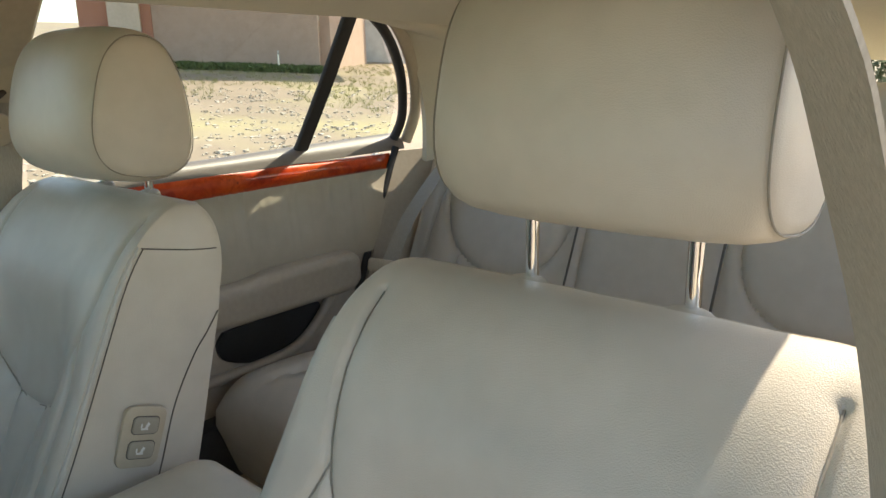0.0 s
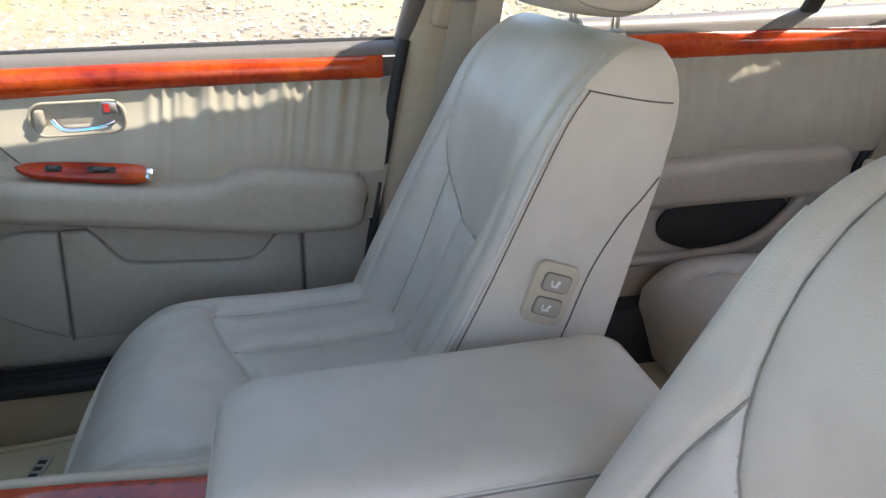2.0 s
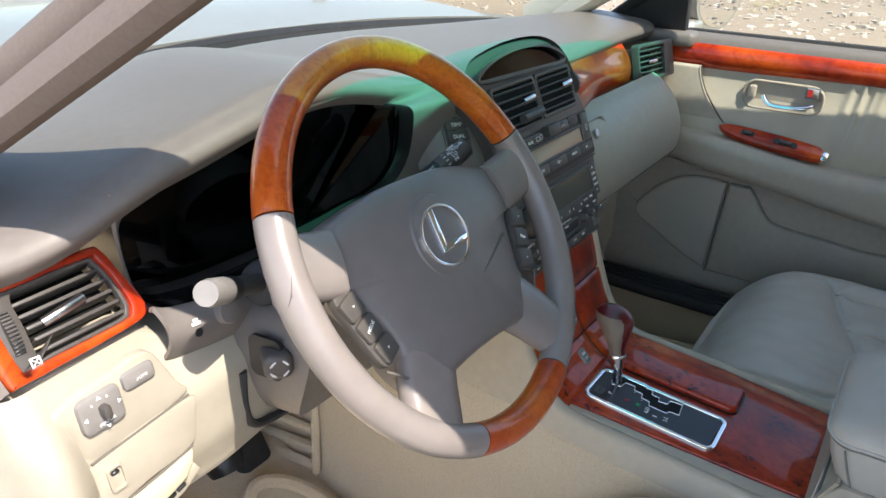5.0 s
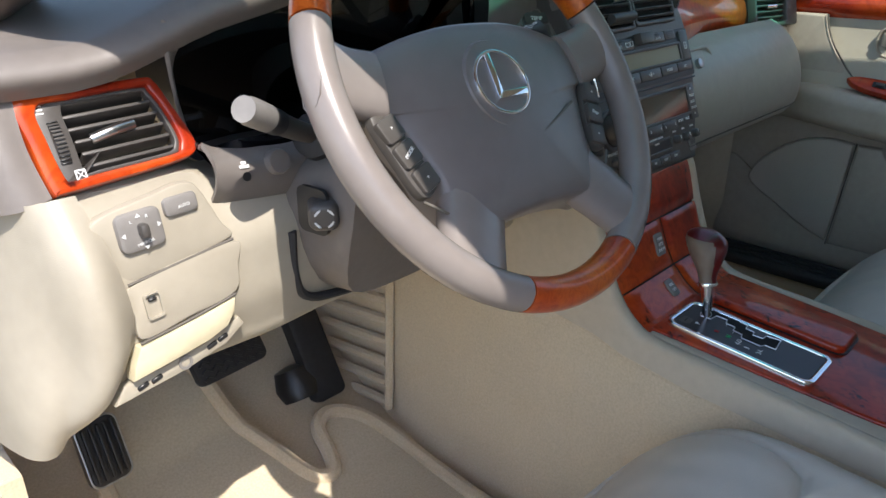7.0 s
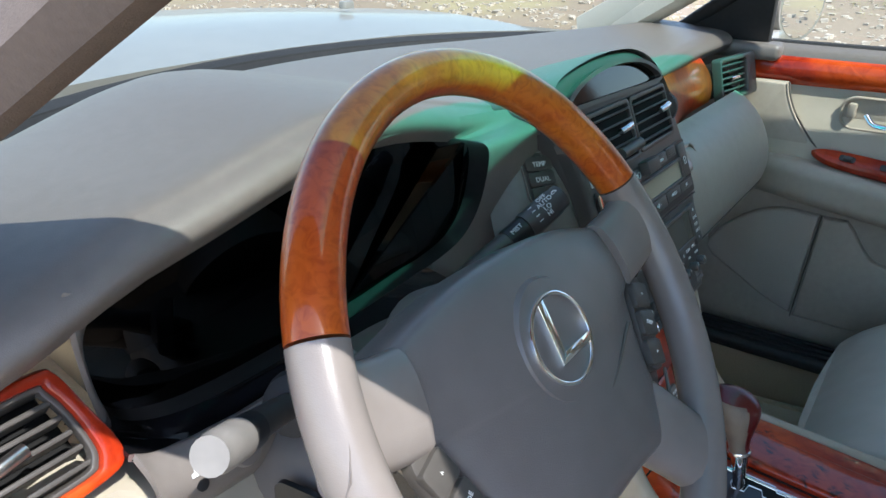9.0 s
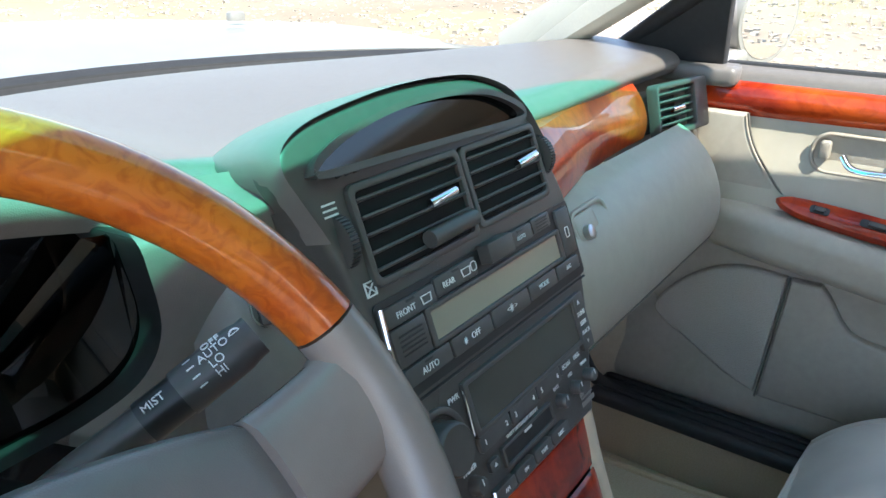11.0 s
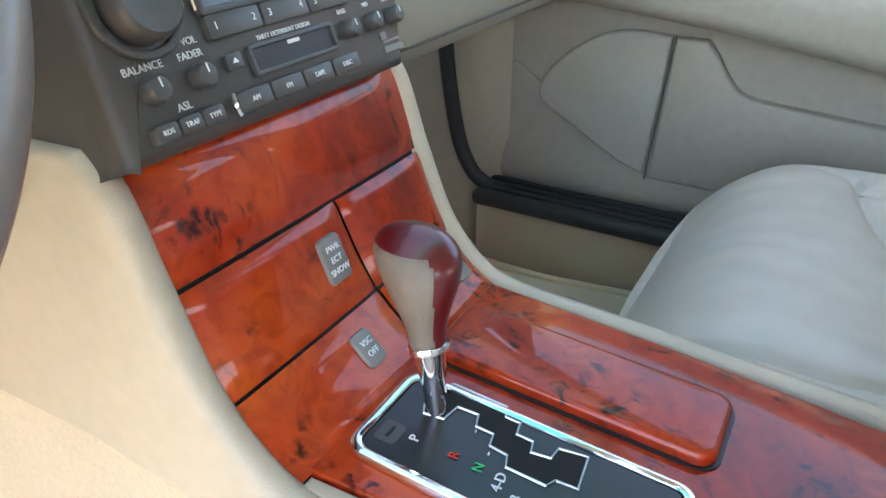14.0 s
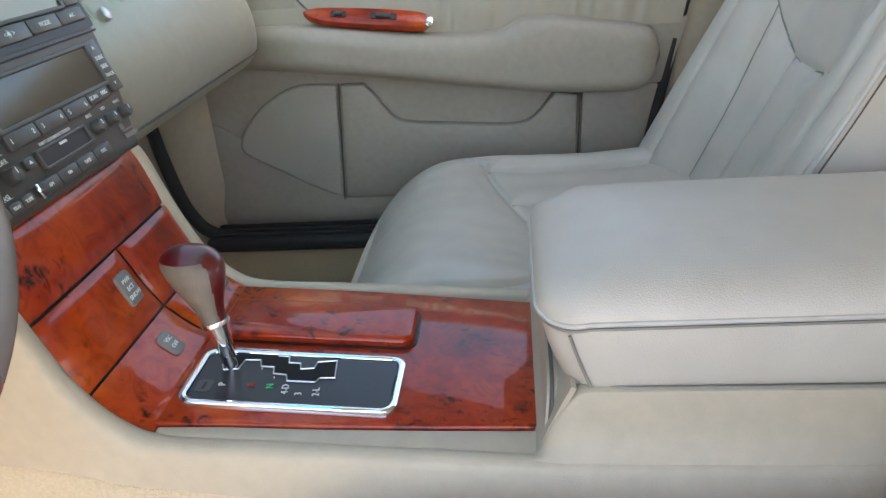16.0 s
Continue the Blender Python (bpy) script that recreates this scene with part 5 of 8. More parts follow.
for u, w in ((-0.045, 0.026), (0.03, 0.045)):
    s_ = part("switch_recess", prism(round_rect(w, 0.012, 0.004), 0.002, 0, 2, SWP @ pose(u, 0.002, 0.0055)), BLACK, wp_)
    part("rocker", block((w * 0.55, 0.008, 0.006), 0.002, 2, SWP @ pose(u, 0.002, 0.0085)), DARK_TRIM, s_)
part("end_cap", block((0.012, 0.022, 0.006), 0.003, 2, SWP @ pose(0.106, -0.002, 0.004)), CHROME, wp_, "bright end cap")
part("edge_seal", tube([(0.752, -0.672, 0.97), (0.750, -0.645, 0.86), (0.748, -0.608, 0.68), (0.744, -0.572, 0.50), (0.740, -0.555, 0.40)], 0.011, 10, n=24), RUBBER, pd, "black door edge seal")
part("rear_edge", sheet([[(0.752, -0.628 - 0.0, 0.905), (0.752, -0.60, 0.74), (0.748, -0.565, 0.58), (0.744, -0.54, 0.42)], [(0.762, -0.668, 0.905), (0.762, -0.63, 0.74), (0.76, -0.59, 0.58), (0.755, -0.56, 0.42)]], 10, 20, 0.006), DOOR_VINYL_SHADE, pd)
part("top_cap", block((0.075, 0.26, 0.030), 0.010, 3, pose(0.768, 0.215, 0.9535)), TAUPE, pd, "taupe trim under the mirror sail")
sail = part("mirror_sail", prism([(0.112, 0.966), (0.285, 0.966), (0.100, 1.112)], 0.02, 0.005, 2, Matrix(((0, -0.40, -1, 1.165), (1, 0, 0, 0), (0, 1, 0, 0), (0, 0, 0, 1)))), RUBBER, pd, "black mirror sail panel")
gl = thing("window_1", "clear front passenger side window with dark surround", "window", kind="structure")
part("pane", pane([(0.10, 0.955), (0.10, 1.10), (-0.20, 1.325), (-0.74, 1.335), (-0.66, 0.955)], FRONT_LEAN), CLEAR, gl)
part("surround", tube([(side_x(z, FRONT_LEAN) - 0.008, y, z) for y, z in ((0.30, 0.965), (0.08, 1.12), (-0.22, 1.315), (-0.5, 1.33), (-0.75, 1.325))], 0.014, 10, n=40), RUBBER, gl)
part("rear_channel", tube([(side_x(z, FRONT_LEAN) - 0.006, y, z) for y, z in ((-0.672, 0.95), (-0.70, 1.08), (-0.745, 1.325))], 0.020, 10, n=20), TAUPE, gl)
part("belt_strip", tube([(0.786, 0.12, 0.966), (0.786, -0.3, 0.968), (0.786, -0.67, 0.966)], 0.007, 8, n=12), RUBBER, gl)

rd = thing("rear_door", "closed beige rear door with burl wood strip and padded armrest", "car door")
REAR_GATHERS = gathers(9, -1.72, -1.12, 17, 0.0045)


def rear_x(y, z):
    return 0.752 - 0.02 * step(0.9, 0.74, z) - 0.010 * step(-1.4, -1.8, y) - ruffle(y, z, REAR_GATHERS, 0.91, 0.74)


part("padded_panel", skin([[(rear_x(-0.93 - (0.86 - 0.11 * j / 24) * i / 120, 0.915 - 0.21 * j / 24), -0.93 - (0.86 - 0.11 * j / 24) * i / 120, 0.915 - 0.21 * j / 24) for j in range(25)] for i in range(121)]), DOOR_LEATHER_SHADE, rd, "gathered leather door insert")
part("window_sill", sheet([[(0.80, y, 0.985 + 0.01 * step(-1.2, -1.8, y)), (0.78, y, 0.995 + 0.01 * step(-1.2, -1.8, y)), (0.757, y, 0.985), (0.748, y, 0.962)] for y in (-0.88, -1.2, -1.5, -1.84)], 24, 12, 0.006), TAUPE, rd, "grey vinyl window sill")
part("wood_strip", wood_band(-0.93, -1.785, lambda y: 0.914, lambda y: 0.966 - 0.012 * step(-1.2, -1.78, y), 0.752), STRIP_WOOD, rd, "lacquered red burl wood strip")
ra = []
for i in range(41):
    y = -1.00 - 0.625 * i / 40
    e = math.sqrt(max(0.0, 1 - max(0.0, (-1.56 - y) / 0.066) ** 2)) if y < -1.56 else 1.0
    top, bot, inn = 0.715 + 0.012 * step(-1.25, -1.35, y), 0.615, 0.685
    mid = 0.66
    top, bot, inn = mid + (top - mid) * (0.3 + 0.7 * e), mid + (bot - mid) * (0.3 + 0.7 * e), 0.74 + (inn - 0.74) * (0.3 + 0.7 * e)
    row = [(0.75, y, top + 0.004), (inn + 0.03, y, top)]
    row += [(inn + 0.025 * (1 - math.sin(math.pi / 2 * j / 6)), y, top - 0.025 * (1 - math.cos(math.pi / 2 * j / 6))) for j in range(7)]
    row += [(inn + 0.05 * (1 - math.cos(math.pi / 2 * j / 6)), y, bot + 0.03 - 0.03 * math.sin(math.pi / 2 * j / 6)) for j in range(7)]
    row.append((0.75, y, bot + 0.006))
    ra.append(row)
part("arm_rest", skin(ra, close_row=True, caps=True), DOOR_VINYL_SHADE, rd, "padded vinyl armrest")
part("lower_panel", sheet([[(0.752, y, 0.70), (0.752, y, 0.58), (0.74, y, 0.45), (0.745, y, 0.33)] for y in (-0.9, -1.2, -1.45, -1.70)], 20, 16, 0.01), DOOR_VINYL_SHADE, rd)
# no hollow is cut: a black plate stands in for the pocket's inner shade
part("pocket_shade", prism(smooth_line([(-1.22, 0.60), (-1.32, 0.606), (-1.46, 0.606), (-1.50, 0.60), (-1.49, 0.57), (-1.42, 0.52), (-1.32, 0.50), (-1.22, 0.53), (-1.20, 0.57), (-1.22, 0.60)], 40)[:-1], 0.010, 0, 2, PLANE @ pose(0, 0, -0.002)), BLACK, rd, "flat black plate standing in for the map pocket's shade")
part("pocket_lip", tube([(0.735, y, z) for y, z in ((-1.05, 0.50), (-1.30, 0.495), (-1.42, 0.512), (-1.50, 0.57), (-1.535, 0.62))], 0.014, 10, n=24), DOOR_VINYL_SHADE, rd)
part("edge_seal", tube([(0.742, -1.80, 0.97), (0.745, -1.76, 0.88), (0.745, -1.69, 0.72), (0.745, -1.62, 0.55), (0.745, -1.575, 0.40)], 0.010, 10, n=24), RUBBER, rd, "black door edge seal")
part("pillar_fill", sheet([[(0.735, -1.80, 0.96), (0.735, -1.70, 0.72), (0.735, -1.60, 0.45)], [(0.70, -1.92, 0.96), (0.70, -1.82, 0.72), (0.70, -1.70, 0.45)]], 10, 20, 0.01), DOOR_VINYL_SHADE, rd)
gl2 = thing("window_2", "clear rear door window with a dark divider and quarter light", "window", kind="structure")
part("pane", pane([(-0.87, 0.98), (-0.85, 1.33), (-1.55, 1.315), (-1.50, 0.985)]), CLEAR, gl2)
part("quarter_pane", pane([(-1.50, 0.985), (-1.56, 1.31), (-1.66, 1.28), (-1.79, 1.12), (-1.80, 0.99)]), CLEAR, gl2)
part("divider", bar([(side_x(0.97) - 0.006, -1.492, 0.97), (side_x(1.15) - 0.006, -1.53, 1.15), (side_x(1.32) - 0.006, -1.565, 1.33)], (0, 1, 0.1), 0.040, 0.016), RUBBER, gl2, "dark window divider bar")
part("surround", tube([(side_x(z) - 0.012, y, z) for y, z in ((-0.87, 1.325), (-1.2, 1.335), (-1.52, 1.325), (-1.65, 1.285), (-1.76, 1.18), (-1.82, 1.06), (-1.815, 0.99))], 0.013, 10, n=50), RUBBER, gl2)
part("inner_surround", tube([(side_x(z) - 0.032, y - 0.012, z + 0.012) for y, z in ((-0.87, 1.325), (-1.2, 1.335), (-1.52, 1.325), (-1.66, 1.285), (-1.775, 1.18), (-1.84, 1.06), (-1.84, 0.97))], 0.016, 10, n=50), VINYL, gl2)



def lettering(parent, *texts):
    """White lettering, each word a part of its own."""
    for text in texts:
        part("letters", text, INK, parent)


# ---- dashboard ----
dash = thing("dashboard", "taupe and cream dashboard with burl wood inlays and cream lower panels", "dashboard")
CL = [(-0.552, 0.945), (-0.540, 0.968), (-0.50, 0.981), (-0.458, 0.990), (-0.36, 1.005), (-0.298, 1.009), (-0.249, 1.002), (-0.198, 0.986), (-0.160, 0.968), (-0.142, 0.944), (-0.131, 0.892), (-0.145, 0.859), (-0.182, 0.846), (-0.233, 0.842), (-0.30, 0.836), (-0.412, 0.834), (-0.49, 0.842), (-0.527, 0.868), (-0.545, 0.905)]


def brow(x):
    """Rear edge of the dash top: height and place, arching over the instruments."""
    z = 0.960 + 0.027 * step(-0.64, -0.50, x) + 0.033 * math.exp(-((x + 0.33) / 0.15) ** 2) * 1.3 - 0.022 * step(-0.18, -0.06, x) * (1 - step(0.0, 0.2, x)) * 0.3
    z -= 0.012 * step(-0.1, 0.15, x)
    y = 0.150 - 0.012 * math.exp(-((x + 0.33) / 0.2) ** 2) + 0.02 * step(0.2, 0.6, x)
    return y, z


def dash_top():
    rows = []
    for i in range(61):
        x = -0.735 + 1.47 * i / 60
        by, bz = brow(x)
        f = screen_point(max(-0.66, min(0.66, x / 1.06)), 0.0)
        fy, fz = f.y - 0.01, f.z + 0.002
        ctl = [(x, fy, fz), (x, fy - 0.10, fz + 0.022), (x, (fy + by) / 2 + 0.02, max(1.0, bz + 0.012) - 0.004), (x, by + 0.05, bz + 0.014), (x, by + 0.014, bz + 0.008), (x, by, bz - 0.006), (x, by + 0.010, bz - 0.022)]
        rows.append(spline(ctl, 44))
    bm = skin(rows)
    bm.normal_update()
    bmesh.ops.solidify(bm, geom=bm.faces[:], thickness=0.004)
    return bm


part("top_pad", dash_top(), TAUPE, dash, "taupe grained dash top")
# instrument surround: from the opening out to the neighbours


def lip_point(x, z):
    """The opening stands nearer the driver at its right end and foot than under the brow."""
    y = 0.148 + (1.009 - z) * 0.30
    near = 0.055 * max(step(-0.32, -0.16, x), step(0.90, 0.84, z) * step(-0.54, -0.47, x)) * step(1.0, 0.955, z)
    f = (y - near + 0.202) / (y + 0.202)
    return Vector((-0.625 + (x + 0.625) * f, y - near, 1.177 + (z - 1.177) * f))


inner = spline([lip_point(x, z) for x, z in CL], 96, True)
outer = spline([(x + (0.075 if x > -0.2 else -0.012 if x < -0.5 else 0), brow(x)[0] + 0.006 - 0.036 * step(-0.32, -0.16, x) * step(1.0, 0.955, z) + max(0, 0.965 - z) * 0.10, (min(z + 0.035, brow(x)[1] - 0.004) if z > 0.93 else z - 0.03 if z < 0.86 else z)) for x, z in CL], 96, True)
low_k = [k for k in range(96) if inner[k].z < 0.895 and inner[k].x < -0.26]
upper = [(k + max(low_k)) % 96 for k in range(96 - len(low_k) + 2)]
for ks, mt in ((upper, TAUPE), ([min(low_k) - 1] + low_k + [max(low_k) + 1], GLOSS_BLACK)):
    part("cluster_surround", skin([[inner[k].lerp(outer[k], f) + Vector((0, -0.006 * math.sin(math.pi * f), 0)) for k in ks] for f in (0, 0.06, 0.2, 0.45, 0.7, 1.0)]), mt, dash)
part("cluster_tunnel", skin([[p + Vector(((p.x + 0.33) * -0.06 * f, 0.10 * f, (p.z - 0.92) * -0.06 * f)) for p in inner] for f in (0, 0.35, 0.7, 1.0)], close_row=True), BLACK, dash)
cluster = thing("instrument_cluster", "dark instrument cluster behind glossy black glass", "instrument cluster")
face = [p + Vector(((p.x + 0.33) * -0.06, 0.085, (p.z - 0.92) * -0.06)) for p in inner]
fc = bmesh.new()
fc.faces.new([fc.verts.new(p) for p in face])
part("dial_face", fc, BLACK, cluster)
lens = [p + Vector(((p.x + 0.33) * -0.012, 0.014 + 0.006 * (p.z - 0.83) / 0.17, (p.z - 0.92) * -0.02)) for p in inner]
fc = bmesh.new()
fc.faces.new([fc.verts.new(p) for p in lens])
part("lens", fc, glass("smoked_glass", (0.055, 0.055, 0.06), 0.05), cluster, "smoked glossy lens")
for cx, cz, r in ((-0.42, 0.915, 0.055), (-0.26, 0.915, 0.055), (-0.17, 0.885, 0.03)):
    d_ = part("dial_ring", ring([(r * math.cos(2 * math.pi * k / 40), r * math.sin(2 * math.pi * k / 40)) for k in range(40)], [(0.92 * r * math.cos(2 * math.pi * k / 40), 0.92 * r * math.sin(2 * math.pi * k / 40)) for k in range(40)], 0.004, basis((cx, 0.26, cz), (1, 0, 0), (0, 0.25, 0.97))), DARK_TRIM, cluster)
    part("needle", block((0.003, r * 0.8, 0.002), 0.0005, 1, basis((cx, 0.258, cz), (1, 0, 0.4), (-0.4, 0.25, 0.9)) @ pose(0, r * 0.3, 0.006)), INK, d_)
part("warning_lamp", block((0.006, 0.003, 0.006), 0.001, 1, pose(-0.30, 0.222, 0.905)), INK_RED, cluster, "small red warning lamp")

# left end: veneer vent surround, taupe end cap, cream knee panels
LV = basis((-0.617, 0.1555, 0.905), (1, 0.0, 0.0), (0, 0.447, 0.894))
fo = [(-0.061, 0.035), (-0.02, 0.0365), (0.035, 0.038), (0.046, 0.033), (0.054, 0.010), (0.062, -0.016), (0.0605, -0.028), (0.05, -0.033), (0.02, -0.036), (-0.02, -0.0385), (-0.050, -0.040), (-0.0575, -0.037), (-0.061, 0.0)]
fi = [(-0.047, 0.026), (-0.02, 0.029), (0.032, 0.0305), (0.039, 0.026), (0.046, 0.008), (0.050, -0.014), (0.048, -0.023), (0.043, -0.027), (0.02, -0.0285), (-0.02, -0.030), (-0.040, -0.0315), (-0.045, -0.028), (-0.048, 0.0)]


def dense(o, n=60):
    return [(p.x, p.y) for p in spline([(x, y, 0) for x, y in o], n, True)]


vent_l = thing("air_vent", "driver side air vent in a burl wood surround", "air vent", "air vents")
part("wood_surround", ring(dense(fo), dense(fi), 0.012, LV @ pose(0, 0, -0.004), 0.003), WOOD, vent_l, "burl wood surround")
part("bezel", ring(dense([(x * 1.0, y * 1.0) for x, y in fi]), dense([(max(-0.030, x * 0.9) if x < 0 else x * 0.93, y * 0.9) for x, y in fi]), 0.008, LV @ pose(0, 0, -0.004), 0.001), DARK_TRIM, vent_l)
part("duct", prism(dense(fi), 0.002, 0, 2, LV @ pose(0, 0, -0.030)), DEEP_BLACK, vent_l)
for k in range(6):
    part("slat", block((0.072, 0.0035, 0.016), 0.0015, 2, LV @ pose(0.007 + 0.0018 * (2.5 - k), -0.0235 + 0.0098 * k, -0.006, -18, 0, 2)), DARK_TRIM, vent_l)
part("adjuster", tube([LV @ Vector(p) for p in ((-0.016, -0.003, 0.002), (0.0, 0.0, 0.006), (0.018, 0.003, 0.004))], 0.0042, 10, n=10), SATIN, vent_l, "satin vane adjuster")
tw = part("thumbwheel", lathe([(0.010, -0.004), (0.016, -0.0035), (0.016, 0.0035), (0.010, 0.004)], 24, LV @ pose(-0.040, -0.002, -0.008, 0, 90, 0) @ Matrix.Diagonal((1, 1.55, 1, 1))), DARK_TRIM, vent_l)
for k in range(18):
    a = radians(-60 + 120 * k / 17)
    part("ridge", block((0.008, 0.0012, 0.002), 0.0004, 1, LV @ pose(-0.040, -0.002 + 0.0248 * math.sin(a), -0.008 + 0.016 * math.cos(a), math.degrees(-a))), BLACK, tw)
part("mark", join(*[block((0.008, 0.001, 0.0006), 0, 1, LV @ pose(-0.047, 0.0215 + 0.0028 * k, 0.0038)) for k in range(3)]), INK, vent_l)
part("mark", ring(round_rect(0.008, 0.008, 0.0004, 2, -0.033, -0.028), round_rect(0.006, 0.006, 0.0003, 2, -0.033, -0.028), 0.0006, LV @ pose(0, 0, 0.0036)), INK, vent_l)
part("mark", join(block((0.0095, 0.0007, 0.0006), 0, 1, LV @ pose(-0.033, -0.028, 0.0039, 0, 0, 45)), block((0.0095, 0.0007, 0.0006), 0, 1, LV @ pose(-0.033, -0.028, 0.0039, 0, 0, -45))), INK, vent_l)
part("end_cap", sheet([[(-0.677, 0.172, 0.945), (-0.680, 0.156, 0.905), (-0.674, 0.140, 0.868)], [(-0.704, 0.185, 0.955), (-0.708, 0.165, 0.91), (-0.704, 0.150, 0.862)], [(-0.738, 0.24, 0.955), (-0.742, 0.24, 0.91), (-0.738, 0.24, 0.862)], [(-0.74, 0.42, 0.95), (-0.742, 0.42, 0.91), (-0.74, 0.42, 0.86)]], 24, 14, 0.006), TAUPE, dash, "taupe dash end cap")
SV = look((-0.7185, 0.188, 0.9095), (-1.0, 0.02, 0.935)) @ pose(0, 0, 0, 0, 180)
sv = part("side_vent", lathe([(0.001, -0.004), (0.0235, -0.004), (0.0255, 0.003), (0.029, 0.0055), (0.0325, 0.003), (0.034, -0.004)], 32, SV), TAUPE, dash, "round side vent")
part("duct", lathe([(0.001, 0.0), (0.0242, 0.0)], 32, SV @ pose(0, 0, -0.002)), DEEP_BLACK, sv)
for k in range(4):
    part("slat", block((2 * math.sqrt(0.0235 ** 2 - (0.0105 * (k - 1.5)) ** 2), 0.0028, 0.007), 0.001, 1, SV @ pose(0, 0.0105 * (k - 1.5), 0.001, 25)), DARK_TRIM, sv)


def knee(x, z):
    """Depth of the cream knee panel."""
    y = 0.101 + 0.04 * step(0.80, 0.872, z) + 0.014 * step(0.76, 0.70, z)
    return y + 0.05 * step(-0.66, -0.72, x) + 0.012 * step(-0.53, -0.42, x)


def knee_bottom(x):
    return 0.712 - 0.006 * step(-0.6, -0.4, x) + 0.005 * step(-0.66, -0.7, x) * 0 - 0.004


rows = []
for i in range(49):
    x = -0.695 + 0.575 * i / 48
    zb = knee_bottom(x)
    zt = 0.866 - 0.018 * step(-0.57, -0.535, x)
    r = [(x, knee(x, zt) + 0.045, zt + 0.012), (x, knee(x, zt) + 0.012, zt + 0.005)] + [(x, knee(x, zt + (zb - zt) * j / 24), zt + (zb - zt) * j / 24) for j in range(25)]
    r += [(x, knee(x, zb) + 0.006, zb - 0.007), (x, knee(x, zb) + 0.025, zb - 0.012), (x, knee(x, zb) + 0.10, zb - 0.012), (x, knee(x, zb) + 0.30, zb - 0.01)]
    rows.append(r)
part("knee_panel", skin(rows), CREAM, dash, "cream lower dash panel")
part("side_bolster", sheet([[(-0.664, 0.130, 0.868), (-0.657, 0.104, 0.82), (-0.653, 0.102, 0.77), (-0.664, 0.116, 0.728), (-0.668, 0.155, 0.694)],
                            [(-0.680, 0.130, 0.868), (-0.675, 0.096, 0.82), (-0.672, 0.090, 0.76), (-0.682, 0.104, 0.713), (-0.684, 0.15, 0.684)],
                            [(-0.692, 0.155, 0.867), (-0.690, 0.122, 0.81), (-0.688, 0.112, 0.745), (-0.698, 0.124, 0.697), (-0.703, 0.15, 0.668)],
                            [(-0.716, 0.27, 0.866), (-0.718, 0.22, 0.80), (-0.721, 0.185, 0.74), (-0.723, 0.165, 0.69), (-0.722, 0.162, 0.653)],
                            [(-0.742, 0.44, 0.86), (-0.745, 0.44, 0.80), (-0.745, 0.44, 0.74), (-0.746, 0.38, 0.69), (-0.744, 0.32, 0.645)]], 40, 34, 0.008), CREAM, dash, "cream side bolster by the door")
KP = basis((-0.605, 0.1085, 0.781), (1, 0.0, 0.045), (0, 0.12, 0.99))
part("switch_plate", prism(dense([(-0.053, 0.074), (0.0, 0.083), (0.022, 0.085), (0.034, 0.078), (0.047, 0.045), (0.052, 0.029), (0.0, 0.024), (-0.038, 0.022), (-0.048, 0.05)], 50), 0.010, 0.002, 2, KP), CREAM, dash)
ms = part("mirror_switch", prism(round_rect(0.036, 0.031, 0.006, cx=-0.0205, cy=0.0595), 0.015, 0.003, 2, KP), material("grey_switch", (0.22, 0.205, 0.19), 0.45), dash, "grey mirror adjuster switch")
GREY = ms.data.materials[0]
part("stick", block((0.007, 0.011, 0.011), 0.0025, 2, KP @ pose(-0.020, 0.060, 0.018)), DARK_TRIM, ms)
lettering(ms, words("MIRROR", 0.0038, KP @ pose(-0.0195, 0.0498, 0.0155, 0, 0, 6)), words("L", 0.0036, KP @ pose(-0.0275, 0.0685, 0.0155)), words("R", 0.0036, KP @ pose(-0.0145, 0.0695, 0.0155)))
for u, v, a in ((-0.021, 0.0715, 0), (-0.0345, 0.059, 90), (-0.0065, 0.061, -90), (-0.0195, 0.0462, 180)):
    part("arrow", prism([(-0.002, -0.001), (0.002, -0.001), (0, 0.002)], 0.0006, 0, 2, KP @ pose(u, v, 0.0151, 0, 0, a)), INK, ms)
au = part("auto_switch", prism(round_rect(0.029, 0.0155, 0.0045, cx=0.0155, cy=0.0695), 0.014, 0.003, 2, KP), GREY, dash, "grey mirror fold switch")
part("letters", words("AUTO", 0.0036, KP @ pose(0.017, 0.0685, 0.0145, 0, 0, 4)), INK, au)
part("drawer", prism(dense([(-0.039, 0.019), (0.052, 0.026), (0.053, 0.004), (0.044, -0.018), (0.0, -0.023), (-0.040, -0.026), (-0.042, -0.005)], 50), 0.012, 0.002, 2, KP), CREAM, dash, "cream coin drawer")
part("drawer_gap", tube([KP @ Vector(p) for p in ((-0.040, 0.0205, 0.011), (0.0, 0.0235, 0.011), (0.053, 0.0275, 0.011))], 0.0012, 6, n=10), SEAM, dash)
part("drawer_gap", tube([KP @ Vector(p) for p in ((-0.043, -0.0285, 0.011), (0.0, -0.0255, 0.011), (0.044, -0.0200, 0.011))], 0.0012, 6, n=10), SEAM, dash)
rl = part("release_catch", ring(round_rect(0.014, 0.022, 0.003, cx=-0.026, cy=-0.001), round_rect(0.011, 0.019, 0.0025, cx=-0.026, cy=-0.001), 0.003, KP @ pose(0, 0, 0.0118)), CREAM, dash)
part("catch_slot", block((0.007, 0.003, 0.003), 0.001, 1, KP @ pose(-0.026, 0.004, 0.013)), BLACK, rl)
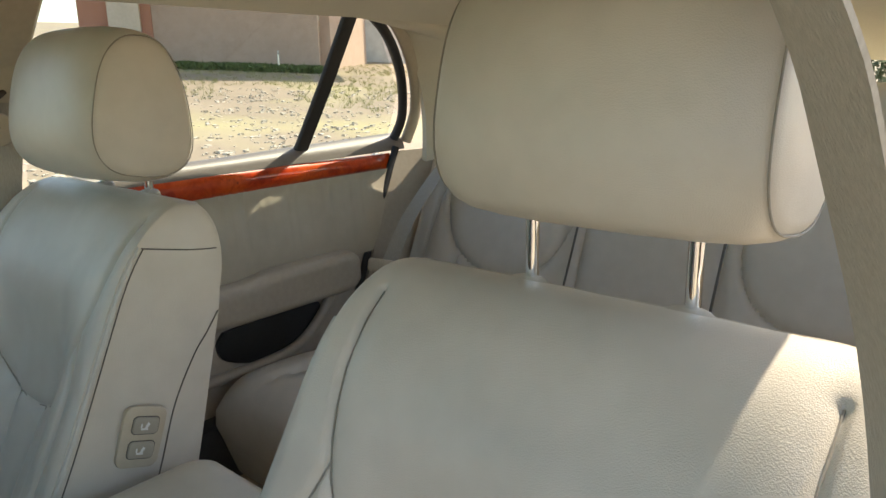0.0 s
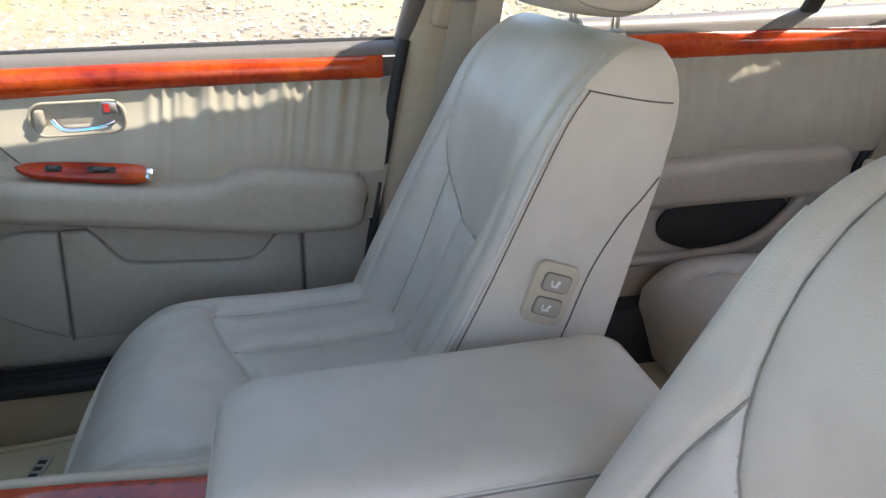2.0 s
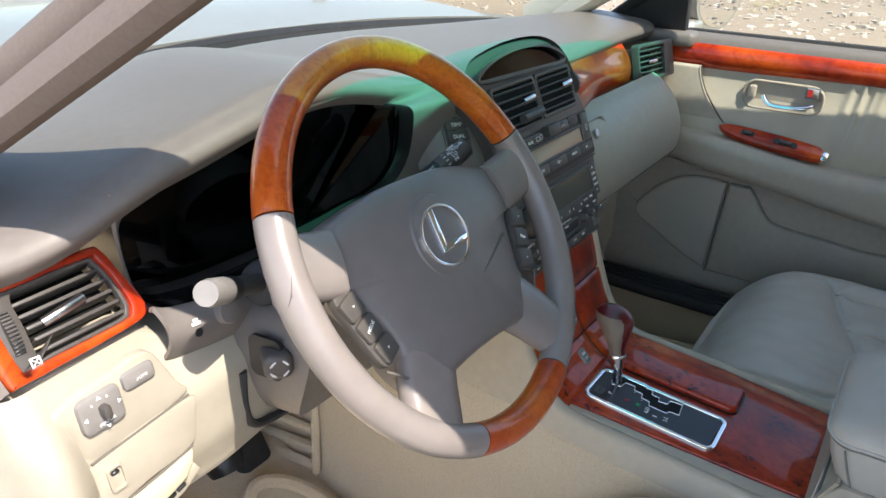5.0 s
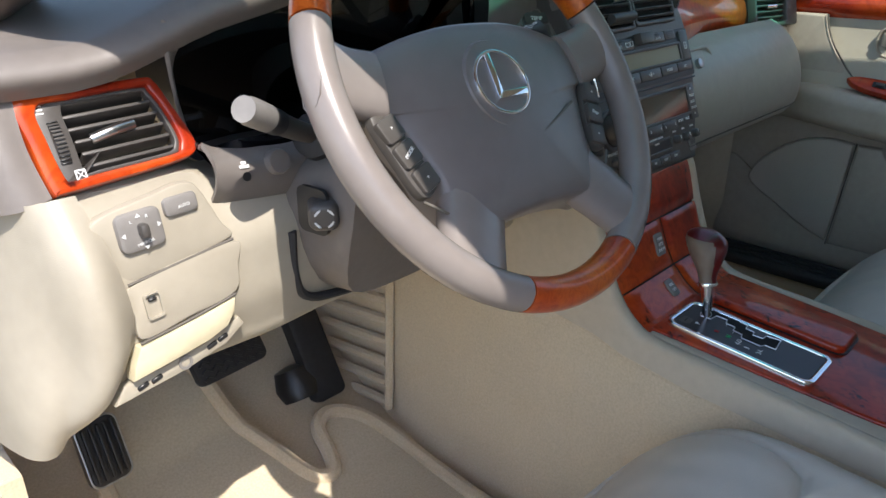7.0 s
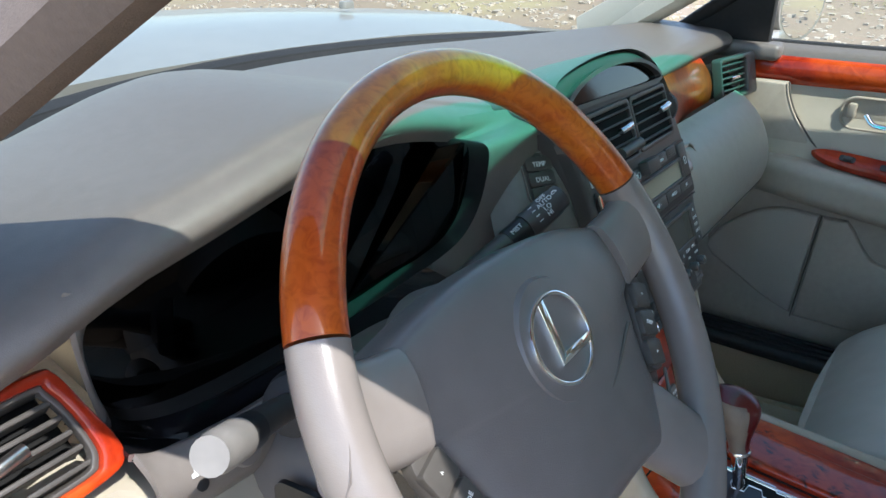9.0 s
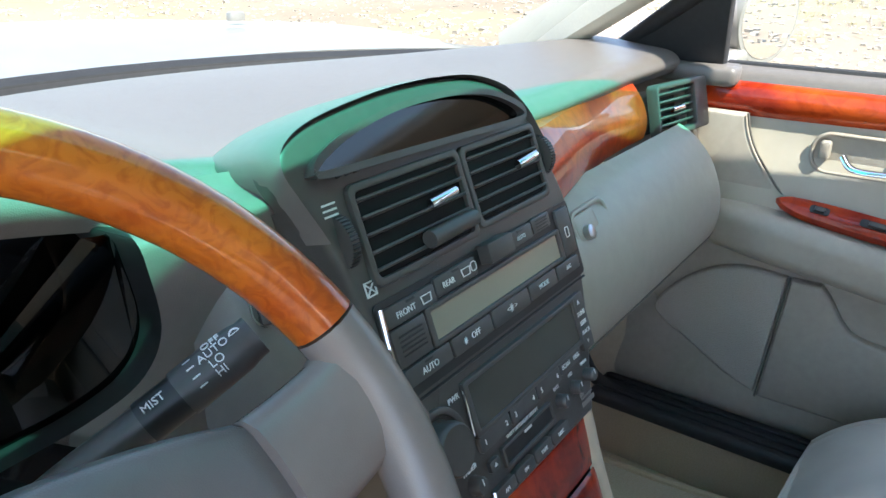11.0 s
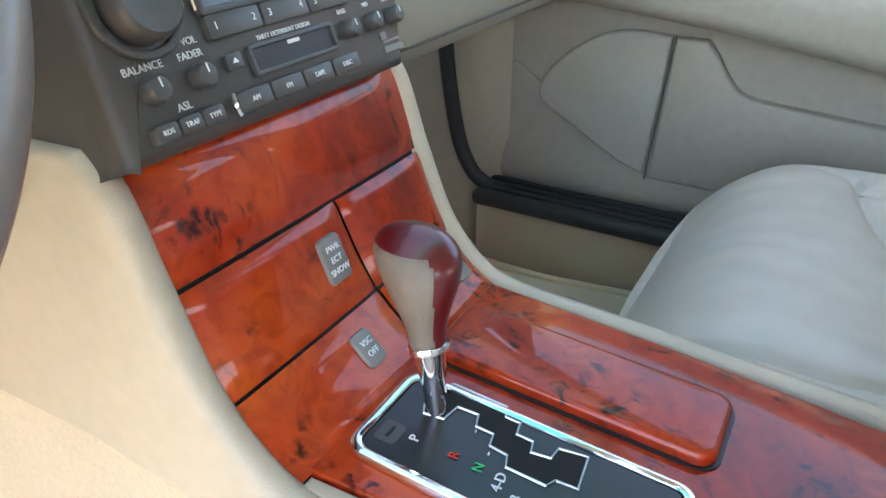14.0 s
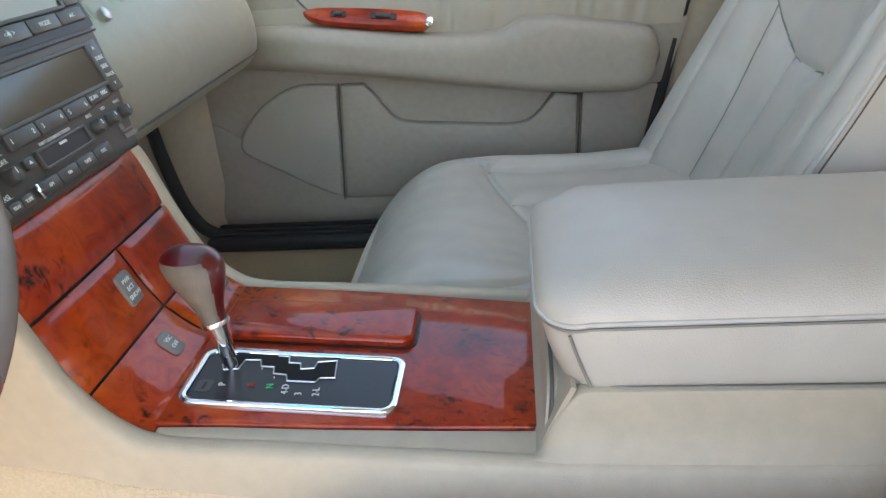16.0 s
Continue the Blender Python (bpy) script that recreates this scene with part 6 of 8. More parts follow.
pb = part("parking_release", prism([(-0.045, -0.031), (-0.02, -0.0290), (0.02, -0.0255), (0.043, -0.0225), (0.040, -0.034), (0.031, -0.0445), (0.012, -0.0500), (-0.02, -0.0535), (-0.056, -0.0565), (-0.053, -0.045)], 0.016, 0.003, 2, KP @ pose(0, 0, -0.003)), material("yellowed_cream", (0.60, 0.53, 0.36), 0.45), dash, "yellowed parking brake release lever")
lv = part("lower_grille", prism([(-0.062, -0.0600), (-0.02, -0.0575), (0.014, -0.0535), (0.034, -0.0475), (0.046, -0.0440), (0.050, -0.052), (0.03, -0.063), (-0.01, -0.070), (-0.072, -0.074)], 0.010, 0.002, 2, KP @ pose(0, 0, -0.006)), CREAM, dash, "cream panel with vent slots and a service socket")
for k, (u, v) in enumerate(((-0.048, -0.0665), (-0.036, -0.0655), (0.016, -0.0585), (0.027, -0.0560))):
    part("slot", block((0.010, 0.0045, 0.003), 0.001, 1, KP @ pose(u, v, 0.0038, 0, 0, 14)), BLACK, lv)
part("socket", ring([(0.0062 * math.cos(2 * math.pi * k / 20), 0.0062 * math.sin(2 * math.pi * k / 20)) for k in range(20)], [(0.0040 * math.cos(2 * math.pi * k / 20), 0.0040 * math.sin(2 * math.pi * k / 20)) for k in range(20)], 0.0020, KP @ pose(-0.010, -0.0625, 0.0036)), GREY, lv)
pbm = KP @ pose(-0.002, -0.040, 0.0123, 0, 0, 5)
part("brake_mark", join(words("P", 0.009, pbm), ring([(0.0065 * math.cos(2 * math.pi * k / 24), 0.0065 * math.sin(2 * math.pi * k / 24)) for k in range(24)], [(0.0057 * math.cos(2 * math.pi * k / 24), 0.0057 * math.sin(2 * math.pi * k / 24)) for k in range(24)], 0.0005, pbm)), INK, pb)
# headlamp leveller on the taupe lip under the instruments
part("leveller_lip", sheet([[(x, 0.134, zu - 0.003), (x, 0.130, zu - 0.001), (x, 0.126, zu), (x, 0.113, (zu + zd) / 2 + 0.002), (x, 0.109, zd), (x, 0.116, zd - 0.018), (x, 0.140, zd - 0.045)]
                            for x, zl, zu, zd in ((-0.556, 0.886, 0.890, 0.866), (-0.545, 0.872, 0.884, 0.862), (-0.52, 0.858, 0.878, 0.857), (-0.50, 0.848, 0.876, 0.855), (-0.479, 0.841, 0.874, 0.854), (-0.44, 0.836, 0.874, 0.854), (-0.38, 0.834, 0.874, 0.854))], 40, 24, 0.004), TAUPE, dash)
part("lens_foot", sheet([[(x, 0.200, zl - 0.004), (x, 0.160, (zl + zu) / 2 + 0.002), (x, 0.130, zu - 0.003)] for x, zl, zu in ((-0.556, 0.886, 0.890), (-0.52, 0.858, 0.878), (-0.479, 0.841, 0.874), (-0.44, 0.836, 0.874), (-0.38, 0.834, 0.874))], 20, 10, 0.003), GLOSS_BLACK, dash, "glossy black foot of the instrument lens")
part("leveller_knob", lathe([(0.011, 0), (0.0115, 0.008), (0.010, 0.011), (0.002, 0.0115)], 24, pose(-0.498, 0.114, 0.864, 72)), TAUPE, dash, "round dimmer knob")
part("car_icon", join(block((0.0095, 0.0028, 0.0005), 0.001, 1, basis((-0.530, 0.1095, 0.868), (1, 0, -0.1), (0, 0.4, 0.9))), block((0.005, 0.0028, 0.0005), 0.001, 1, basis((-0.530, 0.1105, 0.871), (1, 0, -0.1), (0, 0.4, 0.9)))), INK, dash)
part("sensor", lathe([(0.004, 0), (0.004, 0.002), (0.001, 0.0025)], 16, pose(-0.529, 0.110, 0.859, 80)), BLACK, dash)

# steering column shroud with stalks
col = thing("steering_column", "taupe steering column shroud with tilt switch", "steering column")


rows = []
for i in range(17):
    f = i / 16
    y = 0.22 - 0.20 * f
    zc = 0.815 + 0.055 * f
    w, hgt, drop = 0.112 - 0.006 * f, 0.085 - 0.030 * f, 0.128 + 0.030 * f
    row = []
    for j in range(40):
        t = 2 * math.pi * j / 40
        k = (abs(math.cos(t)) ** 3 + abs(math.sin(t)) ** 3) ** (-1 / 3)
        zz = math.sin(t) * k
        row.append((-0.372 + math.cos(t) * k * w * (1.05 - 0.05 * max(0.0, -zz) ** 2 if zz < 0 else 1.0 - 0.12 * zz), y + 0.075 * max(0.0, -zz) ** 1.8, zc + zz * (drop if zz < 0 else hgt * 0.40)))
    rows.append(row)
part("shroud", skin(rows, close_row=True, caps=True), TAUPE, col, "taupe column cover")
part("shroud_gap", tube([(-0.492, 0.104, 0.80), (-0.490, 0.108, 0.755), (-0.474, 0.114, 0.724), (-0.43, 0.118, 0.712), (-0.35, 0.120, 0.708), (-0.26, 0.120, 0.716)], 0.0045, 8, n=24), RUBBER, col, "dark gap under the column cover")
part("collar", lathe([(0.06, 0), (0.058, 0.03), (0.05, 0.05), (0.02, 0.055)], 32, basis((-0.37, 0.045, 0.878), (1, 0, 0), (0, 0.553, 0.833))), TAUPE, col)
part("tilt_recess", prism(round_rect(0.036, 0.042, 0.008), 0.004, 0, 2, basis((-0.489, 0.070, 0.829), (0.12, -1, 0), (0, 0, 1))), BLACK, col)
part("tilt_knob", prism(round_rect(0.026, 0.026, 0.008), 0.030, 0.006, 3, look((-0.480, 0.072, 0.830), (-0.572, -0.06, 0.822)) @ pose(0, 0, 0, 0, 180, 0)), DARK_TRIM, col, "four-way tilt switch")
tkm = look((-0.480, 0.072, 0.830), (-0.572, -0.06, 0.822)) @ pose(0, 0, -0.0302, 0, 180, 0)
part("tilt_marks", join(*[ring([(0.009 * math.cos(radians(a0 + 50 * k / 5)), 0.009 * math.sin(radians(a0 + 50 * k / 5))) for k in range(6)], [(0.0078 * math.cos(radians(a0 + 50 * k / 5)), 0.0078 * math.sin(radians(a0 + 50 * k / 5))) for k in range(6)], 0.0005, tkm) for a0 in (20, 110, 200, 290)]), INK, col)


def stalk(name, label, line, radii, tip_mat):
    s = thing(name, label, "stalk")
    p = spline(line, 24)
    part("arm", tube(p[:15], lambda f: radii[0] + (radii[1] - radii[0]) * f, 14), DARK_TRIM, s)
    part("sleeve", tube(p[14:18], radii[1] * 1.12, 14), BLACK, s)
    part("tip", tube(p[17:], lambda f: radii[2] * (1.0 if f < 0.8 else 0.9), 16), tip_mat, s)
    return s


ls = stalk("light_stalk", "grey light stalk behind the steering wheel", [(-0.452, 0.100, 0.880), (-0.490, 0.086, 0.896), (-0.527, 0.066, 0.914), (-0.563, 0.047, 0.932)], (0.008, 0.0095, 0.0112), GREY)
part("boot", lathe([(0.022, 0), (0.02, 0.01), (0.012, 0.014)], 20, look((-0.462, 0.096, 0.884), (-0.60, 0.03, 0.94)) @ pose(0, 0, 0, 0, 180)), RUBBER, ls)
wsl = [(-0.312, 0.092, 0.896), (-0.280, 0.080, 0.914), (-0.246, 0.066, 0.932), (-0.202, 0.050, 0.957)]
ws = stalk("wiper_stalk", "dark wiper stalk with white lettering", wsl, (0.0075, 0.0095, 0.0118), DARK_TRIM)
wd = (Vector(wsl[3]) - Vector(wsl[2])).normalized()
wf = Vector((-0.50, -0.20, 0.36))                                              # the lettered side looks at the driver
wf = (wf - wd * wf.dot(wd)).normalized()
wu = wf.cross(wd)


def on_stalk(s, turn, r):
    """A place on the stalk's lettered side: its length from the tip, and the turn round it."""
    n = (wf * math.cos(radians(turn)) + wu * math.sin(radians(turn))).normalized()
    return basis(Vector(wsl[3]) - wd * s + n * r, wd, n.cross(wd))


for k, tx in enumerate(("OFF", "AUTO", "LO", "HI")):
    part("letters", words(tx, 0.0058, on_stalk(0.018 + 0.001 * k, 36 - 24 * k, 0.0120) @ pose(0, 0, 0.0002)), INK, ws)
    part("mark", block((0.004, 0.0008, 0.0004), 0.0001, 1, on_stalk(0.031, 36 - 24 * k, 0.0119)), INK, ws)
part("letters", words("MIST", 0.0055, on_stalk(0.052, 5, 0.0112)), INK, ws)
part("wiper_mark", ring([(0.0032 * math.cos(radians(a)), 0.0036 * math.sin(radians(a))) for a in range(20, 161, 14)], [(0.0024 * math.cos(radians(a)), 0.0028 * math.sin(radians(a))) for a in range(20, 161, 14)], 0.0004, on_stalk(0.007, 8, 0.0116)), INK, ws)
# temperature rocker on the surround
TS = basis((-0.141, 0.103, 0.946), (0.93, -0.36, -0.05), (0.10, 0.52, 0.85))
ts = part("temp_panel", prism(round_rect(0.038, 0.047, 0.008), 0.004, 0.0015, 2, TS), DARK_TRIM, dash, "temperature and dual zone buttons")
for v, tx in ((0.0125, "TEMP"), (-0.002, "DUAL"), (-0.0165, "")):
    b_ = part("button", prism(round_rect(0.031, 0.0135, 0.0025, cy=v), 0.003, 0.001, 2, TS @ pose(0, 0, 0.0035)), DARK_TRIM, ts)
    part("button_gap", ring(round_rect(0.0325, 0.0150, 0.003, cy=v), round_rect(0.031, 0.0135, 0.0025, cy=v), 0.0006, TS @ pose(0, 0, 0.0038)), BLACK, ts)
    if tx:
        part("letters", words(tx, 0.0066, TS @ pose(0, v - 0.001, 0.0067)), INK, b_)
part("bright_rim", ring(round_rect(0.0388, 0.0478, 0.0084), round_rect(0.0374, 0.0464, 0.0078), 0.0046, TS), GREY, ts)
# the facia between the instruments and the stack carries these buttons
part("switch_facia", sheet([[TS @ Vector(q) for q in row] for row in (
    ((-0.050, 0.050, -0.034), (-0.030, 0.052, -0.010), (0.0, 0.054, -0.003), (0.024, 0.052, -0.006), (0.036, 0.045, -0.030)),
    ((-0.046, 0.026, -0.030), (-0.026, 0.027, -0.006), (0.0, 0.028, -0.001), (0.027, 0.027, -0.003), (0.040, 0.022, -0.030)),
    ((-0.044, 0.0, -0.026), (-0.026, 0.0, -0.005), (0.0, 0.0, 0.0005), (0.028, 0.0, -0.003), (0.044, 0.0, -0.030)),
    ((-0.044, -0.030, -0.026), (-0.026, -0.030, -0.006), (0.0, -0.030, -0.001), (0.030, -0.030, -0.003), (0.046, -0.030, -0.030)),
    ((-0.046, -0.085, -0.030), (-0.026, -0.085, -0.012), (0.0, -0.085, -0.006), (0.034, -0.085, -0.008), (0.050, -0.085, -0.034)))], 24, 24, 0.004), TAUPE, dash, "taupe facia beside the instruments")

# passenger side: veneer strip, vent, glovebox
def strip_y(x):
    return 0.092 + 0.055 * step(0.1, 0.5, x)


rows = []
for i in range(41):
    x = 0.135 + 0.425 * i / 40
    a, b = 0.892 - 0.004 * step(0.2, 0.5, x), 0.966 - 0.006 * step(0.2, 0.55, x)
    y = strip_y(x)
    rows.append([(x, y + 0.03, a)] + [(x, y + 0.012 - 0.020 * math.sin(math.pi * (0.12 + 0.8 * j / 12)) ** 0.8 + 0.022 * (j / 12), a + (b - a) * j / 12) for j in range(13)] + [(x, y + 0.06, b)])
part("wood_strip", skin(rows, close_row=True, caps=True), STRIP_WOOD, dash, "lacquered red burl wood strip")
RV = basis((0.634, 0.131, 0.9215), (1, -0.10, -0.02), (0, 0.24, 0.97))
vent_r = thing("air_vent", "small passenger side air vent between wood strips", "air vent", "air vents")
part("bezel", ring(round_rect(0.160, 0.074, 0.008, cx=0.008), round_rect(0.112, 0.058, 0.005, cx=-0.010), 0.016, RV @ pose(0, 0, -0.010), 0.003), DARK_TRIM, vent_r)
part("duct", prism(round_rect(0.12, 0.06, 0.006), 0.002, 0, 2, RV @ pose(-0.012, 0, -0.03)), BLACK, vent_r)
for k in range(5):
    part("slat", block((0.112, 0.0035, 0.016), 0.0015, 2, RV @ pose(-0.012, -0.021 + 0.0105 * k, -0.006, -18)), DARK_TRIM, vent_r)
part("adjuster", tube([RV @ Vector((-0.03, 0, 0.004)), RV @ Vector((0.005, 0, 0.004))], 0.004, 10), CHROME, vent_r, "chrome vane adjuster")


def glove(x, f):
    """The bulging glovebox face; f runs from the strip down and under."""
    end = step(0.60, 0.715, x)
    prof = [(0.125, 0.900), (0.098, 0.885), (0.070, 0.855), (0.053, 0.815), (0.050, 0.775), (0.060, 0.745), (0.085, 0.727), (0.15, 0.715), (0.30, 0.71)]
    p = spline([(0, y, z) for y, z in prof], 60)[int(f * 59)]
    edge = 0.045 * step(0.20, 0.13, x)
    return Vector((x, p.y + 0.10 * end ** 2 + edge * 0.3, p.z + 0.05 * end ** 2 * (1 if p.z < 0.8 else 0.0)))


part("glovebox", skin([[glove(0.125 + 0.60 * i / 48, j / 59) for j in range(60)] for i in range(49)]), CREAM, dash, "cream bulging glovebox panel")
part("glovebox_gap", tube([glove(0.16 + 0.52 * i / 20, 0.60) + Vector((0, -0.001, 0)) for i in range(21)], 0.0014, 6), SEAM, dash)
GL = basis((0.258, 0.0815, 0.8653), (1, 0.03, 0), (0, 0.5, 0.86))
lc = part("glovebox_latch", ring(round_rect(0.085, 0.052, 0.016), round_rect(0.074, 0.042, 0.012), 0.0025, GL @ pose(0, 0, 0.0), 0.002), CREAM, dash)
part("latch_pad", prism(round_rect(0.048, 0.041, 0.008, cx=-0.014), 0.005, 0.002, 2, GL @ pose(0, 0, -0.002)), CREAM, lc)
part("key_cylinder", lathe([(0.0075, 0), (0.0075, 0.006), (0.006, 0.007), (0.001, 0.007)], 24, GL @ pose(-0.022, 0, 0.003)), SATIN, lc, "round key cylinder")
part("side_cover", sheet([[(0.70, 0.14, 0.895), (0.70, 0.10, 0.83), (0.70, 0.12, 0.76), (0.70, 0.20, 0.70)], [(0.735, 0.14, 0.895), (0.74, 0.12, 0.83), (0.74, 0.13, 0.76), (0.74, 0.20, 0.68)]], 10, 20, 0.004), VINYL, dash)

# ---- center stack ----
STACK = basis((0.003, 0.006, 0.79), (1, 0, 0), (0, 0.366, 0.930))
stack = thing("center_stack", "dark grey center stack with vents, climate and radio controls", "center stack")
side = smooth_line([(0.097, -0.023), (0.112, 0.012), (0.1246, 0.039), (0.1376, 0.083), (0.1455, 0.115), (0.1425, 0.156), (0.134, 0.185), (0.124, 0.213), (0.113, 0.235), (0.09, 0.255), (0.05, 0.268), (0, 0.272)], 44)
left = smooth_line([(0.129, -0.021), (0.1256, -0.009), (0.121, 0.05), (0.119, 0.085), (0.120, 0.147), (0.127, 0.19), (0.139, 0.222), (0.145, 0.24), (0.138, 0.254), (0.11, 0.264), (0.05, 0.271), (0, 0.272)], 44)
outline = side + [(-x, y) for x, y in reversed(left[:-1])]
part("face", prism(outline, 0.022, 0.006, 3, STACK @ pose(0, 0, -0.022)), DARK_TRIM, stack, "dark grey face plate")
part("hood", skin([[STACK @ Vector((x * k, 0.02 + (y - 0.02) * (1 + 0.035 * math.sin(math.pi * f) - 0.02 * f), 0.004 - 0.15 * f)) for x, y in outline if y > 0.185] for f, k in ((0, 1.0), (0.03, 1.008), (0.15, 1.005), (0.5, 0.93), (1, 0.86))], close_row=False), TAUPE, stack, "taupe hood around the screen pocket")
for s in (-1, 1):
    part("flank", skin([[STACK @ Vector((s * (x - 0.002 + 0.012 * f ** 0.6 * (s < 0)), v, -0.010 - 0.13 * f)) for x, v in (left if s < 0 else side) if v < 0.225] for f in (0, 0.05, 0.1, 0.4, 0.7, 1.0)]), DARK_TRIM, stack, "dark stack side")
pkt = dense([(-0.118, 0.2325), (-0.06, 0.2310), (0.0, 0.2295), (0.06, 0.2280), (0.092, 0.2278), (0.100, 0.2315), (0.090, 0.240), (0.06, 0.2515), (0.015, 0.2575), (-0.04, 0.2575), (-0.085, 0.2515), (-0.114, 0.243), (-0.124, 0.2365)], 72)
part("screen_pocket", prism(pkt, 0.0015, 0, 2, STACK), GLOSS_BLACK, stack, "dark recessed screen pocket")
part("pocket_rim", ring([(-0.012 + (x + 0.012) * 1.03, 0.243 + (y - 0.243) * 1.12) for x, y in pkt], pkt, 0.009, STACK, 0.003), DARK_TRIM, stack)
for k in range(3):
    part("pocket_mark", block((0.005, 0.003, 0.001), 0.0008, 1, STACK @ pose(-0.104 + 0.0075 * k, 0.2290, 0.0006)), BLACK, stack)


def put_vent(u0, u1, v0, v1, wheel_u, knob):
    v = thing("air_vent", "center air vent with dark slats and chrome adjuster", "air vent", "air vents")
    w, h, cx, cy = u1 - u0, v1 - v0, (u0 + u1) / 2, (v0 + v1) / 2
    part("frame", ring(round_rect(w + 0.010, h + 0.010, 0.006, cx=cx, cy=cy), round_rect(w, h, 0.004, cx=cx, cy=cy), 0.004, STACK, 0.001), DARK_TRIM, v)
    part("duct", prism(round_rect(w, h, 0.004, cx=cx, cy=cy), 0.0008, 0, 2, STACK), DEEP_BLACK, v)
    for k in range(5):
        part("slat", block((w, 0.0024, 0.006), 0.001, 1, STACK @ pose(cx, v0 + h * (k + 0.5) / 5, 0.003, -12)), DARK_TRIM, v)
    part("adjuster", tube([STACK @ Vector((cx + 0.002, cy + 0.004, 0.012)), STACK @ Vector((cx + 0.012, cy + 0.005, 0.014)), STACK @ Vector((cx + 0.030, cy + 0.006, 0.012))], 0.0035, 10), CHROME, v, "chrome vane adjuster")
    if knob:
        part("grip", tube([STACK @ Vector((cx - 0.006, v0 + 0.010, 0.010)), STACK @ Vector((cx + 0.045, v0 + 0.011, 0.010))], 0.006, 12), DARK_TRIM, v, "dark ribbed grip")
    tw_ = part("thumbwheel", lathe([(0.012, -0.004), (0.019, -0.0032), (0.019, 0.0032), (0.012, 0.004)], 24, STACK @ pose(wheel_u, cy + 0.002, -0.010, 0, 90, 0)), DARK_TRIM, v)
    for k in range(15):
        a = radians(-52 + 104 * k / 14)
        part("ridge", block((0.0066, 0.0011, 0.0016), 0.0003, 1, STACK @ pose(wheel_u, cy + 0.002 + 0.019 * math.sin(a), -0.010 + 0.019 * math.cos(a), math.degrees(-a))), BLACK, tw_)


put_vent(-0.099, 0.004, 0.163, 0.2170, -0.1145, True)
put_vent(0.016, 0.110, 0.166, 0.2165, 0.1255, False)
for u in (-0.118,):
    part("mark", join(*[block((0.011, 0.0012, 0.0006), 0, 1, STACK @ pose(u, 0.2085 + 0.0034 * k, 0.0003)) for k in range(3)]), INK, stack)
    mk = STACK @ pose(-0.1065, 0.1600, 0.0)
    part("mark", join(ring(round_rect(0.0095, 0.0095, 0.0004, 2), round_rect(0.0075, 0.0075, 0.0003, 2), 0.0006, mk), block((0.011, 0.0008, 0.0008), 0, 1, mk @ pose(0, 0, 0.0004, 0, 0, 45)), block((0.011, 0.0008, 0.0008), 0, 1, mk @ pose(0, 0, 0.0004, 0, 0, -45))), INK, stack)

PANEL = material("control_panel", (0.075, 0.07, 0.066), 0.36, color2=(0.062, 0.058, 0.055), grain=150, bump=0.05, bump_scale=1500)


def key(parent, u0, u1, v0, v1, text="", size=0.0075, high=0.0035, tick=False, mat=None, name="button", dx=0.0):
    """One push button on the stack with its lettering."""
    w, h, cx, cy = u1 - u0, v1 - v0, (u0 + u1) / 2, (v0 + v1) / 2
    b = part(name, prism(round_rect(w - 0.0010, h - 0.0010, 0.0016, 3, cx, cy), high, 0.0008, 2, STACK), mat or PANEL, parent)
    if text:
        part("letters", words(text, size * 0.72, STACK @ pose(cx + dx, cy - (0.001 if tick else 0), high + 0.0002)), INK, b)
    if tick:
        part("lamp", block((0.008, 0.0016, 0.0006), 0, 1, STACK @ pose(cx, v1 - 0.0025, high + 0.0002)), BLACK, b)
    return b


climate = thing("climate_control", "dark climate control panel with an amber display", "control panel")
part("recess", prism(round_rect(0.250, 0.064, 0.004, cx=0.014, cy=0.118), 0.001, 0, 2, STACK), BLACK, climate)
part("bright_edge", tube([STACK @ Vector((-0.1085, 0.147, 0.004)), STACK @ Vector((-0.1125, 0.118, 0.006)), STACK @ Vector((-0.1085, 0.089, 0.004))], 0.0018, 8, n=16), CHROME, climate, "bright curved edge strip")
key(climate, -0.106, -0.0555, 0.1322, 0.146, "FRONT", 0.0080, tick=True, dx=-0.006)
key(climate, -0.0550, -0.006, 0.1340, 0.148, "REAR", 0.0080, tick=True, dx=-0.010)
for u, v in ((-0.066, 0.1385), (-0.020, 0.1405)):
    part("icon", ring([(0.0045, -0.0028), (0.0055, 0.003), (-0.0055, 0.003), (-0.0045, -0.0028)], [(0.0037, -0.0021), (0.0045, 0.0023), (-0.0045, 0.0023), (-0.0037, -0.0021)], 0.0005, STACK @ pose(u, v, 0.0036)), INK, climate)
part("icon", ring(round_rect(0.007, 0.007, 0.0025, 4, -0.0105, 0.1415), round_rect(0.0055, 0.0055, 0.002, 4, -0.0105, 0.1415), 0.0005, STACK @ pose(0, 0, 0.0036)), INK, climate)
hz = key(climate, 0.0015, 0.035, 0.1372, 0.1525, "", mat=DARK_TRIM, high=0.011, name="hazard_button")
part("triangle", ring([(0, 0.004), (-0.0045, -0.0035), (0.0045, -0.0035)], [(0, 0.0022), (-0.003, -0.0026), (0.003, -0.0026)], 0.0005, STACK @ pose(0.018, 0.144, 0.0102)), INK_RED, hz)
key(climate, 0.038, 0.074, 0.1365, 0.1495, "AUTO", 0.0062, tick=True)
key(climate, 0.0745, 0.103, 0.1375, 0.1505)
for k in range(4):
    part("grille_slot", block((0.017, 0.0010, 0.0006), 0, 1, STACK @ pose(0.089, 0.1402 + 0.0024 * k, 0.0037)), BLACK, climate)
key(climate, -0.106, -0.072, 0.1065, 0.1318)
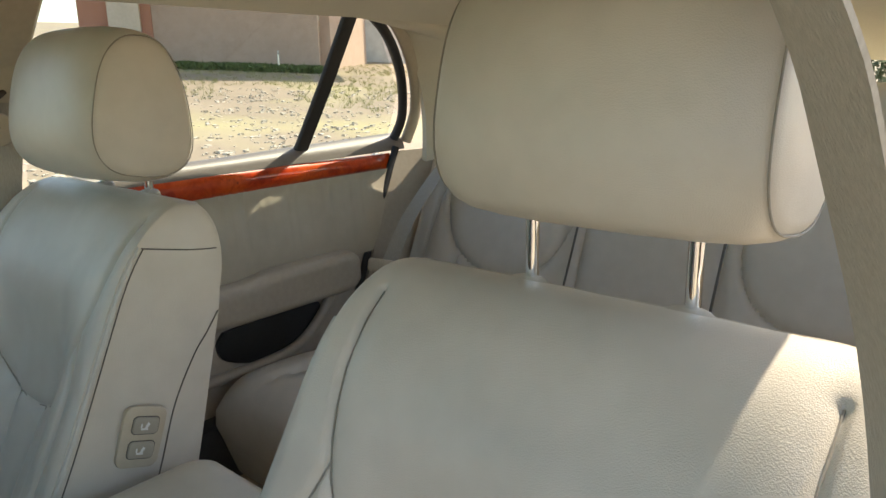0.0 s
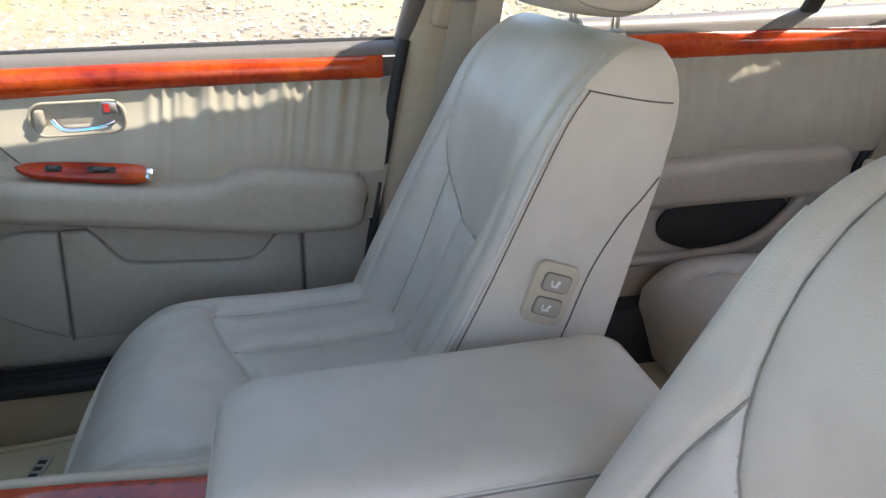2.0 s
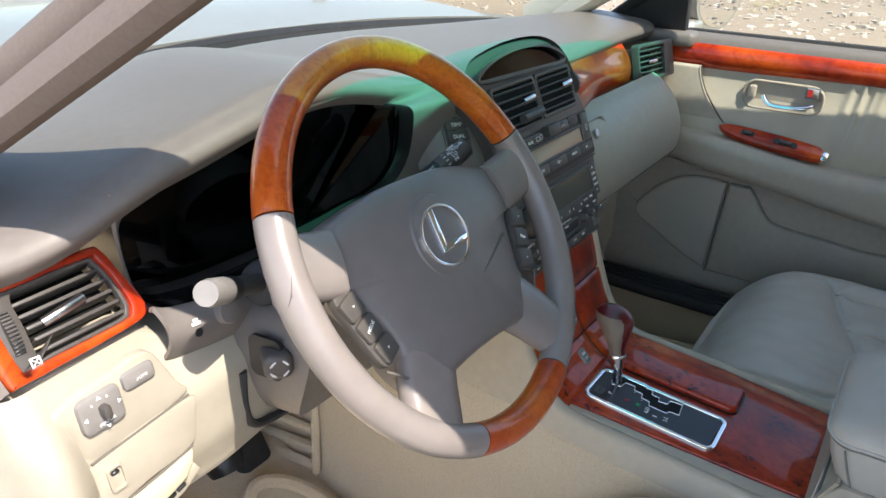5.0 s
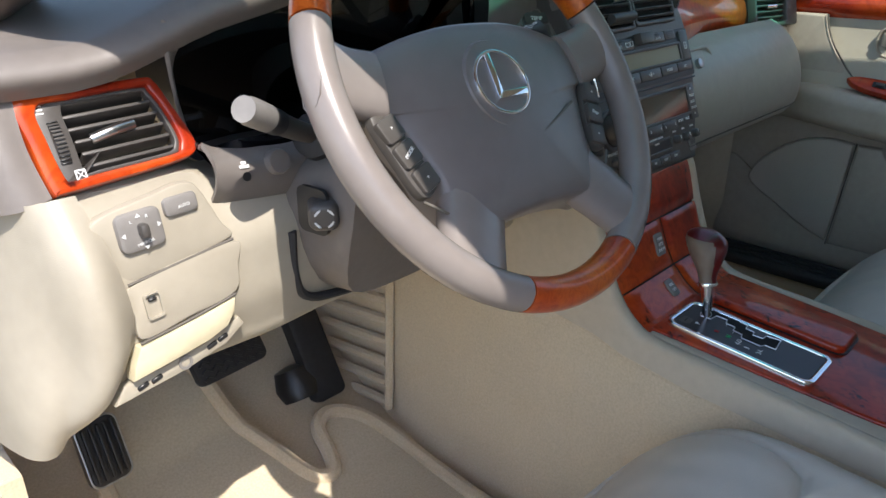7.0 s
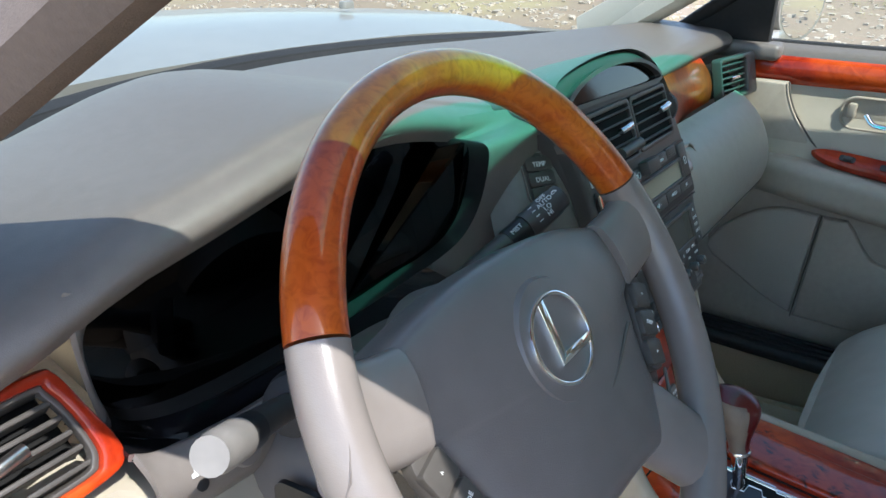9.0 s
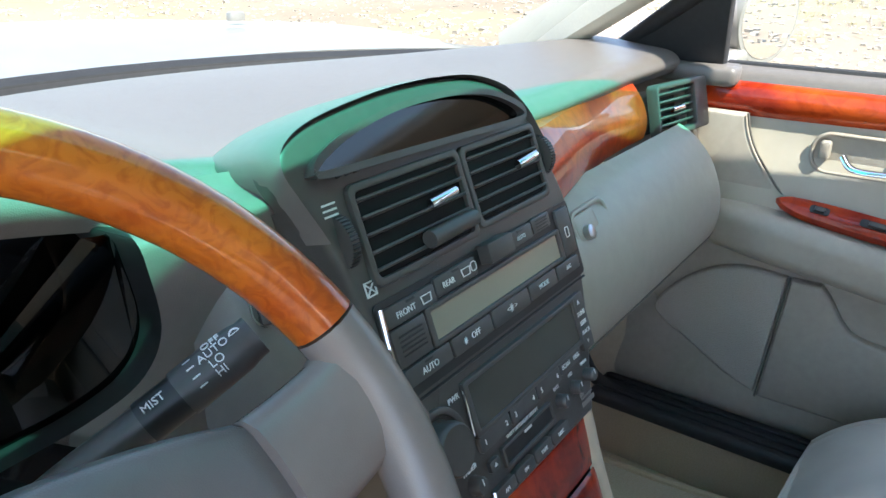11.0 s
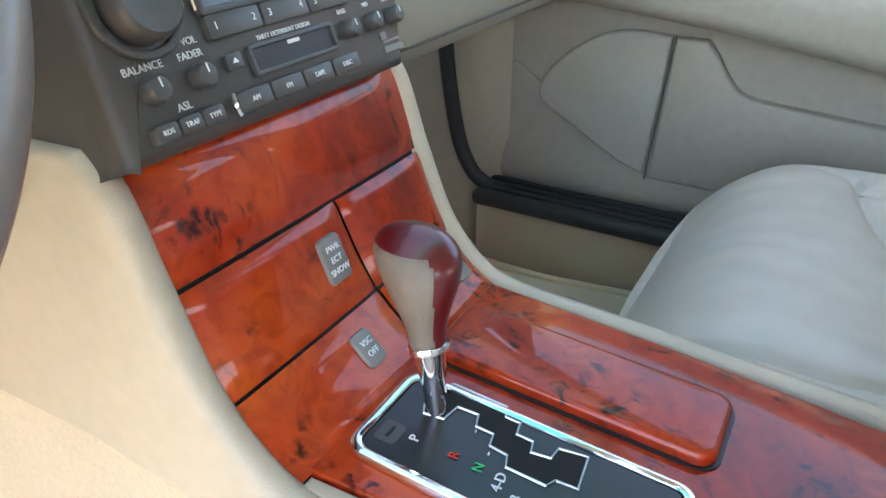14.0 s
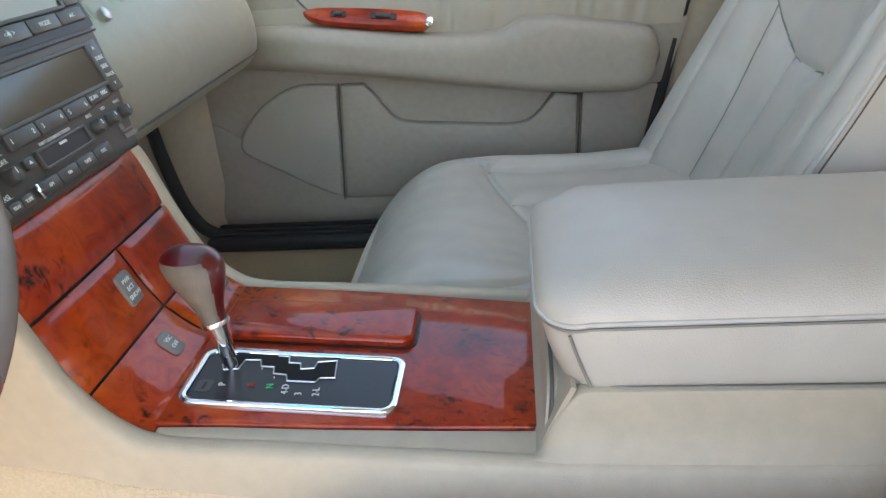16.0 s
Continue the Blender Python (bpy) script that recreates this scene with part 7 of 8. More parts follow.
for k in range(5):
    part("grille_slot", block((0.023, 0.0012, 0.0006), 0, 1, STACK @ pose(-0.0885, 0.1135 + 0.003 * k, 0.0037)), BLACK, climate)
part("display_frame", ring(round_rect(0.182, 0.0265, 0.002, cx=0.0195, cy=0.1195), round_rect(0.172, 0.0195, 0.001, cx=0.0195, cy=0.1195), 0.0042, STACK, 0.0008), DARK_TRIM, climate)
part("display", prism(round_rect(0.173, 0.0205, 0.001, cx=0.0195, cy=0.1195), 0.0022, 0, 2, STACK), LCD, climate, "blank amber-grey display")
key(climate, 0.112, 0.134, 0.107, 0.147)
part("icon", ring(round_rect(0.006, 0.009, 0.001, 3, 0.123, 0.126), round_rect(0.0045, 0.0075, 0.0008, 3, 0.123, 0.126), 0.0005, STACK @ pose(0, 0, 0.0036)), INK, climate)
key(climate, -0.1045, -0.0565, 0.0925, 0.1058, "AUTO", 0.0085, tick=True)
key(climate, -0.0555, -0.0070, 0.0918, 0.1058, "OFF", 0.0085, dx=0.003)
key(climate, -0.0060, 0.0460, 0.0915, 0.1062, "<     >", 0.0075)
fan = [(0.001 * 3.4 * (1 if k % 2 else 0.35) * math.cos(2 * math.pi * k / 16), 0.001 * 3.4 * (1 if k % 2 else 0.35) * math.sin(2 * math.pi * k / 16)) for k in range(16)]
part("icon", prism(fan, 0.0005, 0, 2, STACK @ pose(0.019, 0.0992, 0.0036)), INK, climate)
part("icon", prism([(x * 0.75, y * 0.75) for x, y in fan], 0.0005, 0, 2, STACK @ pose(-0.041, 0.0988, 0.0036)), INK, climate)
key(climate, 0.0470, 0.0905, 0.0925, 0.1060, "MODE", 0.0075)
key(climate, 0.0915, 0.1310, 0.0930, 0.1055, "A/C", 0.0065)

radio = thing("radio", "dark radio and cassette unit with a large volume knob", "radio")
part("seam", tube([STACK @ Vector((-0.119, 0.0822, 0.0004)), STACK @ Vector((0.137, 0.0828, 0.0004))], 0.0011, 6), BLACK, radio)
part("knob_well", ring([(0.0262 * math.cos(2 * math.pi * k / 48), 0.0252 * math.sin(2 * math.pi * k / 48)) for k in range(48)], [(0.0205 * math.cos(2 * math.pi * k / 48), 0.0205 * math.sin(2 * math.pi * k / 48)) for k in range(48)], 0.003, STACK @ pose(-0.0905, 0.0470, 0), 0.0015), PANEL, radio)
part("volume_knob", lathe([(0.0182, 0.0), (0.0178, 0.011), (0.0172, 0.0142), (0.0155, 0.0158), (0.010, 0.0152), (0.001, 0.0150)], 56, STACK @ pose(-0.0910, 0.0465, 0)), DARK_TRIM, radio, "large round volume knob")
lettering(radio, words("PWR", 0.0056, STACK @ pose(-0.0665, 0.0685, 0.0005)), words("VOL", 0.0050, STACK @ pose(-0.0690, 0.0262, 0.0005)))
part("bright_edge", tube([STACK @ Vector((-0.0560, 0.0745, 0.002)), STACK @ Vector((-0.0590, 0.0385, 0.002))], 0.0012, 8), CHROME, radio)
part("display_frame", ring(round_rect(0.162, 0.040, 0.002, cx=0.0235, cy=0.0552), round_rect(0.152, 0.0325, 0.001, cx=0.0235, cy=0.0552), 0.004, STACK, 0.0008), DARK_TRIM, radio)
part("display", prism(round_rect(0.153, 0.0335, 0.001, cx=0.0235, cy=0.0552), 0.0024, 0, 2, STACK), LCD_DARK, radio, "blank dark radio display")
for k, (u0, u1, a, b) in enumerate(((-0.0575, -0.0185, "1", "2"), (-0.0178, 0.0200, "3", "4"), (0.0207, 0.0580, "5", "6"))):
    b_ = key(radio, u0, u1, 0.0228, 0.0358)
    lettering(b_, words(a, 0.0056, STACK @ pose(u0 + 0.006, 0.0293, 0.0037)), words(b, 0.0056, STACK @ pose(u1 - 0.006, 0.0293, 0.0037)))
b_ = key(radio, 0.0590, 0.0940, 0.0250, 0.0365)
lettering(b_, words("SCAN", 0.0050, STACK @ pose(0.0675, 0.031, 0.0037)), words("MSG", 0.0050, STACK @ pose(0.0855, 0.031, 0.0037)))
tn = key(radio, 0.1000, 0.1205, 0.0270, 0.0760)
lettering(tn, words("TUNE", 0.0052, STACK @ pose(0.1103, 0.0585, 0.0037)), words("SEEK", 0.0052, STACK @ pose(0.1103, 0.0505, 0.0037)), words("TRACK", 0.0048, STACK @ pose(0.1103, 0.0425, 0.0037)), words("^", 0.009, STACK @ pose(0.1103, 0.0665, 0.0037)), words("v", 0.006, STACK @ pose(0.1103, 0.0345, 0.0037)))
part("cassette_slot", prism(round_rect(0.068, 0.0125, 0.001, cx=-0.0005, cy=0.0080), 0.0012, 0, 2, STACK), BLACK, radio, "cassette slot")
part("slot_frame", ring(round_rect(0.072, 0.0165, 0.002, cx=-0.0005, cy=0.0080), round_rect(0.067, 0.0115, 0.001, cx=-0.0005, cy=0.0080), 0.003, STACK, 0.0006), PANEL, radio)
part("letters", words("THEFT DETERRENT DESIGN", 0.0036, STACK @ pose(-0.0035, 0.0185, 0.0006)), INK, radio)
part("badge", block((0.010, 0.0022, 0.0006), 0, 1, STACK @ pose(0.0, 0.0122, 0.0014)), INK, radio)
ej = key(radio, -0.0545, -0.0420, 0.0060, 0.0155)
part("icon", prism([(-0.002, -0.0008), (0.002, -0.0008), (0, 0.0018)], 0.0005, 0, 2, STACK @ pose(-0.0483, 0.0108, 0.0036)), INK, ej)
for u, tx, s_ in ((-0.1000, "BALANCE", 0.0052), (-0.0715, "FADER", 0.0052), (0.0500, "BASS", 0.0040), (0.0745, "MID", 0.0040), (0.0985, "TREBLE", 0.0034)):
    r_ = 0.0064 if u < 0 else 0.0056
    k_ = part("knob", lathe([(r_ * 1.06, 0), (r_, 0.002), (r_, 0.0065), (r_ * 0.8, 0.0085), (0.001, 0.0089)], 28, STACK @ pose(u, 0.0088, 0)), PANEL, radio, "small round tone knob")
    part("pointer", block((0.0008, r_ * 0.7, 0.0006), 0, 1, STACK @ pose(u, 0.0088 + r_ * 0.45, 0.0088)), INK, k_)
    part("letters", words(tx, s_, STACK @ pose(u, 0.0198, 0.0005)), INK, radio)
part("letters", words("ASL", 0.0055, STACK @ pose(-0.0865, -0.0018, 0.0005)), INK, radio)
for u0, u1, tx in ((-0.112, -0.0978, "RDS"), (-0.0975, -0.0833, "TRAF"), (-0.0830, -0.0685, "TYPE")):
    key(radio, u0, u1, -0.0145, -0.0055, tx, 0.0050, 0.006)
for u0, u1, tx in ((-0.0585, -0.0330, "AM"), (-0.0325, -0.0065, "FM"), (-0.0060, 0.0200, "TAPE"), (0.0205, 0.0470, "DISC")):
    key(radio, u0, u1, -0.0150, -0.0040, tx, 0.0056, 0.005)
part("bright_edge", tube([STACK @ Vector((-0.0590, -0.004, 0.004)), STACK @ Vector((-0.0605, -0.0095, 0.005)), STACK @ Vector((-0.0590, -0.015, 0.004))], 0.0014, 8, n=8), CHROME, radio)
part("brand_bar", join(block((0.021, 0.0040, 0.0006), 0, 1, STACK @ pose(0.0905, -0.0105, 0.0005)), block((0.019, 0.0014, 0.0006), 0, 1, STACK @ pose(0.0905, -0.0055, 0.0005)), block((0.006, 0.005, 0.0006), 0, 1, STACK @ pose(0.083, -0.0015, 0.0005))), GREY, radio)

# ---- center console ----
con = thing("center_console", "beige center console with red burl wood panels", "console")
LINE = [(0.036, 0.772), (0.018, 0.752), (0.0, 0.700), (-0.022, 0.648), (-0.052, 0.614), (-0.085, 0.602), (-0.16, 0.597), (-0.26, 0.590), (-0.36, 0.584), (-0.40, 0.583), (-0.55, 0.582), (-0.70, 0.582), (-0.84, 0.582)]
prof = smooth_line(LINE, 50)


def along(s):
    """Place and upward normal on the console's upper line, by share of its length."""
    p = spline([(0, y, z) for y, z in LINE], 260)
    i = min(258, max(1, int(s * 259)))
    d = (p[i + 1] - p[i - 1]).normalized()
    return p[i], Vector((0, d.z, -d.y)) if -d.y > 0 else Vector((0, -d.z, d.y))


def at_z(z):
    p = spline([(0, y, q) for y, q in LINE], 260)
    return min(range(260), key=lambda i: abs(p[i].z - z)) / 259


def skirt_z(y):
    """Lower edge of the console vinyl, where the tunnel carpet begins."""
    return 0.560 + 0.007 * step(-0.35, -0.15, y) + 0.010 * step(-0.16, -0.06, y) + 0.017 * step(-0.07, 0.01, y) + 0.008 * step(0.0, 0.08, y)


def console_body():
    rows = []
    for i in range(90):
        s = i / 89
        p, n = along(s)
        n = n if n.z > 0 or n.y < 0 else -n
        hw = 0.132
        low = skirt_z(p.y + 0.01)
        row = [(-0.1395, p.y + 0.01, low), (-0.1365, p.y + 0.006, low + (p.z - low) * 0.5)]
        lip = 0.006
        for k in range(7):
            a = math.pi * k / 6
            row.append((-(hw - 0.010) - 0.010 * math.cos(a) * 1.0, p.y + n.y * (lip + 0.008 * math.sin(a) - 0.008), p.z + n.z * (lip + 0.008 * math.sin(a) - 0.008)))
        row.append((-0.109, p.y - n.y * 0.006, p.z - n.z * 0.006))
        row.append((0.109, p.y - n.y * 0.006, p.z - n.z * 0.006))
        for k in range(7):
            a = math.pi * (1 - k / 6)
            row.append(((hw - 0.010) + 0.010 * math.cos(a) * -1.0 * -1.0, p.y + n.y * (lip + 0.008 * math.sin(a) - 0.008), p.z + n.z * (lip + 0.008 * math.sin(a) - 0.008)))
        row += [(0.1365, p.y + 0.006, low + (p.z - low) * 0.5), (0.1395, p.y + 0.01, low)]
        rows.append(row)
    first = rows[0]
    ahead = [[(x * (1 + 0.04 * min(1.0, g / 0.3)), y + g, z + (skirt_z(0.1) - first[0][2] if k in (0, len(first) - 1) else 0.0)) for k, (x, y, z) in enumerate(first)] for g in (0.76, 0.40, 0.16, 0.06, 0.02)]
    return skin(ahead + rows)


part("body", console_body(), VINYL, con, "beige console side and rim")
part("gap", skin([[(x, along(i / 40)[0].y, along(i / 40)[0].z - 0.0035) for x in (-0.114, 0.114)] for i in range(41)]), BLACK, con)


def fascia(u0, u1, z0, z1, lean0=0.0, lean1=0.0, n=14, bulge=0.004, m=30):
    """A veneer panel lying on the console's curved line."""
    a, b = at_z(z1), at_z(z0)
    rows = []
    for i in range(n + 1):
        f = i / n
        p, nn = along(a + (b - a) * f)
        nn = nn if nn.z > 0 else -nn
        x0, x1 = u0 + lean0 * f, u1 + lean1 * f
        e = min(1.0, 6 * min(f, 1 - f) + 0.25)
        rows.append([Vector((x0 + (x1 - x0) * j / m, p.y, p.z)) + nn * (0.001 + 0.0045 * e * min(1.0, 8 * min(j / m, 1 - j / m) + 0.3) + bulge * math.sin(math.pi * j / m) * 0.4) for j in range(m + 1)])
    return skin(rows)


part("wood_panel", fascia(-0.1155, 0.1150, 0.7020, 0.765, 0.001, -0.001), WOOD, con, "upper burl wood panel")
part("wood_panel", fascia(-0.1148, 0.0132, 0.6422, 0.6995, 0.001, 0.004), WOOD, con)
part("wood_panel", fascia(0.0155, 0.1145, 0.6422, 0.6995, 0.004, 0.0), WOOD, con)
part("wood_panel", fascia(-0.1140, 0.0178, 0.6055, 0.6400, 0.001, 0.004), WOOD, con)
part("wood_panel", fascia(0.0205, 0.1145, 0.6055, 0.6400, 0.004, 0.0), WOOD, con)
for z, u, w, h, lines in ((0.672, -0.010, 0.020, 0.030, ("PWR", "ECT", "SNOW")), (0.622, -0.022, 0.017, 0.024, ("VSC", "OFF")), (0.622, 0.092, 0.017, 0.022, ())):
    p, nn = along(at_z(z))
    nn = nn if nn.z > 0 else -nn
    up = Vector((0, nn.z, -nn.y))
    m = basis(p + Vector((u, 0, 0)) + nn * 0.004, (1, 0, 0), up)
    b_ = part("switch", prism(round_rect(w, h, 0.004), 0.006, 0.002, 2, m), GREY, con, "grey rocker switch")
    for k, tx in enumerate(lines):
        part("letters", words(tx, 0.0056, m @ pose(0, 0.0072 * ((len(lines) - 1) / 2 - k), 0.0062)), INK, b_)


def top_z(y):
    return 0.6035 + (y + 0.076) * 0.075 + 0.0075


TOP = basis((0, -0.2, top_z(-0.2)), (1, 0, 0), (0, 1, 0.075))
# veneer deck with a cut for the gate
gate_c = (-0.0495, 0.038)
part("wood_deck", prism([(-0.106, 0.134), (0.111, 0.134), (0.110, 0.0), (0.102, -0.160), (-0.0865, -0.160), (-0.0925, -0.09), (-0.0985, 0.0), (-0.102, 0.08)], 0.012, 0.004, 3, TOP @ pose(0, 0, -0.013)), WOOD, con, "burl wood deck")
part("deck_rim", prism([(-0.117, 0.130), (-0.1075, 0.130), (-0.1035, 0.08), (-0.1000, 0.0), (-0.0940, -0.09), (-0.0880, -0.162), (-0.117, -0.162)], 0.014, 0.003, 3, TOP @ pose(0, 0, -0.0165)), VINYL, con, "beige vinyl rim beside the wood deck")
lid_o = round_rect(0.062, 0.180, 0.012, 6, 0.040, 0.038)
part("lid_gap", ring(round_rect(0.067, 0.185, 0.014, 6, 0.040, 0.038), round_rect(0.060, 0.178, 0.012, 6, 0.040, 0.038), 0.0012, TOP @ pose(0, 0, -0.0010)), BLACK, con)
part("cup_lid", prism(lid_o, 0.010, 0.005, 4, TOP @ pose(0, 0, -0.0015)), WOOD, con, "burl wood sliding lid")
gate = thing("shift_gate", "black stepped shift gate plate in a chrome frame", "gear selector")
part("chrome_frame", ring(round_rect(0.076, 0.176, 0.012, 6, *gate_c), round_rect(0.064, 0.163, 0.008, 6, *gate_c), 0.006, TOP @ pose(0, 0, -0.0006), 0.0022), CHROME, gate, "bright chrome frame")
part("plate", prism(round_rect(0.063, 0.162, 0.007, 6, *gate_c), 0.0035, 0, 2, TOP), material("gate_plate", (0.022, 0.024, 0.027), 0.3, color2=(0.017, 0.019, 0.021), grain=200), gate)
slot = [(-0.042, 0.101), (-0.036, 0.104), (-0.016, 0.103), (-0.011, 0.098), (-0.011, 0.063), (-0.019, 0.060), (-0.019, 0.051), (-0.028, 0.049), (-0.028, 0.039), (-0.036, 0.037), (-0.034, 0.026), (-0.025, 0.025), (-0.022, 0.009), (-0.046, 0.006), (-0.047, 0.018), (-0.053, 0.021), (-0.053, 0.044), (-0.045, 0.047), (-0.044, 0.058), (-0.035, 0.060), (-0.035, 0.071), (-0.026, 0.074), (-0.027, 0.087), (-0.040, 0.089)]
part("slot", prism(slot, 0.0008, 0, 2, TOP @ pose(0, 0, 0.0034)), material("slot_dark", (0.003, 0.003, 0.003), 0.8), gate)
edge = [TOP @ Vector((x, y, 0.0042)) for x, y in slot]
part("slot_edge", tube(edge, 0.0008, 6, closed=True), SATIN, gate, "bright slot edge")
for tx, u, v, mt in (("P", -0.0615, 0.095, INK), ("R", -0.0605, 0.071, INK_RED), ("N", -0.0610, 0.056, INK_GREEN), ("4-D", -0.0640, 0.0425, INK), ("3", -0.0690, 0.0305, INK), ("2-L", -0.0655, 0.017, INK), ("-", -0.0385, 0.070, INK), ("-", -0.0495, 0.0565, INK)):
    part("letters", words(tx, 0.0082, TOP @ pose(u, v, 0.0042, 0, 0, 8)), mt, gate)
part("release_slot", prism(round_rect(0.016, 0.013, 0.003, 4, -0.0645, 0.109), 0.0006, 0, 2, TOP @ pose(0, 0, 0.0035)), PANEL, gate)
part("release_mark", block((0.008, 0.002, 0.0005), 0, 1, TOP @ pose(-0.0645, 0.109, 0.0045)), BLACK, gate)

lever = thing("gear_lever", "leather and cherry wood gear lever on a chrome shaft", "gear lever")
LB = TOP @ Vector((-0.0365, 0.095, 0.0))
part("shaft", tube([LB, LB + Vector((0.001, 0.003, 0.026)), LB + Vector((0.003, 0.0065, 0.046))], lambda f: 0.0050 + 0.0052 * f, 18, n=14), CHROME, lever, "tapered chrome shaft")
part("collar", lathe([(0.0118, 0), (0.0122, 0.002), (0.0118, 0.004), (0.010, 0.0045)], 24, Matrix.Translation(LB + Vector((0.003, 0.0065, 0.043))) @ pose(0, 0, 0, -14, 10)), CHROME, lever)


def knob_rows():
    rows = []
    base = LB + Vector((0.003, 0.007, 0.046))
    for i in range(73):
        f = i / 72
        c = base + Vector((0.021 * f ** 1.1, 0.021 * f, 0.060 * f))
        rx = 0.0098 + 0.0095 * step(0, 0.75, f)
        ry = 0.0105 + 0.0155 * step(0.05, 0.80, f)
        cap = math.sqrt(max(0.0, 1 - max(0.0, (f - 0.74) / 0.26) ** 2.4)) if f > 0.74 else 1.0
        rx, ry = rx * max(0.06, cap), ry * max(0.06, cap)
        rows.append([c + Vector((rx * math.cos(2 * math.pi * j / 80), ry * math.sin(2 * math.pi * j / 80), 0)) for j in range(80)])
    return rows


kr = knob_rows()
grip_leather = material("lever_leather", (0.20, 0.155, 0.115), 0.45, color2=(0.15, 0.115, 0.085), grain=60, bump=0.3, bump_scale=900, cells=True)


def knob_piece(test, swell):
    bm = bmesh.new()
    grid = {}
    for i, r in enumerate(kr):
        c = sum(r, Vector()) / 80
        for j, p in enumerate(r):
            grid[i, j] = bm.verts.new(c + (p - c) * swell)
    for i in range(72):
        for j in range(80):
            if test((i + 0.5) / 72, 2 * math.pi * (j + 0.5) / 80):
                bm.faces.new((grid[i, j], grid[i, (j + 1) % 80], grid[i + 1, (j + 1) % 80], grid[i + 1, j]))
    if test(0.99, 0):
        bm.faces.new([grid[72, j] for j in range(80)])
    bmesh.ops.delete(bm, geom=[v for v in bm.verts if not v.link_faces], context="VERTS")
    return bm


woody = lambda f, a: f > 0.86 or math.cos(a + 1.07) > 0.42 - 0.22 * f
part("wood_cap", knob_piece(woody, 1.02), WOOD_KNOB, lever, "polished cherry wood back and top")
part("leather_front", knob_piece(lambda f, a: not woody(f, a), 1.0), grip_leather, lever, "brown leather grip")

# armrest box
box = thing("armrest_box", "padded leather console armrest over a beige storage box", "armrest")


def pad_rings(levels, w, y0, y1, r):
    """A cushion stacked from rounded outlines: levels of (inset, height)."""
    rows = []
    for k, z in levels:
        rows.append([Vector((x, y, z)) for x, y in round_rect(w - 2 * k, abs(y1 - y0) - 2 * k, max(0.012, r - 0.45 * k), 12, 0, (y0 + y1) / 2)])
    return rows


def lid_crown(rows):
    """Raise the middle of the lid and give it a few soft creases."""
    for row in rows:
        for p in row:
            p.z += 0.006 * math.cos(min(1.0, abs(p.x) / 0.11) * math.pi / 2) - 0.010 * step(-0.43, -0.365, p.y) + 0.0012 * noise.noise(p * 22)
    return rows


def undercut(rows):
    """The lid's front leans back towards its foot."""
    for row in rows:
        for p in row:
            p.y -= 0.018 * max(0.0, (0.697 - p.z) / 0.058) ** 1.3 * step(-0.50, -0.38, p.y)
    return rows


arc = [(0.034 * (1 - math.cos(radians(a))), 0.698 + 0.020 * math.sin(radians(a))) for a in range(0, 91, 10)]
part("lid_top", skin(lid_crown(pad_rings([(0.0035, 0.694)] + arc + [(0.055, 0.7186), (0.08, 0.719), (0.1, 0.719)], 0.216, -0.358, -0.80, 0.036)), close_row=True, caps=True), LEATHER, box, "padded leather lid")
low = [(0.030, 0.6388), (0.006, 0.6390), (0.0022, 0.6402), (0.0006, 0.6435), (0.0, 0.655), (0.0, 0.668), (0.0008, 0.685), (0.004, 0.6955), (0.03, 0.697)]
part("lid_lower", skin(lid_crown(undercut(pad_rings(low, 0.214, -0.359, -0.80, 0.034))), close_row=True, caps=True), LEATHER, box)
rim_line = lid_crown(pad_rings([(0.0002, 0.6965), (0.0010, 0.6920)], 0.216, -0.358, -0.80, 0.036))
part("piping", tube(rim_line[0], 0.0021, 8, closed=True), PIPING, box)
part("stitch_seam", tube(rim_line[1], 0.0011, 6, closed=True), LEATHER_SEAM, box)
for s in (-1, 1):
    corner = undercut(lid_crown([[Vector((s * 0.1055, -0.377, z)) for z in (0.690, 0.675, 0.66, 0.648, 0.640)]]))[0]
    part("corner_seam", tube(corner, 0.0012, 6, n=12), LEATHER_SEAM, box)


def bin_rows():
    """The storage box rises out of the console rim in one soft sweep."""
    rows = []
    for i in range(41):
        f = i / 40
        y = -0.350 - 0.49 * f ** 1.6
        top = 0.578 + 0.0605 * step(-0.348, -0.392, y) ** 0.8
        half = [(0.1285, 0.566), (0.1275, 0.5855), (0.1235, 0.5905 + (top - 0.5905) * 0.05), (0.1175, 0.591 + (top - 0.591) * 0.30), (0.1140, 0.591 + (top - 0.591) * 0.62), (0.1115, 0.591 + (top - 0.591) * 0.90), (0.1080, top + 0.0005), (0.090, top - 0.001)]
        rows.append(spline([(-x, y, z) for x, z in half], 22) + spline([(x, y, z) for x, z in reversed(half)], 22))
    return rows


part("bin", skin(bin_rows(), caps=False), VINYL, box, "beige storage box")
part("bin_front", sheet([[(x, -0.354 - 0.030 * (z - 0.572) / 0.066, z) for x in (-0.109, -0.05, 0, 0.05, 0.109)] for z in (0.566, 0.59, 0.615, 0.64)], 12, 8, 0.004), VINYL, box)
part("lid_gap", tube([(-0.1075, -0.80, 0.6388), (-0.1075, -0.42, 0.6388), (-0.097, -0.382, 0.6375), (0.097, -0.382, 0.6375), (0.1075, -0.42, 0.6388), (0.1075, -0.80, 0.6388)], 0.0018, 6), LEATHER_SEAM, box)
flap = dense([(-0.101, 0.573), (-0.1035, 0.588), (-0.101, 0.606), (-0.090, 0.626), (-0.06, 0.634), (0.0, 0.636), (0.06, 0.634), (0.090, 0.626), (0.101, 0.606), (0.1035, 0.588), (0.101, 0.573)], 60)
FLAP = basis((0, -0.3595, 0.0), (1, 0, 0), (0, -0.12, 1))
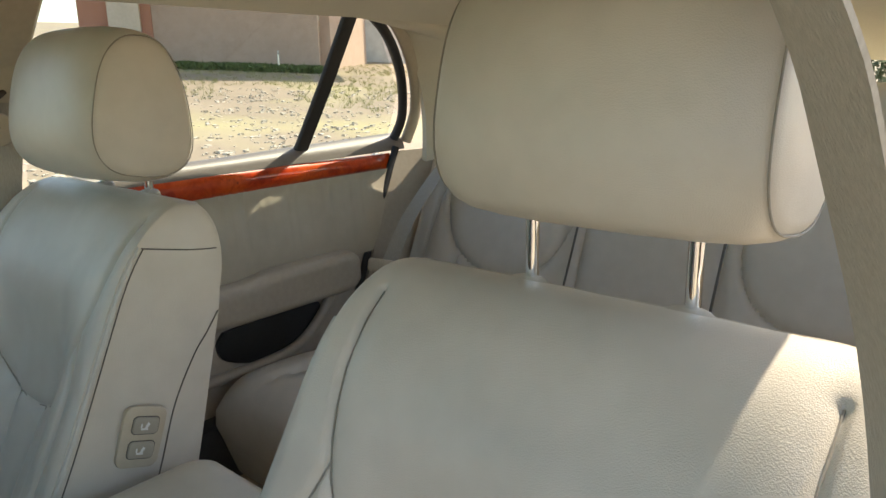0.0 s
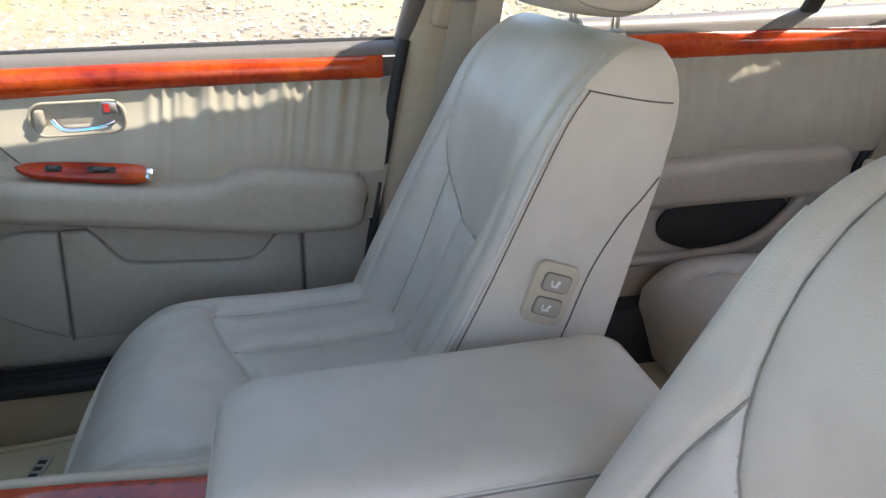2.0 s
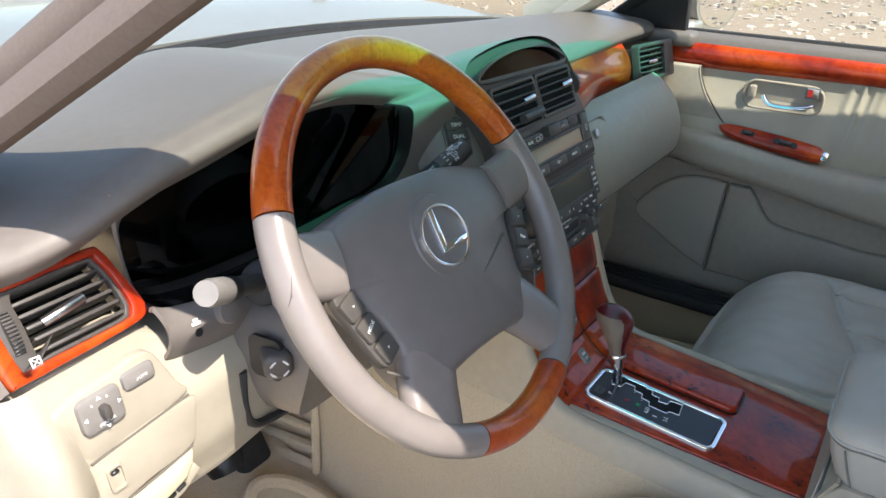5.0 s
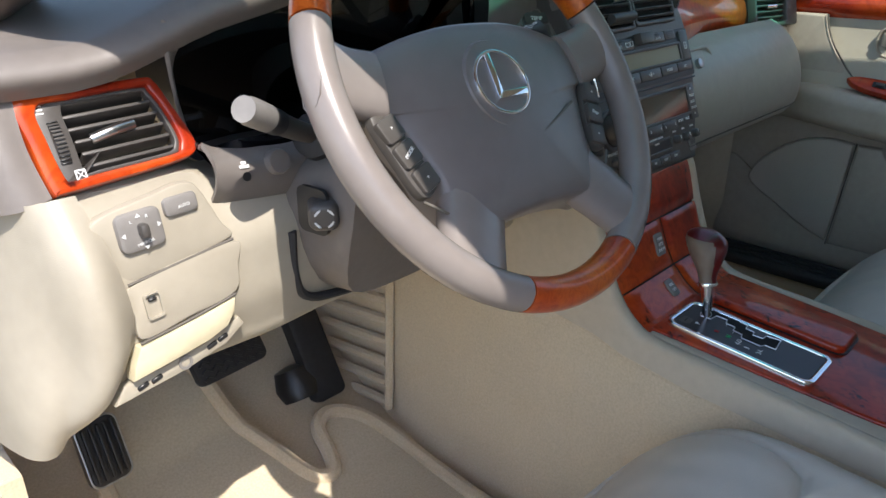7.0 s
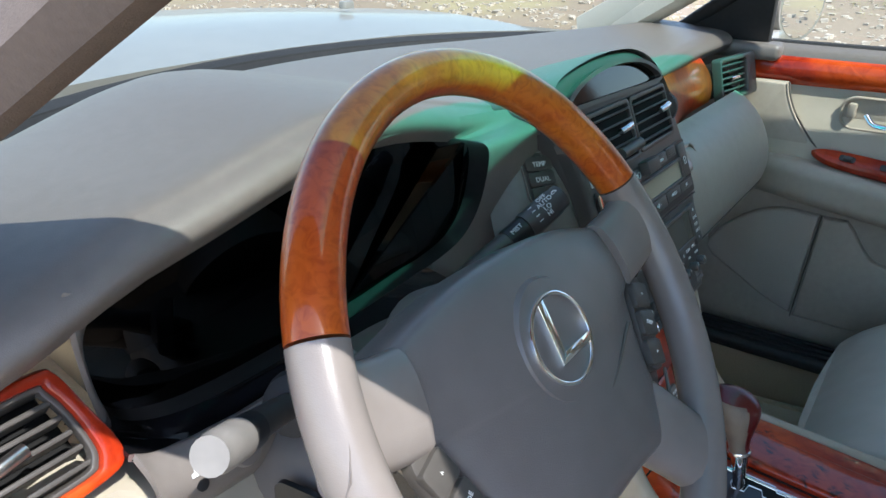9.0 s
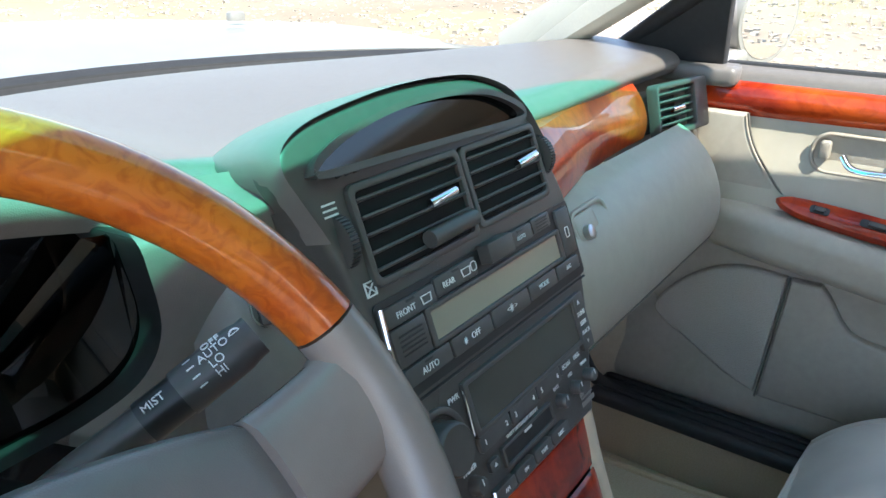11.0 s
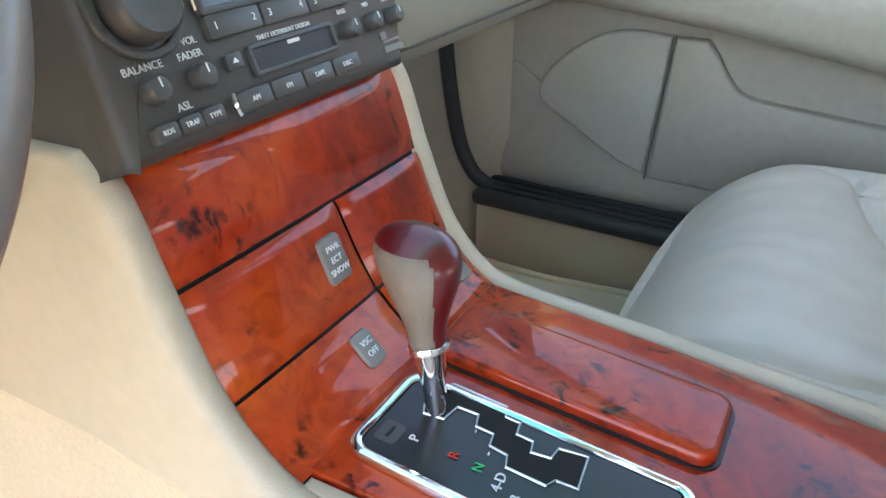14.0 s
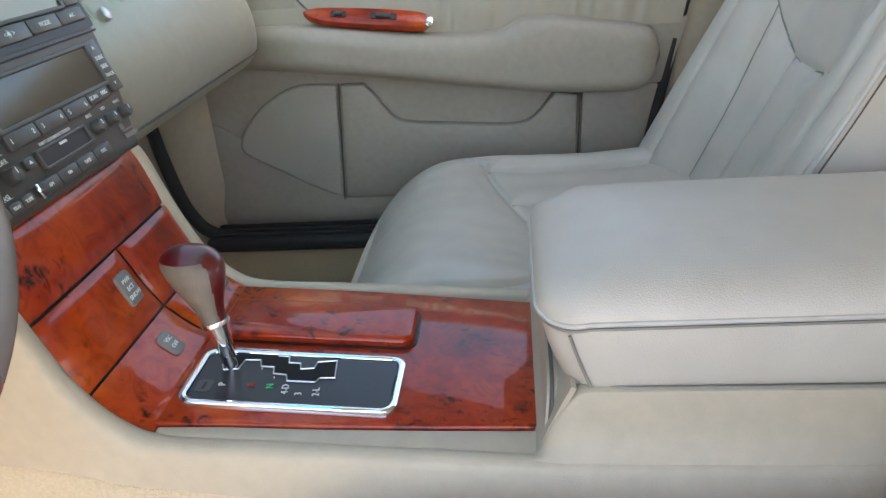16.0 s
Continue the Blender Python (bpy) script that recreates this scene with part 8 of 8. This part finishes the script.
part("front_flap", prism(flap, 0.010, 0.003, 3, Matrix.Translation((0, 0.069, 0.0)) @ FLAP), VINYL, box, "small curved front flap")
part("flap_gap", tube([Matrix.Translation((0, 0.0655, 0.0)) @ FLAP @ Vector((x * 1.01, z, 0.0)) for x, z in flap], 0.0016, 6), SEAM, box)

# ---- steering wheel ----
WHEEL = basis((-0.370, -0.033, 0.9315), (0.999, 0, -0.0436), (0.024, 0.553, 0.833))


def rim_arc(a0, a1, n=40, r=0.0142, R=0.1765):
    pts = [(R * math.cos(radians(a0 + (a1 - a0) * i / n)), R * math.sin(radians(a0 + (a1 - a0) * i / n)), 0) for i in range(n + 1)]
    rows = []
    for i, (x, y, _) in enumerate(pts):
        d = Vector((x, y, 0)).normalized()
        rows.append([WHEEL @ (Vector((x, y, 0)) + d * r * math.cos(2 * math.pi * j / 20) + Vector((0, 0, 1.12 * r * math.sin(2 * math.pi * j / 20)))) for j in range(20)])
    return skin(rows, close_row=True, caps=True)


wheel = thing("steering_wheel", "grey leather and burl wood steering wheel with chrome emblem", "steering wheel")
part("wood_rim", rim_arc(22, 158), WHEEL_WOOD, wheel, "lacquered burl wood upper rim")
part("wood_rim", rim_arc(-113, -67), WHEEL_WOOD, wheel, "lacquered burl wood lower rim")
part("leather_rim", rim_arc(-66.5, 21.5), SUNLIT_RIM_LEATHER, wheel)
part("leather_rim", rim_arc(158.5, 246.5), SUNLIT_RIM_LEATHER, wheel)
hub = [(0.0, 0.061), (-0.05, 0.059), (-0.10, 0.050), (-0.136, 0.038), (-0.151, 0.024), (-0.152, 0.008), (-0.142, -0.003), (-0.124, -0.007), (-0.111, -0.032), (-0.102, -0.058), (-0.100, -0.078), (-0.090, -0.100), (-0.076, -0.113), (-0.055, -0.108), (-0.02, -0.105), (0, -0.105)]
hub = hub + [(-x, y) for x, y in reversed(hub[1:-1])]


def dome():
    o = dense(hub, 96)
    rows = []
    for k, z in ((1.0, -0.034), (1.0, -0.016), (0.992, -0.006), (0.97, 0.000), (0.93, 0.0025), (0.80, 0.0052), (0.6, 0.0075), (0.4, 0.0088), (0.2, 0.0095), (0.04, 0.0098)):
        rows.append([WHEEL @ Vector((x * k, -0.02 + (y + 0.02) * k, z - 0.012 * (abs(x * k) / 0.13) ** 2)) for x, y in o])
    return skin(rows, close_row=True, caps=True)


part("airbag_cover", dome(), WHEEL_LEATHER, wheel, "grained grey airbag cover")


def spoke(s, pts, widths, deep=0.024):
    """A flat leather spoke from the hub to the rim."""
    p = spline([(s * x, y, z) for x, y, z in pts], 14)
    rows = []
    for i, q in enumerate(p):
        d = (p[min(i + 1, 13)] - p[max(i - 1, 0)]).normalized()
        a = Vector((-d.y, d.x, 0)).normalized()
        f = i / 13
        w = widths[0] + (widths[1] - widths[0]) * f ** 0.6 + (widths[2] - widths[1]) * max(0.0, f - 0.7) / 0.3
        row = []
        for j in range(16):
            t = 2 * math.pi * j / 16
            k = (abs(math.cos(t)) ** 3 + abs(math.sin(t)) ** 3) ** (-1 / 3)
            row.append(WHEEL @ (q + a * math.cos(t) * k * w / 2 + Vector((0, 0, math.sin(t) * k * deep / 2))))
        rows.append(row)
    return skin(rows, close_row=True, caps=True)


for s in (-1, 1):
    part("spoke", spoke(s, [(0.12, 0.018, -0.013), (0.142, 0.022, -0.010), (0.160, 0.027, -0.006), (0.178, 0.034, 0)], (0.056, 0.052, 0.066), 0.028), SUNLIT_RIM_LEATHER, wheel)
    part("spoke", spoke(s, [(0.066, -0.080, -0.015), (0.084, -0.104, -0.010), (0.100, -0.128, -0.005), (0.112, -0.143, 0)], (0.066, 0.056, 0.080), 0.028), SUNLIT_RIM_LEATHER, wheel)
    part("cover_gap", tube([WHEEL @ Vector((s * x, y, z)) for x, y, z in ((0.138, 0.040, -0.014), (0.154, 0.024, -0.016), (0.155, 0.006, -0.016), (0.143, -0.006, -0.014))], 0.0015, 6, n=14), SEAM, wheel)
    part("cover_gap", tube([WHEEL @ Vector((s * x, y, z)) for x, y, z in ((0.122, -0.074, -0.0065), (0.108, -0.086, -0.0035), (0.094, -0.099, -0.0045), (0.078, -0.1135, -0.010))], 0.0013, 6, n=12), SEAM, wheel)
    # thumb switches
    sp = part("switch_plate", prism(dense([(s * 0.141, -0.006), (s * 0.124, -0.004), (s * 0.112, -0.030), (s * 0.103, -0.056), (s * 0.106, -0.068), (s * 0.122, -0.070), (s * 0.133, -0.040)], 40), 0.008, 0.003, 2, WHEEL @ pose(0, 0, -0.013)), DARK_TRIM, wheel, "dark thumb switch plate")
    for k, (x, y, tx) in enumerate(((0.1285, -0.0175, "^"), (0.1215, -0.0375, "MODE" if s < 0 else "DISP"), (0.1135, -0.0575, "v"))):
        m = WHEEL @ pose(s * x, y, -0.0065, 0, 0, s * -20)
        b_ = part("button", prism(round_rect(0.0205, 0.0190, 0.003), 0.005, 0.0015, 2, m), DARK_TRIM, sp)
        part("letters", words(tx, 0.0042, WHEEL @ pose(s * x, y, -0.0012, 0, 0, 35 if s < 0 else -35)), INK, b_)
    lower = part("lower_switch", prism(dense([(s * 0.158, -0.012), (s * 0.142, -0.016), (s * 0.122, -0.070), (s * 0.122, -0.086), (s * 0.138, -0.090), (s * 0.156, -0.050)], 30), 0.010, 0.003, 2, WHEEL @ pose(0, 0, -0.034)), TAUPE, wheel)
    for k, (x, y) in enumerate(((0.149, -0.027), (0.1415, -0.047), (0.1335, -0.067))):
        part("button", prism(round_rect(0.014, 0.016, 0.003), 0.005, 0.0015, 2, WHEEL @ pose(s * x, y, -0.025, 0, 0, s * -20)), DARK_TRIM, lower)
part("letters", words("SRS AIRBAG", 0.0072, WHEEL @ pose(0.018, -0.066, 0.0066, 0, 0, 0)), SEAM, wheel)
em = WHEEL @ pose(-0.0075, 0.0005, 0.0092)
part("emblem_disc", lathe([(0.040, -0.004), (0.0375, 0.000), (0.034, 0.0005), (0.001, 0.0005)], 40, em), WHEEL_LEATHER, wheel)
oval = [(0.032 * math.cos(2 * math.pi * k / 48), 0.0285 * math.sin(2 * math.pi * k / 48)) for k in range(48)]
ovi = [(0.0290 * math.cos(2 * math.pi * k / 48), 0.0256 * math.sin(2 * math.pi * k / 48)) for k in range(48)]
part("emblem_ring", ring(oval, ovi, 0.003, em, 0.0008), CHROME, wheel, "chrome emblem ring")
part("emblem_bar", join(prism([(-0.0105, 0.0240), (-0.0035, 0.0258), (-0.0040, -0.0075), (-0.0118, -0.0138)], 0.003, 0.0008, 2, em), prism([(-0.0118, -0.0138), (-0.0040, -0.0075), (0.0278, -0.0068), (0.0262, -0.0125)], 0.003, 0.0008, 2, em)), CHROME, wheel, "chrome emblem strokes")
part("crease", tube([WHEEL @ Vector((x, y, z)) for x, y, z in ((-0.005, -0.056, 0.0074), (0.04, -0.040, 0.0074), (0.085, -0.024, 0.0030))], 0.0012, 6, n=14), SEAM, wheel)
for k in range(20):
    part("stitch", tube([WHEEL @ Vector((0.1662 * math.cos(a), 0.1662 * math.sin(a), 0.0088)) for a in (radians(-42 + 3.1 * k), radians(-40.4 + 3.1 * k))], 0.0006, 6), SEAM, wheel)


# ---- pieces of the building's walls ----
build_brickwork(p0, p1, g0 + 0.25, 25, wall_a, BRICK, 31)
build_brickwork(p1, p2, g0 + 0.25, 25, wall_b, BRICK, 32)
